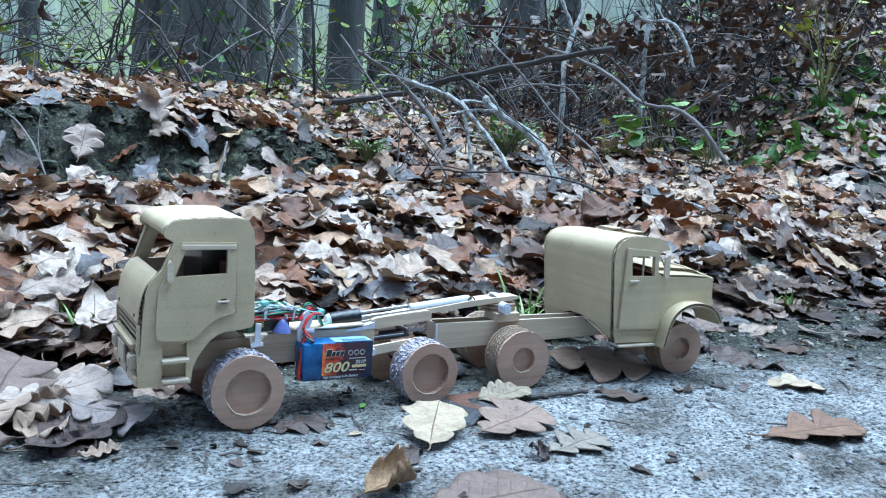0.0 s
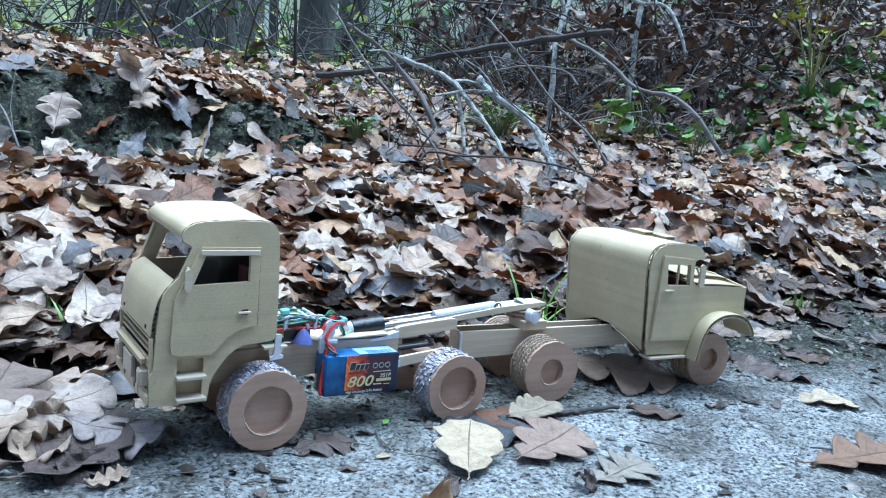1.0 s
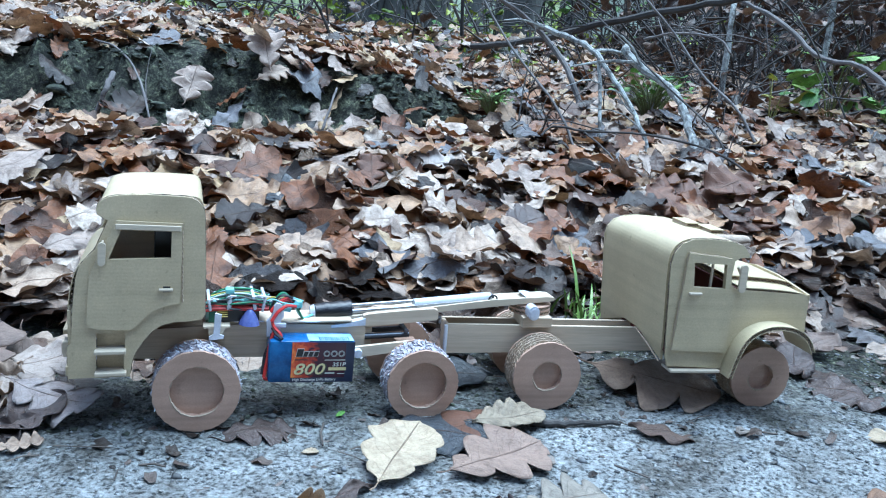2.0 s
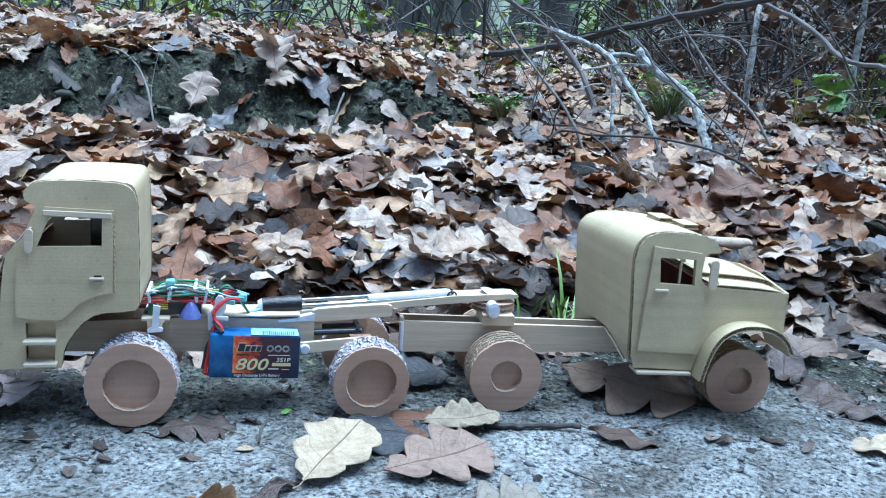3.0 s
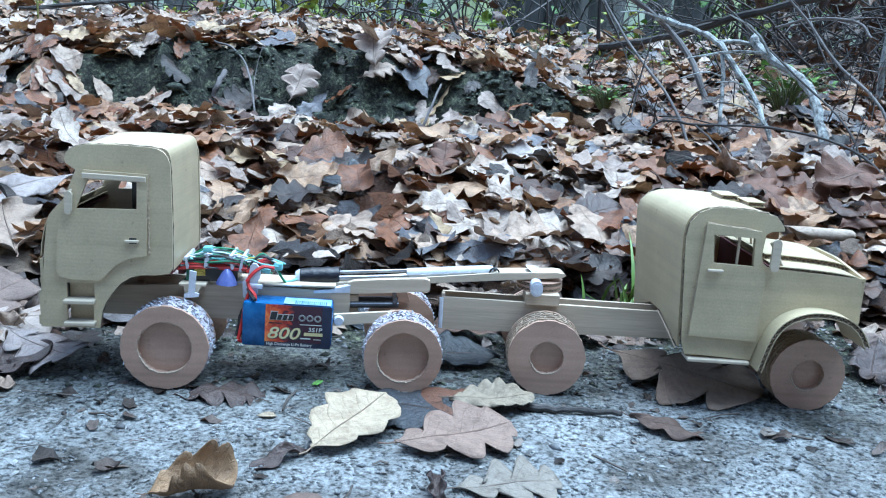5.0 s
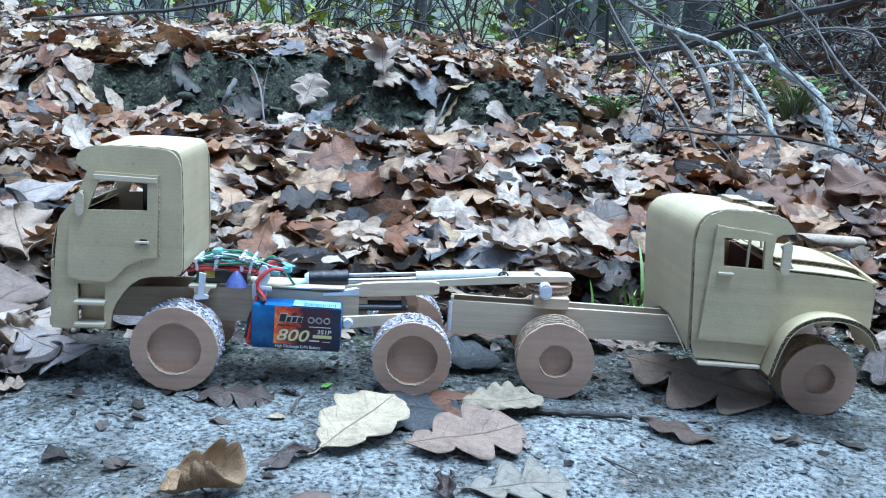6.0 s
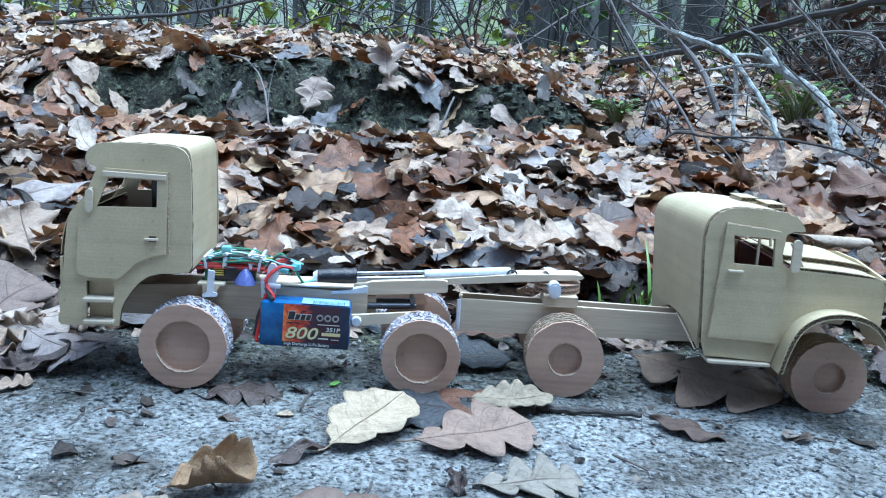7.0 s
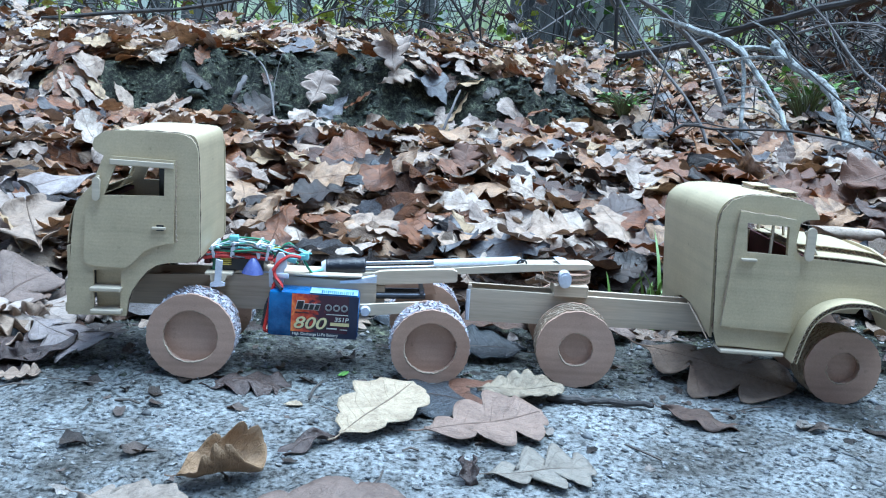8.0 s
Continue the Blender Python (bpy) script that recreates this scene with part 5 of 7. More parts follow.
def cover(x, y):
    c = np.clip((y - 0.10 - 0.10 * value_noise(x * 5, y * 5, 21)) / 0.20, 0.0, 1.0)
    return c * (1 - 0.88 * scarp(x, y)) * np.clip(1.1 - 0.9 * np.clip((value_noise(x * 3.3, y * 3.3, 22) - 0.28) * 8, 0, 1), 0, 1)


def many_leaves(name, spots, sizes, seed, nu, nv, label, tilt_sd, lift, material, shapes=24, curl=0.58):
    rng = np.random.default_rng(seed)
    forms = [leaf_grid(seed * 100 + k, nu, nv, curl) for k in range(shapes)]
    vs, us, fs, k0 = [], [], [], 0
    x, y = spots
    z = height(x, y)
    zx, zy = np.clip((height(x + 0.03, y) - z) / 0.03, -0.7, 0.7), np.clip((height(x, y + 0.03) - z) / 0.03, -0.7, 0.7)
    for i in range(len(x)):
        v, uv, f = forms[int(rng.integers(shapes))]
        yaw, tilt, td = rng.uniform(0, 6.283), min(1.25, abs(rng.normal(0, tilt_sd))), rng.uniform(0, 6.283)
        m = np.array(turn_matrix(yaw, tilt, td, 3.1416 if rng.uniform() < 0.4 else 0.0))
        s = sizes(rng, x[i], y[i]) * (1 - 0.45 * math.sin(tilt))
        p = (v - (0.5, 0, 0)) @ m.T * s
        p[:, 2] += p[:, 0] * zx[i] + p[:, 1] * zy[i]
        p += (x[i], y[i], z[i] + abs(rng.normal(0, lift)) + 0.5 * s * abs(math.sin(tilt)) * 0.6)
        vs.append(p)
        us.append(uv)
        fs.append(f + k0)
        k0 += len(v)
    me = raw_mesh(name, np.concatenate(vs), np.concatenate(us), np.concatenate(fs), material)
    return tagged(new(name, me), label, "leaves", kind="stuff")


rng = np.random.default_rng(3)
size_fn = lambda r, x, y: r.uniform(0.042, 0.088)
far_size = lambda r, x, y: r.uniform(0.06, 0.12)
everywhere = lambda x, y: 0.8 + 0 * x
many_leaves("leaf_litter", litter_spots(rng, 900, -0.75, 1.5, 0.08, 0.30, cover), size_fn, 4, 19, 5, "dark wet fallen oak leaves at the track's edge", 0.28, 0.008, LEAF_WET, 36, 0.55)
many_leaves("leaf_litter", litter_spots(rng, 3300, -0.75, 1.5, 0.24, 0.70, cover), lambda r, x, y: r.uniform(0.044, 0.098), 5, 21, 5, "deep heap of brown, rust and pale fallen oak leaves", 0.30, 0.018, LEAF_MANY, 60, 0.56)
many_leaves("leaf_litter", litter_spots(rng, 6200, -0.95, 1.7, 0.66, 1.5, cover), size_fn, 15, 17, 5, "brown and pale fallen oak leaves on the bank", 0.36, 0.016, LEAF_MANY, 60, 0.52)
many_leaves("leaf_litter", litter_spots(rng, 7000, -1.8, 3.4, 1.4, 3.2, cover), size_fn, 6, 11, 4, "fallen oak leaves covering the top of the bank", 0.50, 0.016, LEAF_MANY)
many_leaves("leaf_litter", litter_spots(rng, 2600, 1.6, 3.6, 0.15, 1.45, cover), size_fn, 7, 9, 5, "fallen oak leaves along the foot of the bank", 0.5, 0.014, LEAF_MANY)
many_leaves("leaf_litter", litter_spots(rng, 900, -1.9, -0.85, 0.15, 1.45, cover), size_fn, 8, 9, 5, "fallen oak leaves beside the track", 0.5, 0.014, LEAF_MANY)
many_leaves("leaf_litter", litter_spots(rng, 3000, -6, 9, 3.1, 9.0, everywhere), lambda r, x, y: r.uniform(0.08, 0.16), 9, 5, 3, "fallen leaves on the woodland floor", 0.4, 0.01, LEAF_MANY)
many_leaves("leaf_litter", litter_spots(rng, 3600, 3.3, 8.0, 0.15, 3.4, everywhere), far_size, 21, 5, 3, "fallen oak leaves further along the bank", 0.35, 0.012, LEAF_MANY)
many_leaves("leaf_litter", litter_spots(rng, 3600, -6.5, -1.75, 0.15, 3.4, everywhere), far_size, 22, 5, 3, "fallen oak leaves back along the bank", 0.35, 0.012, LEAF_MANY)
many_leaves("leaf_litter", litter_spots(rng, 260, -3, 4, -2.5, -0.6, everywhere), lambda r, x, y: r.uniform(0.05, 0.10), 23, 9, 5, "scattered fallen leaves on the open track", 0.12, 0.003, LEAF_MANY, 24, 0.4)


def spill(x, y):
    """Leaves thinning out from the bank's foot on to the track, further out beyond the trucks."""
    reach = np.interp(x, (-0.7, -0.1, 0.0, 0.42, 0.55, 0.72, 1.0, 2.0), (0.16, 0.10, 0.02, 0.02, 0.16, 0.30, 0.42, 0.45))
    return np.clip((y - (0.12 - reach)) / np.maximum(reach, 0.02), 0, 1) ** 1.3 * 0.8


many_leaves("leaf_litter", litter_spots(rng, 1000, -0.7, 2.0, -0.32, 0.20, spill), lambda r, x, y: r.uniform(0.035, 0.075), 24, 19, 5, "wet dark leaves strewn along the track's edge", 0.10, 0.003, LEAF_WET, 30, 0.35)
# thinner drifts that carry the litter on along the bank
drift = np.random.default_rng(77)
for n, x0, x1, y0, y1 in ((700, 1.9, 6.0, -0.12, 0.24), (1500, 1.4, 3.6, 0.2, 3.3), (900, -2.4, -0.85, 0.12, 3.3), (500, -6.0, -0.7, -0.05, 0.20), (1500, 3.0, 8.0, 0.1, 3.4)):
    many_leaves("leaf_litter", litter_spots(drift, n, x0, x1, y0, y1, everywhere), far_size, 25, 7, 3, "fallen oak leaves drifted along the bank", 0.35, 0.010, LEAF_MANY)
# small scraps of leaf trodden into the track
SCRAP = leaf_material("trodden_leaf", "island", [(0.0, (0.02, 0.015, 0.012)), (0.35, (0.06, 0.045, 0.036)), (0.6, (0.13, 0.10, 0.085)), (0.85, (0.20, 0.17, 0.15)), (1.0, (0.32, 0.29, 0.26))])
many_leaves("leaf_scraps", litter_spots(rng, 4200, -0.7, 1.8, -0.42, 0.22, lambda x, y: np.clip(0.30 + 2.2 * (y + 0.05) + spill(x, y), 0.12, 1)), lambda r, x, y: 0.005 + 0.016 * r.uniform() ** 1.6, 11, 6, 3, "small dark scraps of leaf trodden into the track", 0.30, 0.0008, SCRAP, 24, 0.9)
CRUST = leaf_material("soil_crust", "island", [(0.0, (0.05, 0.05, 0.05)), (0.25, (0.13, 0.132, 0.13)), (0.5, (0.23, 0.235, 0.235)), (0.75, (0.30, 0.31, 0.31)), (1.0, (0.40, 0.412, 0.415))], 0.8)
many_leaves("crust_flakes", litter_spots(rng, 15000, -0.5, 1.2, -0.40, 0.20, lambda x, y: 0.35 + 0.65 * (value_noise(x * 22, y * 22, 41) > 0.0)), lambda r, x, y: 0.002 + 0.005 * r.uniform() ** 2.2, 12, 4, 3, "flaking grey crust and rotted scraps on the track", 0.26, 0.0003, CRUST, 24, 0.6)

# crumbs of earth and grit
def grit(name, n, box, size, seed, material, label, keep=lambda x, y: 1.0 + 0 * x):
    r = np.random.default_rng(seed)
    x, y = litter_spots(r, n, *box, keep)
    z = height(x, y)
    base = np.array([(1, 0, 0), (-1, 0, 0), (0, 1, 0), (0, -1, 0), (0, 0, 1), (0, 0, -1)], float)
    tri = np.array([(0, 2, 4), (2, 1, 4), (1, 3, 4), (3, 0, 4), (2, 0, 5), (1, 2, 5), (3, 1, 5), (0, 3, 5)])
    m = len(x)
    s = size * r.uniform(0.4, 1.6, (m, 1, 1)) * r.uniform(0.5, 1.3, (m, 6, 1))
    a = r.uniform(0, 6.28, m)
    c, sn = np.cos(a), np.sin(a)
    v = base[None] * s * np.array([1.25, 0.9, 0.6])
    v = np.stack([v[..., 0] * c[:, None] - v[..., 1] * sn[:, None], v[..., 0] * sn[:, None] + v[..., 1] * c[:, None], v[..., 2]], -1)
    v = v + np.stack([x, y, z + size * 0.15], -1)[:, None]
    f = (tri[None] + (np.arange(m) * 6)[:, None, None]).reshape(-1, 3)
    return tagged(new(name, raw_mesh(name, v.reshape(-1, 3), None, f, material)), label, "grit", kind="stuff")


GRIT = surface("grit", [(0.3, (0.05, 0.05, 0.05)), (0.5, (0.14, 0.145, 0.15)), (0.72, (0.30, 0.32, 0.34))], 0.8, 40, 300, 0.5)
grit("soil_crumbs", 22000, (-0.6, 1.3, -0.42, 0.25), 0.0012, 31, GRIT, "grey crumbs of earth and grit on the track")
grit("soil_crumbs", 1100, (-0.6, 1.3, -0.42, 0.25), 0.0027, 32, GRIT, "dark clods of damp earth on the track", lambda x, y: 0.4 + 0.6 * (value_noise(x * 9, y * 9, 33) > 0))
CLOD = surface("dark_bank_earth", [(0.34, (0.016, 0.018, 0.014)), (0.47, (0.05, 0.056, 0.043)), (0.56, (0.10, 0.115, 0.08)), (0.66, (0.19, 0.21, 0.15))], 0.9, 90, 420, 0.9, 0.004)


def lumps(name, n, box, size, seed, material, label, keep, rounds=1):
    """Rounded uneven lumps of earth, half sunk in the ground."""
    r = np.random.default_rng(seed)
    ball = bmesh.new()
    bmesh.ops.create_icosphere(ball, subdivisions=rounds, radius=1.0)
    base = np.array([v.co[:] for v in ball.verts])
    tri = np.array([[v.index for v in f.verts] for f in ball.faces])
    ball.free()
    x, y = litter_spots(r, n, *box, keep)
    z = height(x, y)
    vs, fs = [], []
    for k in range(len(x)):
        s = size * min(2.2, math.exp(r.normal(0, 0.5))) * r.uniform(0.6, 1.4, 3) * (1.1, 1, 0.6)
        w = 1 + 0.35 * np.sin(base @ r.normal(0, 2.2, 3) + r.uniform(0, 6)) + r.normal(0, 0.13, len(base))
        vs.append(base * w[:, None] * s + (x[k], y[k], z[k]))
        fs.append(tri + k * len(base))
    return tagged(new(name, raw_mesh(name, np.concatenate(vs), None, np.concatenate(fs), material)), label, "earth", kind="stuff")


lumps("earth_lumps", 260, (-0.40, 0.36, 0.86, 1.06), 0.0070, 39, CLOD, "dark crumbled lumps of bank earth", lambda x, y: scarp(x, y) * (value_noise(x * 12, y * 12, 40) > -0.1), 2)
lumps("earth_lumps", 1000, (-0.42, 0.36, 0.84, 1.06), 0.0042, 37, CLOD, "dark crumbled lumps of bank earth", lambda x, y: scarp(x, y) * (value_noise(x * 20, y * 20, 38) > 0.05))
lumps("earth_lumps", 2600, (-0.42, 0.36, 0.84, 1.06), 0.0016, 34, CLOD, "dark crumbling earth of the bank's bare step", lambda x, y: scarp(x, y))
lumps("earth_lumps", 900, (0.24, 0.64, 0.90, 1.10), 0.0040, 35, CLOD, "dark crumbling earth between leaves", lambda x, y: scarp(x, y))
grit("earth_clods", 1600, (-0.6, 1.3, 0.0, 0.22), 0.0024, 36, CLOD, "dark damp crumbs under the trucks")

# broken twig ends on the track
TWIG_BIT = surface("broken_twig", [(0.3, (0.035, 0.03, 0.027)), (0.7, (0.15, 0.125, 0.105))], 0.85, 40, 300, 0.5)
q = random.Random(91)
bits = Shape()
for _ in range(190):
    x, y, g, ln = q.uniform(-0.6, 1.3), q.uniform(-0.36, 0.2), q.uniform(0, 6.28), q.uniform(0.006, 0.035) ** 1.0
    p0 = Vector((x, y, float(height(x, y)) + 0.0012))
    d = Vector((math.cos(g), math.sin(g), 0)) * ln
    bits.tube([p0 - d * 0.5, p0 + Vector((q.uniform(-0.002, 0.002), q.uniform(-0.002, 0.002), 0.0008)), p0 + d * 0.5], q.uniform(0.0003, 0.0008), 4)
me = bpy.data.meshes.new("twig_bits")
me.from_pydata(bits.v, [], bits.f)
me.materials.append(TWIG_BIT)
tagged(new("twig_bits", me), "short broken twig ends scattered on the track", "twigs", kind="stuff")

# ---- twigs, fallen branches and brush ----
BARK = surface("dark_bark", [(0.3, (0.028, 0.025, 0.024)), (0.7, (0.085, 0.078, 0.075))], 0.85, 14, 140, 0.7, 0.003)
PALE_BARK = surface("pale_lichened_bark", [(0.36, (0.10, 0.095, 0.09)), (0.48, (0.34, 0.35, 0.34)), (0.62, (0.52, 0.55, 0.53))], 0.8, 60, 260, 0.9, 0.003, grain=0.6)
GREY_BARK = surface("grey_twig_bark", [(0.3, (0.10, 0.09, 0.088)), (0.7, (0.24, 0.22, 0.215))], 0.8, 20, 160, 0.6, 0.002)


def branch(name, pts, r0, r1, material, label, twigs=0, seed=1):
    line = smoothed([tuple(p) for p in pts], 2)
    q = random.Random(seed)
    n = len(line)
    line = [(a + q.uniform(-1, 1) * r0 * 0.3, b + q.uniform(-1, 1) * r0 * 0.3, c + q.uniform(-1, 1) * r0 * 0.3) for a, b, c in line]
    radii = [(r0 + (r1 - r0) * i / (n - 1)) * q.uniform(0.88, 1.14) for i in range(n)]
    sh = Shape().tube(line, radii, 8)
    ob = solid(name, sh, material, label, "branch", smooth=True)
    for k in range(twigs):
        i = q.randrange(1, n - 1)
        p = Vector(line[i])
        d = Vector((q.uniform(-1, 1), q.uniform(-0.7, 0.7), q.uniform(-0.3, 1))).normalized()
        ln = q.uniform(0.04, 0.14)
        t = [p, p + d * ln * 0.5 + Vector((0, 0, q.uniform(-0.01, 0.02))), p + d * ln + Vector((q.uniform(-0.02, 0.02), 0, q.uniform(-0.02, 0.02)))]
        part("twig", Shape().tube(smoothed([tuple(a) for a in t], 1), [radii[i] * 0.45 * f for f in (1, 0.9, 0.75, 0.6, 0.45, 0.3)], 5), material, ob, "", True)
    return ob


branch("fallen_branch", [(0.656, 1.419, 0.288), (0.776, 1.307, 0.311), (0.882, 1.186, 0.361), (0.957, 1.081, 0.382), (1.011, 0.979, 0.405), (1.087, 0.856, 0.426)], 0.0081, 0.0069, BARK, "long dark fallen branch leaning over the leaf bank", 4, 1)
branch("fallen_branch", [(0.591, 1.138, 0.394), (0.669, 1.118, 0.349), (0.727, 1.123, 0.304), (0.747, 1.053, 0.244), (0.758, 1.016, 0.182)], 0.005, 0.0062, GREY_BARK, "dark forked branch propped among the leaves", 2, 2)
branch("birch_stick", [(0.655, 1.040, 0.335), (0.676, 1.012, 0.322), (0.710, 0.979, 0.309), (0.737, 0.926, 0.289), (0.739, 0.883, 0.253), (0.760, 0.831, 0.207), (0.763, 0.773, 0.159), (0.765, 0.735, 0.097)], 0.0062, 0.0038, PALE_BARK, "thin pale birch stick leaning on the bank", 4, 3)
branch("birch_stick", [(0.739, 0.925, 0.287), (0.734, 0.897, 0.238), (0.717, 0.850, 0.181), (0.706, 0.819, 0.113)], 0.0038, 0.0031, PALE_BARK, "thin pale birch stick standing in the leaves", 1, 4)
branch("birch_stick", [(0.791, 0.923, 0.300), (0.801, 0.887, 0.271), (0.829, 0.841, 0.245), (0.840, 0.790, 0.217), (0.834, 0.748, 0.187), (0.816, 0.688, 0.142), (0.804, 0.649, 0.083)], 0.0078, 0.0072, PALE_BARK, "thick white lichened stick standing on the leaf bank", 2, 5)
branch("birch_stick", [(0.733, 0.928, 0.289), (0.767, 0.935, 0.293), (0.803, 0.919, 0.287)], 0.0038, 0.0038, PALE_BARK, "short pale cross stick between the birch sticks", 0, 6)
branch("bare_twig", [(0.520, 1.070, 0.418), (0.533, 1.059, 0.398), (0.571, 1.005, 0.310), (0.605, 0.924, 0.240), (0.634, 0.840, 0.179), (0.647, 0.801, 0.121)], 0.0022, 0.0025, GREY_BARK, "straight grey twig leaning into the leaves", 2, 7)
branch("bare_twig", [(0.761, 0.870, 0.415), (0.773, 0.814, 0.374), (0.822, 0.795, 0.323), (0.843, 0.730, 0.253), (0.867, 0.659, 0.213), (0.881, 0.617, 0.159)], 0.0020, 0.0025, GREY_BARK, "straight grey twig leaning into the leaves", 4, 8)
branch("bare_twig", [(0.564, 0.757, 0.141), (0.582, 0.773, 0.152), (0.598, 0.767, 0.158), (0.631, 0.733, 0.152), (0.683, 0.689, 0.159), (0.715, 0.629, 0.159), (0.753, 0.574, 0.152), (0.776, 0.501, 0.133), (0.791, 0.455, 0.091)], 0.0022, 0.0018, BARK, "thin dark arching twig over the leaves", 4, 9)
branch("bare_twig", [(0.631, 0.733, 0.152), (0.629, 0.646, 0.132), (0.617, 0.585, 0.117), (0.608, 0.537, 0.075)], 0.0016, 0.0013, BARK, "thin dark arching twig over the leaves", 0, 10)
branch("bare_twig", [(0.822, 0.907, 0.318), (0.845, 0.839, 0.332), (0.857, 0.775, 0.329), (0.889, 0.757, 0.323), (0.893, 0.733, 0.299)], 0.0022, 0.0022, GREY_BARK, "thin arching bare twig", 3, 11)
branch("bare_twig", [(0.744, 1.096, 0.410), (0.791, 0.976, 0.332), (0.811, 0.805, 0.242), (0.816, 0.631, 0.171), (0.817, 0.585, 0.122)], 0.0014, 0.0018, BARK, "long thin dark twig across the brush", 3, 12)
branch("bare_twig", [(0.044, 1.668, 0.323), (0.057, 1.665, 0.368), (0.077, 1.663, 0.397), (0.139, 1.659, 0.449)], 0.0031, 0.0025, PALE_BARK, "thin pale twig on the bank's crest", 2, 13)
branch("bare_twig", [(-0.641, 1.426, 0.294), (-0.452, 1.488, 0.325), (-0.332, 1.517, 0.343), (-0.193, 1.541, 0.382), (-0.040, 1.603, 0.438)], 0.0047, 0.0038, BARK, "dark bough lying across the bank's crest", 5, 14)
branch("bare_twig", [(0.347, 1.659, 0.299), (0.325, 1.658, 0.349), (0.301, 1.658, 0.383), (0.246, 1.655, 0.449)], 0.0044, 0.0031, BARK, "dark crooked twig on the bank's crest", 4, 15)
branch("root_stub", [(-0.140, 0.896, 0.128), (-0.134, 0.898, 0.147), (-0.125, 0.900, 0.171), (-0.115, 0.922, 0.192)], 0.0038, 0.005, GREY_BARK, "broken root stub in the bare earth", 0, 16)
branch("root", [(-0.153, 1.027, 0.242), (-0.116, 1.013, 0.234), (-0.083, 0.958, 0.201), (-0.062, 0.879, 0.142), (-0.052, 0.840, 0.083)], 0.0018, 0.0018, GREY_BARK, "thin hanging root on the earth step", 1, 17)
branch("root_stub", [(0.22, 0.90, 0.12), (0.235, 0.92, 0.16), (0.25, 0.95, 0.19)], 0.0025, 0.0018, GREY_BARK, "short broken twig in the leaves", 0, 18)
branch("sapling", [(0.747, 1.787, 0.323), (0.739, 1.778, 0.464), (0.736, 1.803, 0.644)], 0.0056, 0.0044, BARK, "straight dark sapling stem", 3, 19)
# to the right: birch sticks, brush and a leaning twig
branch("birch_stick", [(1.34, 1.27, 0.62), (1.31, 1.26, 0.56), (1.27, 1.24, 0.50), (1.23, 1.22, 0.43), (1.20, 1.18, 0.36), (1.20, 1.17, 0.14)], 0.0069, 0.0075, PALE_BARK, "white forked birch stick in the brambles", 0, 20)
branch("birch_stick", [(1.24, 1.30, 0.64), (1.26, 1.25, 0.55), (1.27, 1.24, 0.50)], 0.005, 0.0056, PALE_BARK, "white birch fork in the brambles", 0, 21)
branch("birch_stick", [(1.55, 1.22, 0.66), (1.52, 1.21, 0.59), (1.49, 1.19, 0.52), (1.48, 1.18, 0.2)], 0.0069, 0.0075, PALE_BARK, "white birch stem in the brambles", 1, 22)
branch("birch_stick", [(1.44, 1.2, 0.58), (1.48, 1.19, 0.55), (1.53, 1.14, 0.56), (1.53, 1.08, 0.50), (1.54, 1.05, 0.42)], 0.005, 0.0038, PALE_BARK, "crooked white birch stick in the brambles", 1, 23)
branch("fallen_branch", [(1.12, 1.16, 0.45), (1.17, 1.08, 0.42), (1.21, 0.98, 0.37), (1.22, 0.91, 0.31), (1.26, 0.79, 0.30), (1.30, 0.70, 0.18)], 0.0044, 0.0056, GREY_BARK, "grey fallen branch among the leaves", 3, 24)
branch("bare_twig", [(0.92, 1.24, 0.49), (1.11, 1.11, 0.49), (1.15, 1.02, 0.45), (1.19, 0.93, 0.39), (1.24, 0.82, 0.2)], 0.0025, 0.0018, BARK, "thin dark arching twig in the brambles", 4, 25)
branch("birch_stick", [(0.95, 0.82, 0.125), (1.00, 0.72, 0.125), (1.05, 0.60, 0.115), (1.08, 0.52, 0.09)], 0.0038, 0.0038, PALE_BARK, "pale stick lying on the leaves", 0, 26)


def brush(name, n, box, length, seed, label, radius, material, up=0.6):
    """A tangle of thin bare stems."""
    q = random.Random(seed)
    sh = Shape()
    for _ in range(n):
        x, y = q.uniform(box[0], box[1]), q.uniform(box[2], box[3])
        p = Vector((x, y, float(height(x, y)) - 0.02))
        d = Vector((q.gauss(0, 0.8), q.gauss(0, 0.5), abs(q.gauss(up, 0.4)) + 0.1)).normalized()
        ln = length * q.uniform(0.4, 1.3)
        pts = [p]
        for _ in range(5):
            d = (d + Vector((q.gauss(0, 0.25), q.gauss(0, 0.25), q.gauss(-0.10, 0.22)))).normalized()
            pts.append(pts[-1] + d * ln / 5)
        r = radius * q.uniform(0.5, 1.5)
        sh.tube(pts, [r, r * 0.9, r * 0.8, r * 0.65, r * 0.5, r * 0.3], 4, False)
        for _ in range(2):
            k = q.randrange(1, 5)
            e = (d + Vector((q.gauss(0, 0.8), q.gauss(0, 0.6), q.gauss(0, 0.5)))).normalized()
            sh.tube([pts[k], pts[k] + e * ln * 0.12, pts[k] + e * ln * 0.25 + Vector((0, 0, q.gauss(0, 0.02)))], [r * 0.5, r * 0.4, r * 0.25], 4, False)
    me = bpy.data.meshes.new(name)
    me.from_pydata(sh.v, [], sh.f)
    me.materials.append(material)
    return tagged(new(name, me), label, "brush", kind="stuff")


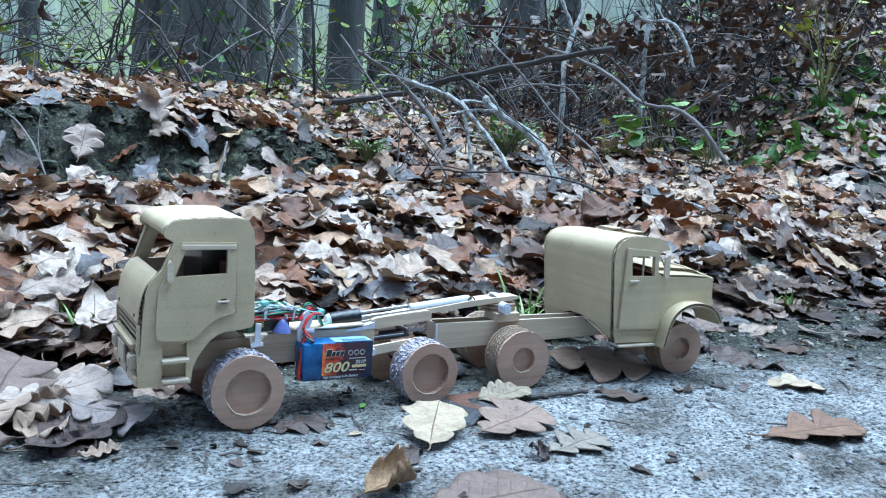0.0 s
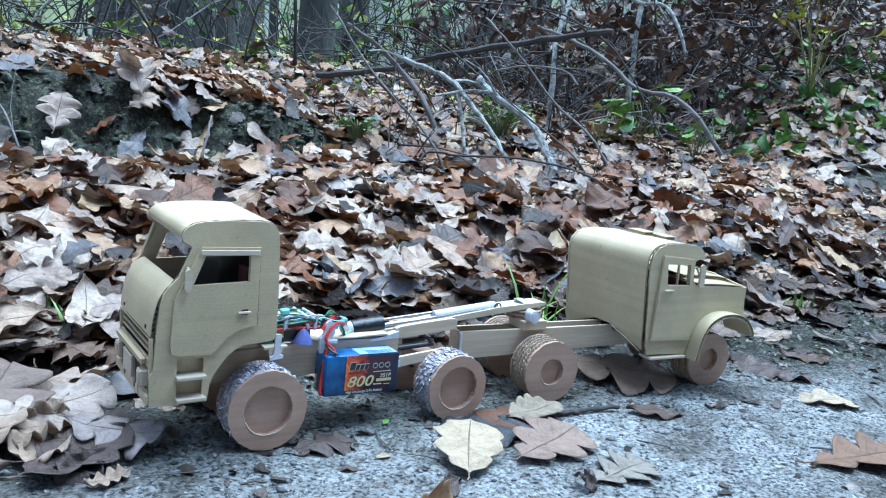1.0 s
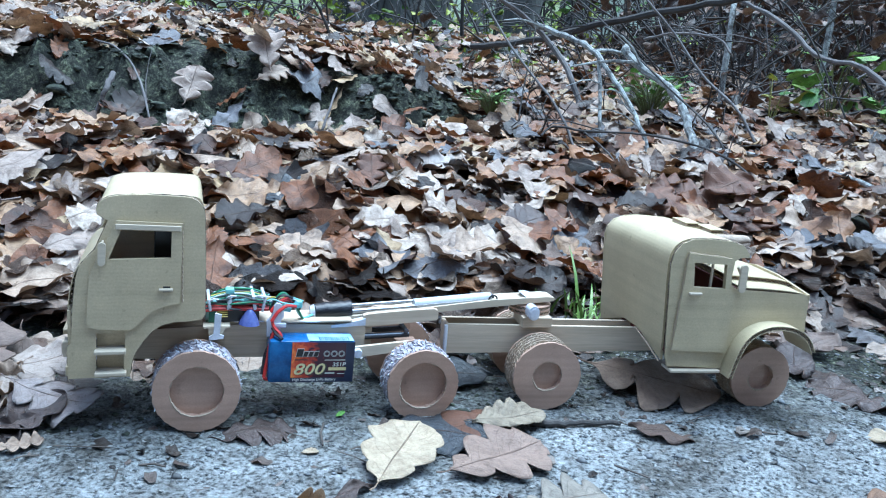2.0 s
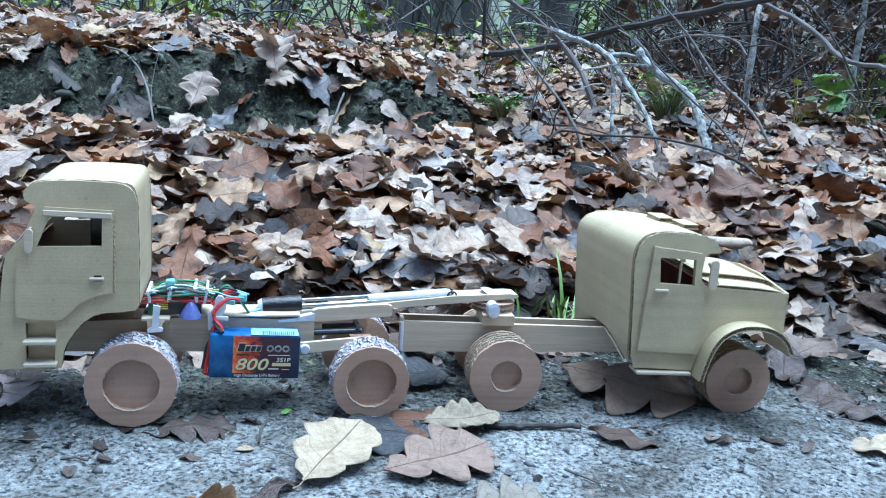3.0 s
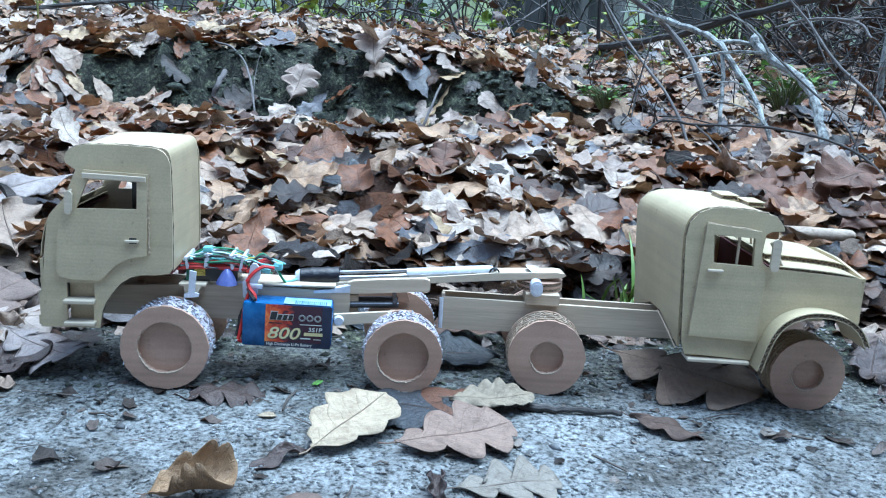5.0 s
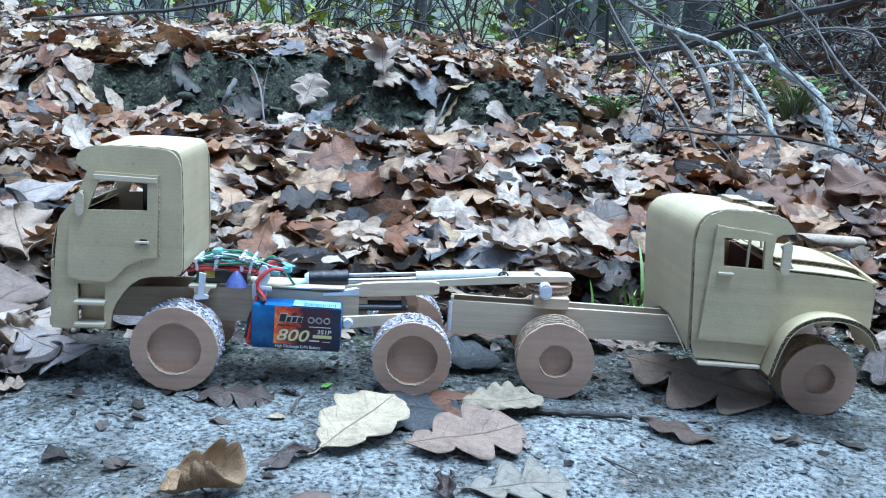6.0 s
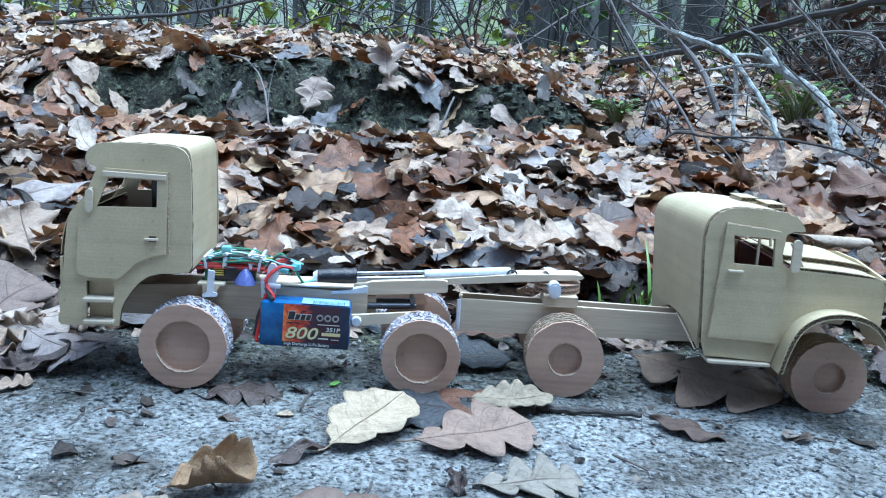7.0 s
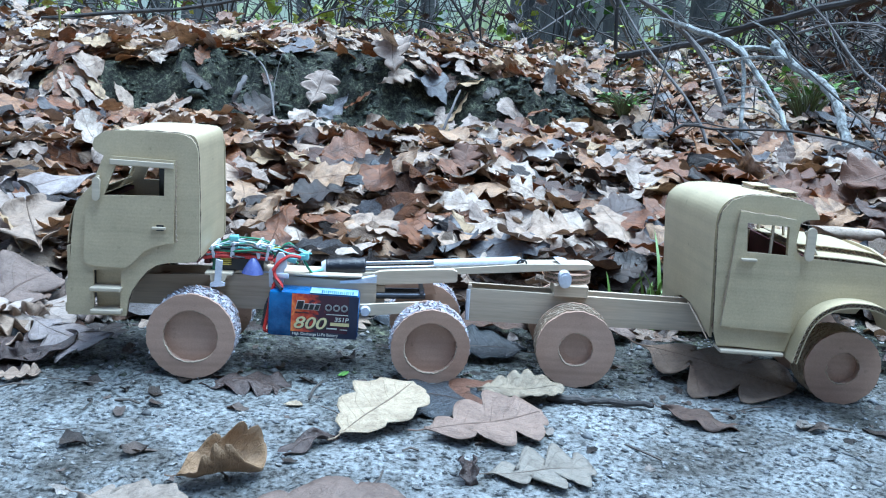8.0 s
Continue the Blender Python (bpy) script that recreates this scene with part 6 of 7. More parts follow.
brush("bramble_brush", 360, (1.15, 2.4, 1.15, 2.2), 0.55, 61, "dense dark tangle of bare bramble stems", 0.0030, BARK, 0.5)
brush("bramble_brush", 120, (1.15, 2.4, 1.1, 2.0), 0.45, 62, "grey-brown bare bramble stems", 0.0026, GREY_BARK, 0.4)
brush("bramble_brush", 130, (-1.6, 0.9, 1.75, 3.2), 0.50, 63, "thin bare undergrowth along the top of the bank", 0.0030, BARK, 0.7)
brush("bramble_brush", 90, (0.55, 1.1, 0.85, 1.5), 0.26, 64, "fine bare twigs tangled over the leaves", 0.0016, BARK, 0.4)
brush("undergrowth", 260, (-5, 7, 3.2, 7.5), 1.5, 65, "bare undergrowth stems in the wood", 0.0060, GREY_BARK, 1.2)
brush("bramble_brush", 160, (2.0, 4.2, 0.9, 2.6), 0.5, 66, "bare stems beside the track", 0.0035, BARK, 0.5)


# brown leaves caught up in the brambles
def hung_leaves(name, n, box, zr, size, seed, material, label):
    r = np.random.default_rng(seed)
    forms = [leaf_grid(seed * 50 + k, 7, 5) for k in range(8)]
    vs, us, fs, k0 = [], [], [], 0
    for _ in range(n):
        v, uv, f = forms[int(r.integers(8))]
        x, y = r.uniform(box[0], box[1]), r.uniform(box[2], box[3])
        m = np.array(turn_matrix(r.uniform(0, 6.3), r.uniform(0, 1.5), r.uniform(0, 6.3)))
        vs.append((v - (0.5, 0, 0)) @ m.T * size * r.uniform(0.6, 1.4) + (x, y, float(height(x, y)) + r.uniform(*zr)))
        us.append(uv)
        fs.append(f + k0)
        k0 += len(v)
    return tagged(new(name, raw_mesh(name, np.concatenate(vs), np.concatenate(us), np.concatenate(fs), material)), label, "leaves", kind="stuff")


DARK_LEAF = leaf_material("withered_leaf", "island", [(0.0, (0.03, 0.017, 0.012)), (0.5, (0.09, 0.05, 0.034)), (1.0, (0.20, 0.13, 0.09))])
GREEN_LEAF = leaf_material("green_leaf", "island", [(0.0, (0.045, 0.13, 0.02)), (0.5, (0.10, 0.24, 0.04)), (1.0, (0.20, 0.36, 0.07))], 0.4)
LIME_LEAF = leaf_material("yellow_green_leaf", "island", [(0.0, (0.16, 0.26, 0.03)), (0.5, (0.32, 0.42, 0.05)), (1.0, (0.48, 0.50, 0.10))], 0.45)
hung_leaves("hanging_leaves", 800, (1.2, 2.5, 1.15, 2.2), (0.0, 0.34), 0.055, 71, DARK_LEAF, "withered dark brown leaves caught in the brambles")
hung_leaves("hanging_leaves", 900, (1.5, 3.4, 0.9, 2.3), (0.0, 0.40), 0.06, 76, DARK_LEAF, "withered brown leaves in the tangled brush")
brush("bramble_brush", 260, (1.6, 3.4, 0.9, 2.4), 0.6, 67, "dense bare bramble stems on the rising bank", 0.0030, BARK, 0.6)
hung_leaves("hanging_leaves", 40, (-1.2, 0.9, 1.7, 2.6), (0.0, 0.22), 0.06, 72, DARK_LEAF, "withered brown leaves on the undergrowth")
hung_leaves("ivy", 160, (1.6, 2.6, 0.75, 1.25), (0.01, 0.08), 0.05, 73, GREEN_LEAF, "low dark green creeping plants on the bank")
hung_leaves("woodland_herbs", 1600, (-4, 6, 3.0, 7.5), (0.0, 0.22), 0.07, 74, LIME_LEAF, "green herbs on the woodland floor")
hung_leaves("woodland_herbs", 160, (0.60, 1.25, 1.4, 2.2), (0.0, 0.04), 0.022, 75, LIME_LEAF, "green herbs under the fallen branch")


def leafy_plant(name, place, n, size, spread_, up, material, seed, label, category="plant"):
    """Short stems, each with broad leaves."""
    q = random.Random(seed)
    r0 = thing(name, pose(*place), label, category)
    stems = Shape()
    forms = [leaf_grid(seed * 31 + k, 9, 5, 0.45) for k in range(4)]
    vs, us, fs, k0 = [], [], [], 0
    for _ in range(n):
        a = q.uniform(0, 6.28)
        e = Vector((math.cos(a) * spread_ * q.uniform(0.1, 1), math.sin(a) * spread_ * q.uniform(0.1, 0.7), up * q.uniform(0.35, 1)))
        stems.tube([(0, 0, -0.02), tuple(e * 0.5 + Vector((0, 0, up * 0.15))), tuple(e)], [0.0014, 0.0012, 0.0008], 5)
        v, uv, f = q.choice(forms)
        m = np.array(turn_matrix(a + q.uniform(-0.8, 0.8), q.uniform(0.1, 0.8), q.uniform(0, 6.28)))
        vs.append((v * (1, 1.25, 1)) @ m.T * size * q.uniform(0.6, 1.3) + np.array(e))
        us.append(uv)
        fs.append(f + k0)
        k0 += len(v)
    part("stem_growth", stems, material, r0)["kind"] = "stuff"
    ob = tagged(new("foliage", raw_mesh("foliage", np.concatenate(vs), np.concatenate(us), np.concatenate(fs), material)), kind="stuff")
    ob.parent = r0
    return r0


def on_ground(x, y, dz=0.0):
    return (x, y, float(height(x, y)) + dz)


leafy_plant("green_seedling", on_ground(1.38, 1.02, 0.02), 16, 0.05, 0.13, 0.15, GREEN_LEAF, 3, "bright green broad-leaved seedling in the leaf litter")
leafy_plant("green_seedling", on_ground(1.50, 0.94, 0.02), 14, 0.045, 0.12, 0.12, GREEN_LEAF, 4, "bright green broad-leaved seedling in the leaf litter")
leafy_plant("green_seedling", on_ground(1.22, 1.02, 0.02), 6, 0.05, 0.06, 0.10, LIME_LEAF, 5, "small yellow-green seedling in the leaf litter")
leafy_plant("moss_tuft", on_ground(0.555, 0.985, 0.028), 70, 0.009, 0.055, 0.03, GREEN_LEAF, 6, "small tuft of green moss on the bank", "moss")
leafy_plant("green_seedling", on_ground(-0.60, 1.42, 0.05), 3, 0.05, 0.03, 0.06, LIME_LEAF, 7, "single bright green leaf on the bank's crest")
leafy_plant("fern", on_ground(0.885, 0.96, 0.03), 80, 0.016, 0.09, 0.08, GREEN_LEAF, 8, "yellow-green fern behind the birch sticks")
leafy_plant("green_seedling", on_ground(1.95, 0.95, 0.1), 20, 0.05, 0.25, 0.30, LIME_LEAF, 9, "yellow-green leafy shoots beside the track")

GRASS = surface("grass_blade", [(0.3, (0.10, 0.19, 0.03)), (0.7, (0.24, 0.36, 0.08))], 0.45, 30, 300, 0.2)
def grass_tuft(x, y, n, h, seed, label):
    q = random.Random(seed)
    sh = Shape()
    for _ in range(n):
        a, lean = q.uniform(0, 6.28), q.uniform(0.1, 0.9)
        b = Vector((q.gauss(0, 0.012), q.gauss(0, 0.010), 0))
        d = Vector((math.cos(a), math.sin(a), 0))
        hh = h * q.uniform(0.4, 1.1)
        pts = [b + d * lean * hh * t * t + Vector((0, 0, hh * (t - 0.25 * lean * t * t))) for t in (0, 0.3, 0.6, 0.85, 1)]
        w = Vector((-d.y, d.x, 0)) * 0.0017
        v = []
        for t, p in zip((1, 1.1, 0.9, 0.55, 0.05), pts):
            v += [p - w * t, p + Vector((0, 0, -0.0004)), p + w * t]
        f = []
        for i in range(4):
            f += [(3 * i, 3 * i + 1, 3 * i + 4, 3 * i + 3), (3 * i + 1, 3 * i + 2, 3 * i + 5, 3 * i + 4)]
        sh.put(v, f)
    return solid("grass_tuft", sh, GRASS, label, "grass", smooth=True, m=pose(*on_ground(x, y, -0.002)))


grass_tuft(0.356, 0.150, 20, 0.056, 1, "small tuft of fresh green grass behind the lorry")
grass_tuft(0.372, 0.190, 14, 0.048, 2, "small tuft of fresh green grass among dead leaves")
grass_tuft(0.392, 0.200, 3, 0.095, 3, "few tall green grass blades behind the lorry")
grass_tuft(-0.085, 0.27, 16, 0.045, 4, "small tuft of fresh green grass behind the cab")
grass_tuft(0.80, 0.14, 22, 0.036, 5, "fresh green grass tuft at the track's edge")

# ---- the wood behind ----
# bark lightened to put the haze of distance into its colour
TRUNK = surface("hazed_tree_bark", [(0.3, (0.07, 0.07, 0.068)), (0.7, (0.17, 0.168, 0.155))], 0.85, 5, 40, 0.8, 0.02, (1, 1, 0.2))


def tree(x, y, r, h, seed, lean=0.04):
    q = random.Random(seed)
    t = thing("tree", pose(*on_ground(x, y, -0.05)), "bare grey-brown woodland tree trunk standing in leaf litter", "tree", "trees of the wood")
    top = Vector((q.gauss(0, lean) * h, q.gauss(0, lean) * h, h))
    line = [Vector((0, 0, 0)), Vector((0, 0, 0.15))] + [top * k + Vector((q.gauss(0, 0.04), q.gauss(0, 0.04), 0)) for k in (0.2, 0.4, 0.6, 0.8, 1)]
    sh = Shape().tube(line, [r * 1.5, r * 1.12, r, r * 0.85, r * 0.7, r * 0.5, r * 0.2], 10)
    part("trunk", sh, TRUNK, t, "", True)
    limbs = Shape()
    tips = []
    for _ in range(14):
        k = q.uniform(0.08, 0.95)
        p = top * k
        a = q.uniform(0, 6.28)
        ln = h * q.uniform(0.10, 0.24)
        d = Vector((math.cos(a), math.sin(a), q.uniform(0.1, 0.9))).normalized()
        pts = [p]
        for _ in range(4):
            d = (d + Vector((q.gauss(0, 0.2), q.gauss(0, 0.2), q.gauss(0.05, 0.15)))).normalized()
            pts.append(pts[-1] + d * ln / 4)
        rr = r * 0.22 * (1.1 - k)
        limbs.tube(pts, [rr, rr * 0.8, rr * 0.6, rr * 0.4, rr * 0.2], 5, False)
        for _ in range(4):
            b = pts[q.randrange(1, 5)]
            e = (d + Vector((q.gauss(0, 0.7), q.gauss(0, 0.7), q.gauss(0, 0.5)))).normalized() * ln * 0.35
            limbs.tube([b, b + e * 0.5, b + e], [rr * 0.35, rr * 0.25, rr * 0.1], 4, False)
            tips.append(b + e)
    part("limb_growth", limbs, TRUNK, t)["kind"] = "stuff"
    forms = [leaf_grid(900 + k, 5, 3) for k in range(4)]
    vs, us, fs, k0 = [], [], [], 0
    for c in tips:
        for _ in range(3):
            v, uv, f = q.choice(forms)
            m = np.array(turn_matrix(q.uniform(0, 6.28), q.uniform(0, 1.3), q.uniform(0, 6.28)))
            vs.append(v @ m.T * q.uniform(0.06, 0.12) + np.array(c) + np.array([q.gauss(0, 0.12), q.gauss(0, 0.12), q.gauss(0, 0.12)]))
            us.append(uv)
            fs.append(f + k0)
            k0 += len(v)
    ob = new("crown", raw_mesh("crown", np.concatenate(vs), np.concatenate(us), np.concatenate(fs), LIME_LEAF if seed % 3 == 0 else DARK_LEAF))
    ob.parent = t
    ob["kind"] = "stuff"
    return t


q = random.Random(77)
for k in range(46):
    a = radians(q.uniform(-62, 34))
    d = 5.0 + 21 * q.random() ** 0.8
    tree(0.2 - d * math.sin(a), -0.5 + d * math.cos(a), q.uniform(0.06, 0.20) * (1 + d / 40), q.uniform(7, 12), 300 + k)
tree(4.2, 2.3, 0.16, 9, 401)
tree(1.35, 5.2, 0.20, 9, 402)
tree(2.25, 5.07, 0.12, 9, 403, 0.01)


def shrub(x, y, h, seed, material, label):
    q = random.Random(seed)
    t = thing("shrub", pose(*on_ground(x, y, -0.03)), label, "shrub", "shrubs of the wood")
    stems = Shape()
    tips = []
    for _ in range(7):
        d = Vector((q.gauss(0, 0.35), q.gauss(0, 0.35), 1)).normalized()
        pts = [Vector((q.gauss(0, 0.03), q.gauss(0, 0.03), 0))]
        for _ in range(6):
            d = (d + Vector((q.gauss(0, 0.2), q.gauss(0, 0.2), q.gauss(0, 0.08)))).normalized()
            pts.append(pts[-1] + d * h / 6)
            tips.append(pts[-1])
        r = q.uniform(0.004, 0.008)
        stems.tube(pts, [r * (1 - 0.12 * i) for i in range(7)], 5, False)
        for _ in range(5):
            b = pts[q.randrange(2, 7)]
            e = Vector((q.gauss(0, 0.6), q.gauss(0, 0.6), q.gauss(0.2, 0.4))).normalized() * h * 0.22
            stems.tube([b, b + e * 0.5 + Vector((0, 0, 0.01)), b + e], [r * 0.4, r * 0.3, r * 0.15], 4, False)
            tips += [b + e, b + e * 0.6]
    part("stem_growth", stems, BARK, t)["kind"] = "stuff"
    forms = [leaf_grid(950 + k, 5, 3, 0.4) for k in range(4)]
    vs, us, fs, k0 = [], [], [], 0
    for c in tips:
        if q.random() < 0.45:
            continue
        v, uv, f = q.choice(forms)
        m = np.array(turn_matrix(q.uniform(0, 6.28), q.uniform(0, 1.2), q.uniform(0, 6.28)))
        vs.append((v * (1, 1.4, 1)) @ m.T * q.uniform(0.04, 0.075) + np.array(c))
        us.append(uv)
        fs.append(f + k0)
        k0 += len(v)
    ob = tagged(new("foliage", raw_mesh("foliage", np.concatenate(vs), np.concatenate(us), np.concatenate(fs), material)), kind="stuff")
    ob.parent = t
    return t


for k in range(26):
    a = radians(q.uniform(-50, 32))
    d = q.uniform(3.4, 7.5)
    shrub(0.2 - d * math.sin(a), -0.5 + d * math.cos(a), q.uniform(0.7, 1.5), 500 + k, LIME_LEAF if k % 2 else GREEN_LEAF, "thin bare-stemmed shrub with a few yellow-green leaves" if k % 2 else "thin shrub with a few green leaves")

# far wood all round, its haze painted as pale colour
FAR, nt, p = nodes_of("haze_tinted_far_wood")
tc = nt.nodes.new("ShaderNodeTexCoord")
mp = nt.nodes.new("ShaderNodeMapping")
mp.inputs["Scale"].default_value = (1.2, 1.2, 0.12)
nt.links.new(tc.outputs["Object"], mp.inputs[0])
n1 = add(nt, "ShaderNodeTexNoise", Scale=1.0, Detail=7.0, Roughness=0.75)
n2 = add(nt, "ShaderNodeTexNoise", Scale=0.35, Detail=4.0)
nt.links.new(mp.outputs[0], n1.inputs["Vector"])
nt.links.new(tc.outputs["Object"], n2.inputs["Vector"])
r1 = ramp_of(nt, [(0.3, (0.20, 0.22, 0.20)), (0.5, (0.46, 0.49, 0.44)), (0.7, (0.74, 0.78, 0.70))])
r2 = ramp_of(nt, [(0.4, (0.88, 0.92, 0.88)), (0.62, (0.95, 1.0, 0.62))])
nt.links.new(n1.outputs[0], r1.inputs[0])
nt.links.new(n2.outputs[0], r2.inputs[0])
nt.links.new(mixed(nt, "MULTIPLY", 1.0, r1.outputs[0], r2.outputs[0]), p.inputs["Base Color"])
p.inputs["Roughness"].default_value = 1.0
# faint glow without a lamp, brightening the dim wall
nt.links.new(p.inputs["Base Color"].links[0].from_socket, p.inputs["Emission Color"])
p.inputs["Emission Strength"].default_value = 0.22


def woodland_wall(material, label, radius, top, seg=96):
    """A standing ring of woodland, its foot and top given by the bearing."""
    vv, ff = [], []
    for k in range(seg):
        g = 2 * math.pi * k / seg
        rr, h = radius(g), top(g) + 0.8 * math.sin(7 * g) + 0.6 * math.sin(17 * g + 1)
        for out, zz in ((rr, -1.0), (rr, 0.4 * h), (rr + 0.5, h)):
            vv.append((out * math.cos(g), out * math.sin(g), zz))
    for k in range(seg):
        if radius(2 * math.pi * (k + 0.5) / seg) < 60:
            j = (k + 1) % seg
            for i in range(2):
                ff.append((3 * k + i, 3 * j + i, 3 * j + i + 1, 3 * k + i + 1))
    me = bpy.data.meshes.new("backdrop")
    me.from_pydata(vv, [], ff)
    me.materials.append(material)
    return tagged(new("backdrop", me), label, "woodland", kind="structure")


# far off beyond the bank, cut low both ways along the track for side light
woodland_wall(FAR, "grey-green far woodland with haze painted in", lambda g: 30.0, lambda g: 14.0 * (1 - 0.85 * math.exp(-((abs(math.cos(g)) - 1.0) / 0.10) ** 2)))
# unseen wall added behind the camera to block light and bounce it warm
NEAR_BLOCKER = surface("near_light_blocker", [(0.3, (0.06, 0.045, 0.03)), (0.5, (0.17, 0.13, 0.085)), (0.7, (0.34, 0.27, 0.18))], 0.9, 0.8, 9.0, 0.6, 0.05)
woodland_wall(NEAR_BLOCKER, "unseen brown wall added across the track to block light", lambda g: 8.0 / max(0.01, -math.sin(g)), lambda g: 6.5)


# ---- single fallen leaves on the track ----
def fallen_leaf(x, y, size, yaw, stops, seed, label, lift=0.004, tilt=0.08, td=0.0, curl=0.5, form=None, flip=False, roll=0.0):
    v, uv, f = leaf_grid(seed, 49, 11, curl, form)
    if roll:
        th = v[:, 1] * roll
        v = np.stack([v[:, 0] + 0.15 * th * v[:, 0], np.sin(th) / roll, v[:, 2] + (1 - np.cos(th)) / roll], -1)
    m = leaf_material("single_leaf", "object", stops, 0.26 if stops[1][1][0] < 0.12 else 0.5, 60.0, 0.45)
    me = raw_mesh("fallen_leaf", (v - (0.5, 0, 0)) * size, uv, f, m)
    ob = new("fallen_leaf", me)
    ob.matrix_basis = Matrix.Translation(on_ground(x, y, lift)) @ turn_matrix(radians(yaw), tilt, radians(td), math.pi if flip else 0.0).to_4x4()
    so = ob.modifiers.new("thickness", "SOLIDIFY")
    so.thickness = 0.0005
    mid = v.reshape(49, 11, 3)[:, 5] - (0.5, 0, 0)
    root = mid[0] * size
    part("stalk", Shape().tube([tuple(root + np.array((-0.13, 0.02, 0.01)) * size), tuple(root + np.array((-0.06, 0.0, 0.0)) * size), tuple(root), tuple(mid[6] * size)], [size * 0.008, size * 0.006, size * 0.006, size * 0.0015], 5), m, ob, "", True)
    return tagged(ob, label, "leaf", "fallen leaves on the track")


CREAM = [(0.0, (0.43, 0.345, 0.235)), (1.0, (0.47, 0.38, 0.265))]
TAN = [(0.0, (0.31, 0.23, 0.17)), (1.0, (0.37, 0.275, 0.205))]
MAUVE = [(0.0, (0.17, 0.122, 0.098)), (1.0, (0.215, 0.155, 0.125))]
DARK = [(0.0, (0.07, 0.05, 0.045)), (1.0, (0.11, 0.08, 0.07))]
OCHRE = [(0.0, (0.19, 0.105, 0.06)), (1.0, (0.24, 0.14, 0.08))]
RUSSET = [(0.0, (0.11, 0.046, 0.024)), (1.0, (0.15, 0.066, 0.034))]
SLATE = [(0.0, (0.045, 0.052, 0.062)), (1.0, (0.065, 0.073, 0.085))]
fallen_leaf(0.121, -0.066, 0.074, 58, CREAM, 1231, "pale cream fallen oak leaf lying on the track", 0.012, 0.14, 0, 0.24, (3.5, 0.26, 0.34, 0.05, 0.6))
fallen_leaf(0.182, -0.078, 0.074, 22, [(0.0, (0.225, 0.155, 0.118)), (1.0, (0.265, 0.185, 0.142))], 1202, "large dull brown oak leaf flat on the track", 0.008, 0.12, 0, 0.30, (3.5, 0.50, 0.42, 0.12, 0.85))
fallen_leaf(0.164, -0.034, 0.080, 160, SLATE, 1203, "wet blue-black leaf flat on the track", 0.004, 0.05, 0, 0.2, (3.5, 0.25, 0.38, 0.1))
fallen_leaf(0.188, -0.022, 0.070, 200, RUSSET, 1232, "wet red-brown leaf flat on the track", 0.005, 0.10, 20, 0.4, (3.0, 0.4, 0.38, 0.1))
fallen_leaf(0.047, -0.142, 0.043, 18, [(0.0, (0.26, 0.16, 0.085)), (1.0, (0.30, 0.19, 0.10))], 1204, "curled tan leaf standing up on the track", 0.006, 0.25, 20, 0.45, (4.5, 0.16, 0.50, 0.02, 0.6), False, 4.4)
fallen_leaf(0.206, -0.130, 0.058, 10, [(0.0, (0.22, 0.195, 0.16)), (1.0, (0.26, 0.23, 0.19))], 1205, "bleached torn leaf flat on the track", 0.003, 0.05, 0, 0.2, (3.5, 0.70, 0.40, 0.16))
fallen_leaf(0.168, -0.138, 0.022, 100, DARK, 1233, "small dark leaf scrap curled on the track", 0.006, 0.5, 0, 1.0)
fallen_leaf(0.098, -0.176, 0.095, 5, MAUVE, 1234, "dull brown leaf pressed flat into the track", 0.003, 0.03, 0, 0.12, (3.0, 0.3, 0.36, 0.1))
fallen_leaf(0.012, -0.170, 0.050, -8, [(0.0, (0.24, 0.195, 0.155)), (1.0, (0.28, 0.23, 0.185))], 1235, "pale grey-brown leaf flat on the track", 0.003, 0.06, 0, 0.3, (3.5, 0.4, 0.36, 0.1))
fallen_leaf(0.358, 0.024, 0.108, -42, [(0.0, (0.25, 0.175, 0.125)), (1.0, (0.29, 0.21, 0.15))], 1206, "large grey-brown oak leaf under the lorry", 0.012, 0.16, 0, 0.16, (3.0, 0.66, 0.46, 0.10, 0.5))
fallen_leaf(0.085, -0.100, 0.040, 215, DARK, 1236, "narrow dark curled leaf on the track", 0.004, 0.1, 0, 0.8, (2.0, 0.2, 0.16, 0.1))
fallen_leaf(0.320, -0.056, 0.050, -38, [(0.0, (0.10, 0.062, 0.045)), (1.0, (0.13, 0.08, 0.06))], 1207, "narrow dark brown leaf on the track", 0.005, 0.15, 0, 0.5, (2.5, 0.3, 0.20, 0.1))
fallen_leaf(-0.092, 0.036, 0.064, -30, [(0.0, (0.31, 0.265, 0.25)), (1.0, (0.35, 0.30, 0.285))], 1208, "broad pale wet oak leaf beside the front wheel", 0.016, 0.22, 0, 0.3, (3.5, 0.62, 0.42, 0.14, 0.55))
fallen_leaf(-0.125, 0.075, 0.085, 15, [(0.0, (0.36, 0.29, 0.25)), (1.0, (0.41, 0.34, 0.29))], 1237, "pale brown oak leaf on the wet leaves beside the wheel", 0.022, 0.25, 0, 0.4, (4.0, 0.55, 0.40, 0.14))
fallen_leaf(-0.175, 0.050, 0.080, 65, TAN, 1238, "tan oak leaf curled on the wet leaves", 0.018, 0.3, 0, 0.6, (4.0, 0.5, 0.38, 0.14))
fallen_leaf(-0.120, 0.020, 0.080, 40, DARK, 1209, "dark wet leaf beside the front wheel", 0.006, 0.1)
fallen_leaf(0.212, -0.022, 0.056, 10, [(0.0, (0.25, 0.205, 0.145)), (1.0, (0.29, 0.24, 0.17))], 1210, "pale torn leaf beside the towed wheel", 0.008, 0.20, 0, 0.35, (5.5, 0.30, 0.30, 0.1))
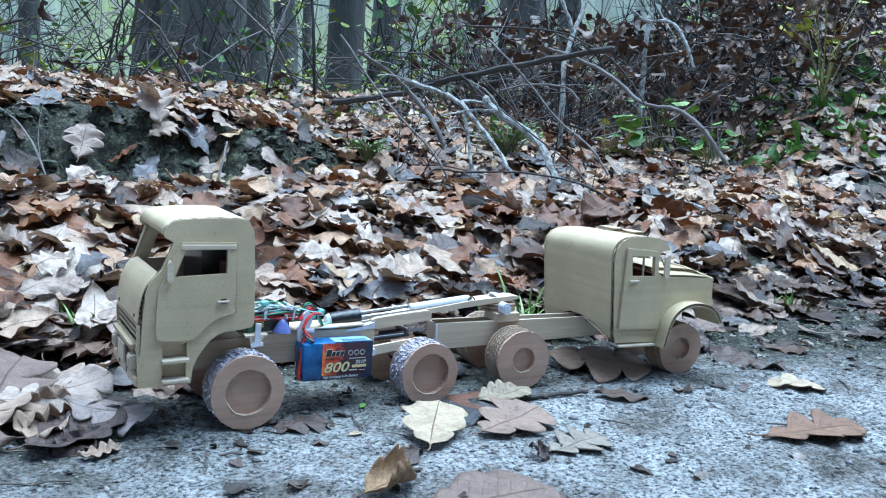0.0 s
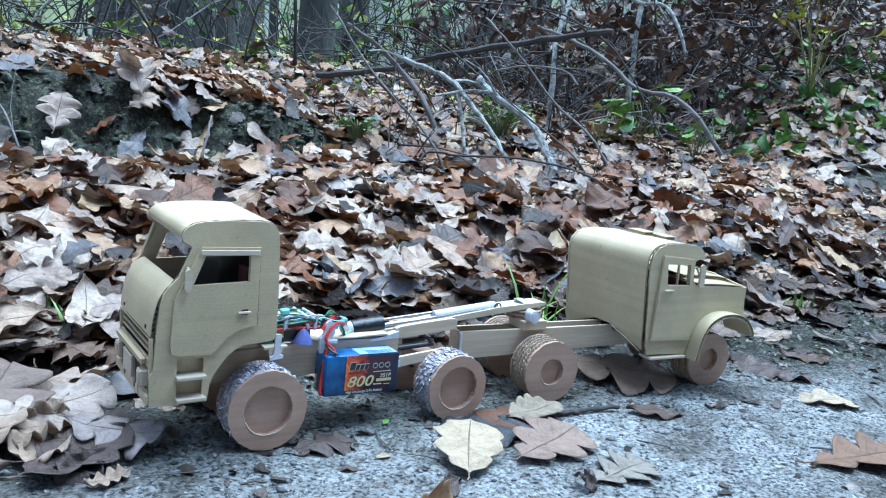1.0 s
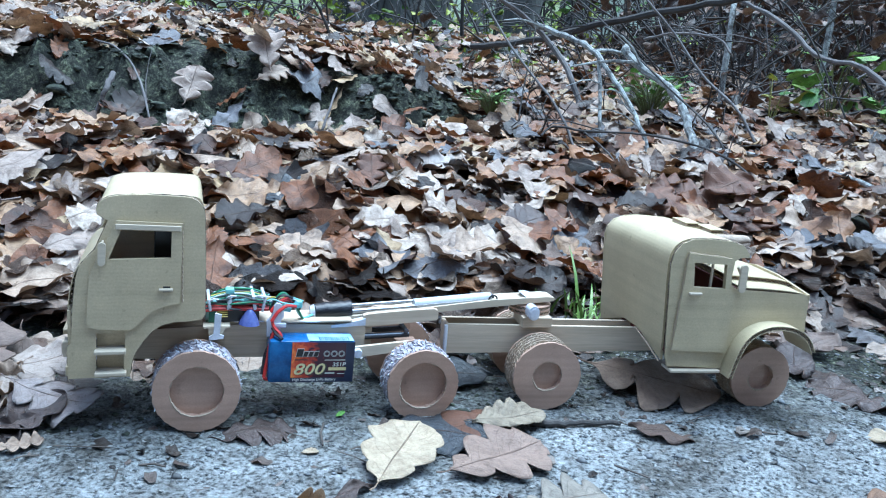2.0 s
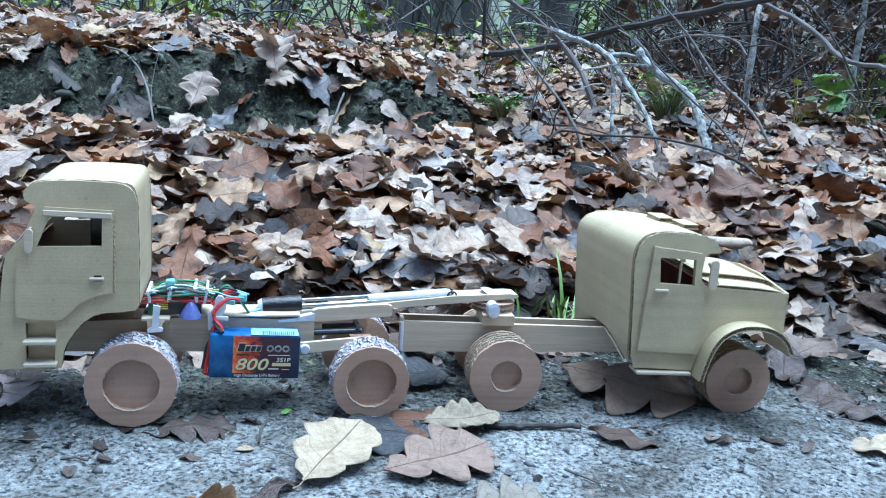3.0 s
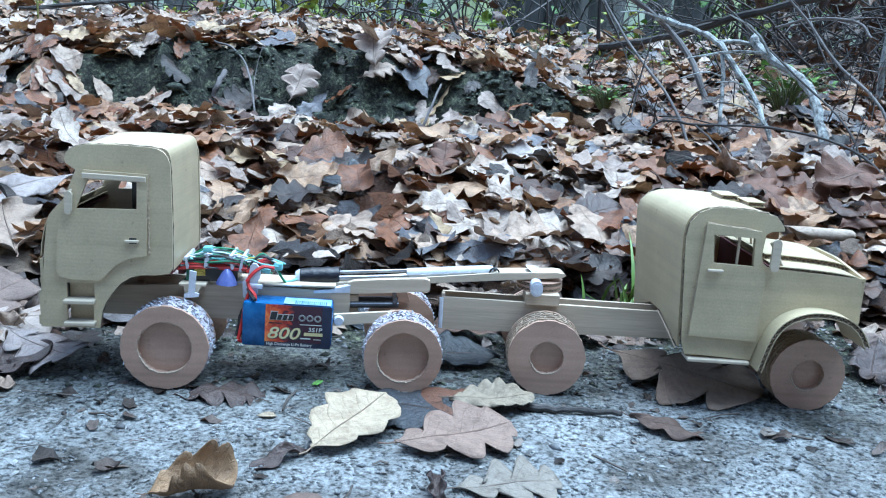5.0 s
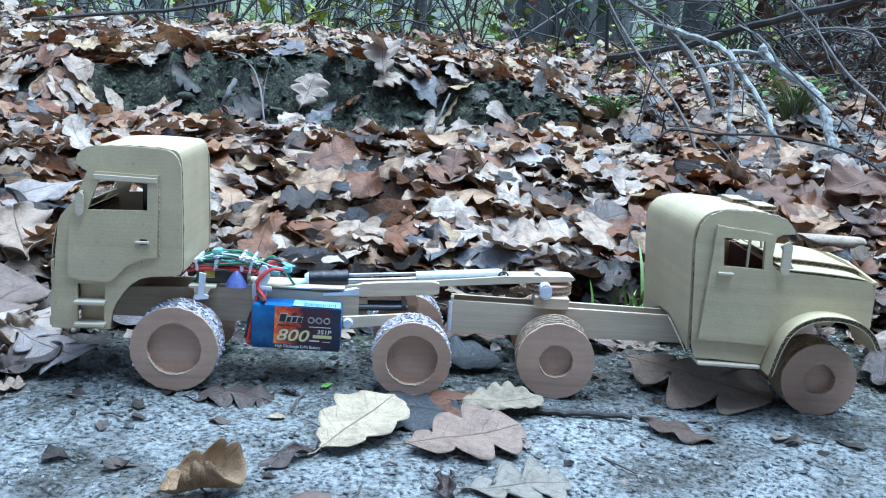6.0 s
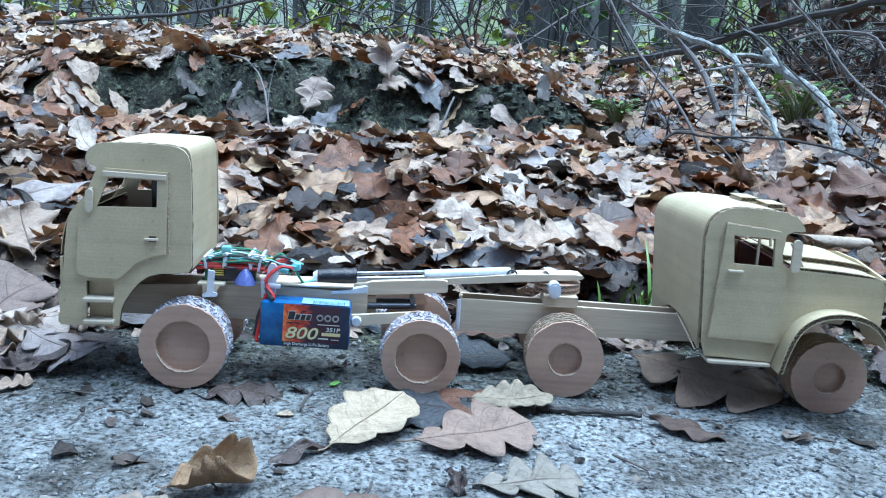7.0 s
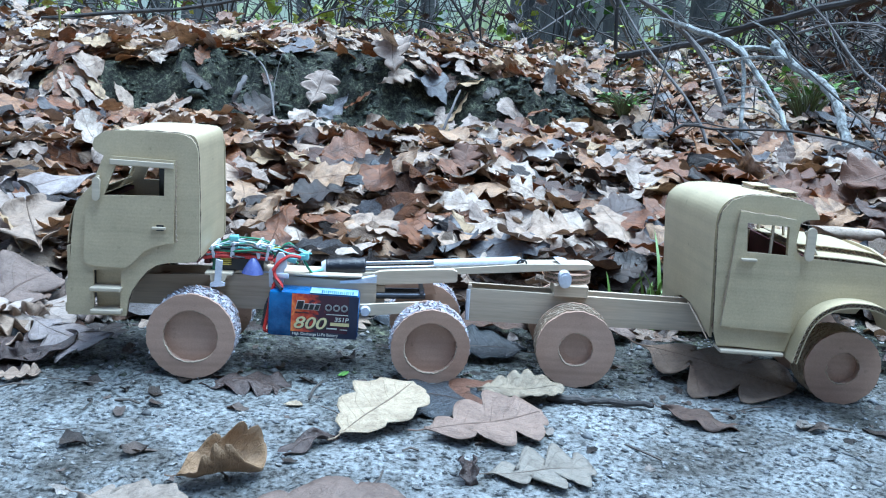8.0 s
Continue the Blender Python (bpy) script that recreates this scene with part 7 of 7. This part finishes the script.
fallen_leaf(0.036, -0.008, 0.060, 5, DARK, 1211, "flat brown leaf pressed into the track", 0.003, 0.04)
fallen_leaf(-0.105, -0.012, 0.028, 0, TAN, 1212, "small tan leaf on the track", 0.003, 0.05)
fallen_leaf(0.070, -0.038, 0.012, 0, CREAM, 1213, "tiny pale leaf scrap on the track", 0.002, 0.05)
fallen_leaf(0.098, 0.010, 0.009, 40, [(0.0, (0.20, 0.42, 0.08)), (1.0, (0.24, 0.48, 0.10))], 1214, "tiny bright green leaf on the track", 0.002, 0.1)
fallen_leaf(0.200, 0.060, 0.062, 170, [(0.0, (0.030, 0.036, 0.042)), (1.0, (0.042, 0.050, 0.058))], 1215, "slate-blue wet leaf between the wheels", 0.008, 0.22, 0, 0.3, (3.5, 0.14, 0.34, 0.06))
fallen_leaf(0.402, -0.188, 0.100, -12, OCHRE, 1216, "long curled rusty leaf on the track", 0.006, 0.05, 0, 0.4, (3.5, 0.5, 0.26, 0.12))
fallen_leaf(0.500, -0.095, 0.060, -30, CREAM, 1217, "narrow pale leaf on the track", 0.004, 0.05)
fallen_leaf(0.520, 0.050, 0.070, 60, DARK, 1218, "dark brown leaf beside the track", 0.008, 0.2)
fallen_leaf(0.530, -0.020, 0.085, 110, DARK, 1219, "dark wet leaf on the track", 0.004, 0.06)
fallen_leaf(0.560, 0.090, 0.080, 10, MAUVE, 1220, "dull brown leaf beside the track", 0.008, 0.2)
fallen_leaf(-0.160, 0.090, 0.110, 60, MAUVE, 1221, "broad pale brown leaf leaning beside the track", 0.020, 0.4, 0)

q = random.Random(1400)
for k in range(26):
    x, y = (q.uniform(-0.27, -0.045), q.uniform(-0.015, 0.15)) if k < 15 else (q.uniform(-0.03, 0.55), q.uniform(0.10, 0.20))
    stops, label = ((DARK, "wet dark brown leaf among others beside the wheel"), (TAN, "wet tan leaf among others"), (MAUVE, "dull mauve-brown leaf among wet leaves"), ([(0.0, (0.12, 0.06, 0.035)), (1.0, (0.16, 0.085, 0.05))], "wet chestnut-brown leaf among others"), (SLATE, "slate-grey wet leaf among others"))[k % 5]
    fallen_leaf(x, y, q.uniform(0.045, 0.072), q.uniform(0, 360), stops, 1400 + k, label, q.uniform(0.003, 0.012), q.uniform(0.05, 0.4), q.uniform(-60, 60), 0.9)

PINK = [(0.0, (0.33, 0.25, 0.20)), (1.0, (0.38, 0.295, 0.24))]


def bank_leaf(x, y, size, yaw, stops, seed, label, tilt, form):
    leaf = fallen_leaf(x, y, size, yaw, stops, seed, label, 0.036, tilt, 0, 0.40, form)
    return tagged(leaf, label, "leaf", "single leaves on the bank")


bank_leaf(0.004, 0.950, 0.078, 75, PINK, 1301, "pale star-shaped leaf lying on the bare earth step", 0.9, (3.5, 0.65, 0.44, 0.15))
bank_leaf(0.127, 0.985, 0.090, 100, PINK, 1302, "pale tan leaf hanging over the earth step", 0.8, (3.5, 0.5, 0.44, 0.1))
bank_leaf(0.142, 0.968, 0.070, 30, TAN, 1303, "tan leaf below another on the earth step", 0.6, None)
bank_leaf(0.104, 0.450, 0.080, 20, SLATE, 1304, "wet slate-blue oak leaf in the leaf heap", 0.45, (4.0, 0.55, 0.38, 0.14))
bank_leaf(-0.250, 0.372, 0.140, 205, [(0.0, (0.34, 0.29, 0.27)), (1.0, (0.38, 0.325, 0.305))], 1315, "very large pale leaf lying on the heap", 0.22, (3.5, 0.36, 0.33, 0.12, 0.75))
bank_leaf(-0.205, 0.265, 0.095, 120, TAN, 1306, "large pale torn leaf on the heap", 0.35, (3.5, 0.45, 0.38, 0.1))
bank_leaf(0.442, 0.540, 0.098, 170, PINK, 1307, "wide pale pinkish leaf flat on the heap", 0.25, (4.5, 0.5, 0.36, 0.12))
bank_leaf(0.322, 0.585, 0.108, 10, [(0.0, (0.43, 0.37, 0.33)), (1.0, (0.47, 0.41, 0.37))], 1308, "wide pale lobed leaf flat on the heap", 0.22, (3.5, 0.34, 0.30, 0.10, 0.6))
bank_leaf(0.666, 0.470, 0.090, 150, RUSSET, 1309, "large russet oak leaf behind the lorry", 0.5, (4.0, 0.5, 0.42, 0.12))
bank_leaf(0.690, 0.430, 0.080, 60, RUSSET, 1310, "russet oak leaf standing in the heap", 0.8, None)
bank_leaf(0.720, 0.380, 0.090, 100, RUSSET, 1311, "dark russet oak leaf behind the lorry", 0.6, None)
bank_leaf(0.223, 0.507, 0.070, 80, RUSSET, 1312, "dark russet leaf in the heap", 0.5, None)
bank_leaf(0.382, 0.378, 0.070, 20, DARK, 1313, "dark curled leaf in the heap", 0.6, None)
bank_leaf(0.147, 0.640, 0.060, 40, PINK, 1314, "pale oak leaf on the heap", 0.12, (4.0, 0.4, 0.34, 0.10, 0.6))
fallen_leaf(0.712, 0.425, 0.092, 200, RUSSET, 1330, "large glossy russet oak leaf behind the lorry", 0.055, 0.5, 0, 0.45, (4.0, 0.5, 0.42, 0.12))
fallen_leaf(0.690, 0.350, 0.085, 20, RUSSET, 1331, "dark russet oak leaf behind the lorry", 0.040, 0.5, 0, 0.5)
fallen_leaf(0.600, 0.400, 0.080, 110, RUSSET, 1333, "glossy russet oak leaf behind the lorry", 0.045, 0.6, 0, 0.5)
fallen_leaf(0.598, 0.290, 0.070, -8, [(0.0, (0.46, 0.36, 0.27)), (1.0, (0.50, 0.40, 0.31))], 1332, "pale dry leaf rolled into a tube behind the lorry", 0.054, 0.0, 0, 0.1, (3.0, 0.15, 0.30, 0.05), False, -8.5)
fallen = [(0.232, -0.024), (0.250, -0.030), (0.272, -0.029), (0.296, -0.036)]
branch("fallen_stick", [(x, y, float(height(x, y)) + 0.003) for x, y in fallen], 0.0027, 0.0017, BARK, "short dark stick lying before the towed wheel")

# ---- the loose leaves nearest the trucks, one by one ----
heap = thing("leaf_heap", pose(0, 0, 0), "heap of loose fallen oak leaves behind the trucks", "leaves")
def heap_form(seed, material):
    v, uv, f = leaf_grid(seed, 31, 7, 0.5)
    return raw_mesh("leaf", v - (0.5, 0, 0), uv, f, material)


forms = [heap_form(2000 + k, LEAF_ONE) for k in range(22)]
wet_forms = [heap_form(2100 + k, LEAF_WET_ONE) for k in range(10)]
rng = np.random.default_rng(17)
hx, hy = litter_spots(rng, 900, -0.35, 0.95, 0.15, 0.62, cover)
for x, y in list(zip(hx, hy))[:300]:
    ob = new("leaf", rng.choice(wet_forms if y < 0.29 + rng.normal(0, 0.02) else forms))
    s = rng.uniform(0.046, 0.092)
    tl = min(1.0, abs(rng.normal(0, 0.30)))
    zx, zy = (float(height(x + 0.03, y)) - float(height(x, y))) / 0.03, (float(height(x, y + 0.03)) - float(height(x, y))) / 0.03
    slope = Vector((-zx, -zy, 1)).normalized().to_track_quat("Z", "Y").to_matrix()
    ob.matrix_basis = Matrix.Translation((x, y, float(height(x, y)) + 0.010 + 0.3 * s * math.sin(tl) + abs(rng.normal(0, 0.008)))) @ (slope @ turn_matrix(rng.uniform(0, 6.283), tl, rng.uniform(0, 6.283), math.pi if rng.uniform() < 0.4 else 0.0)).to_4x4() @ Matrix.Diagonal((s, s, s, 1))
    ob.parent = heap
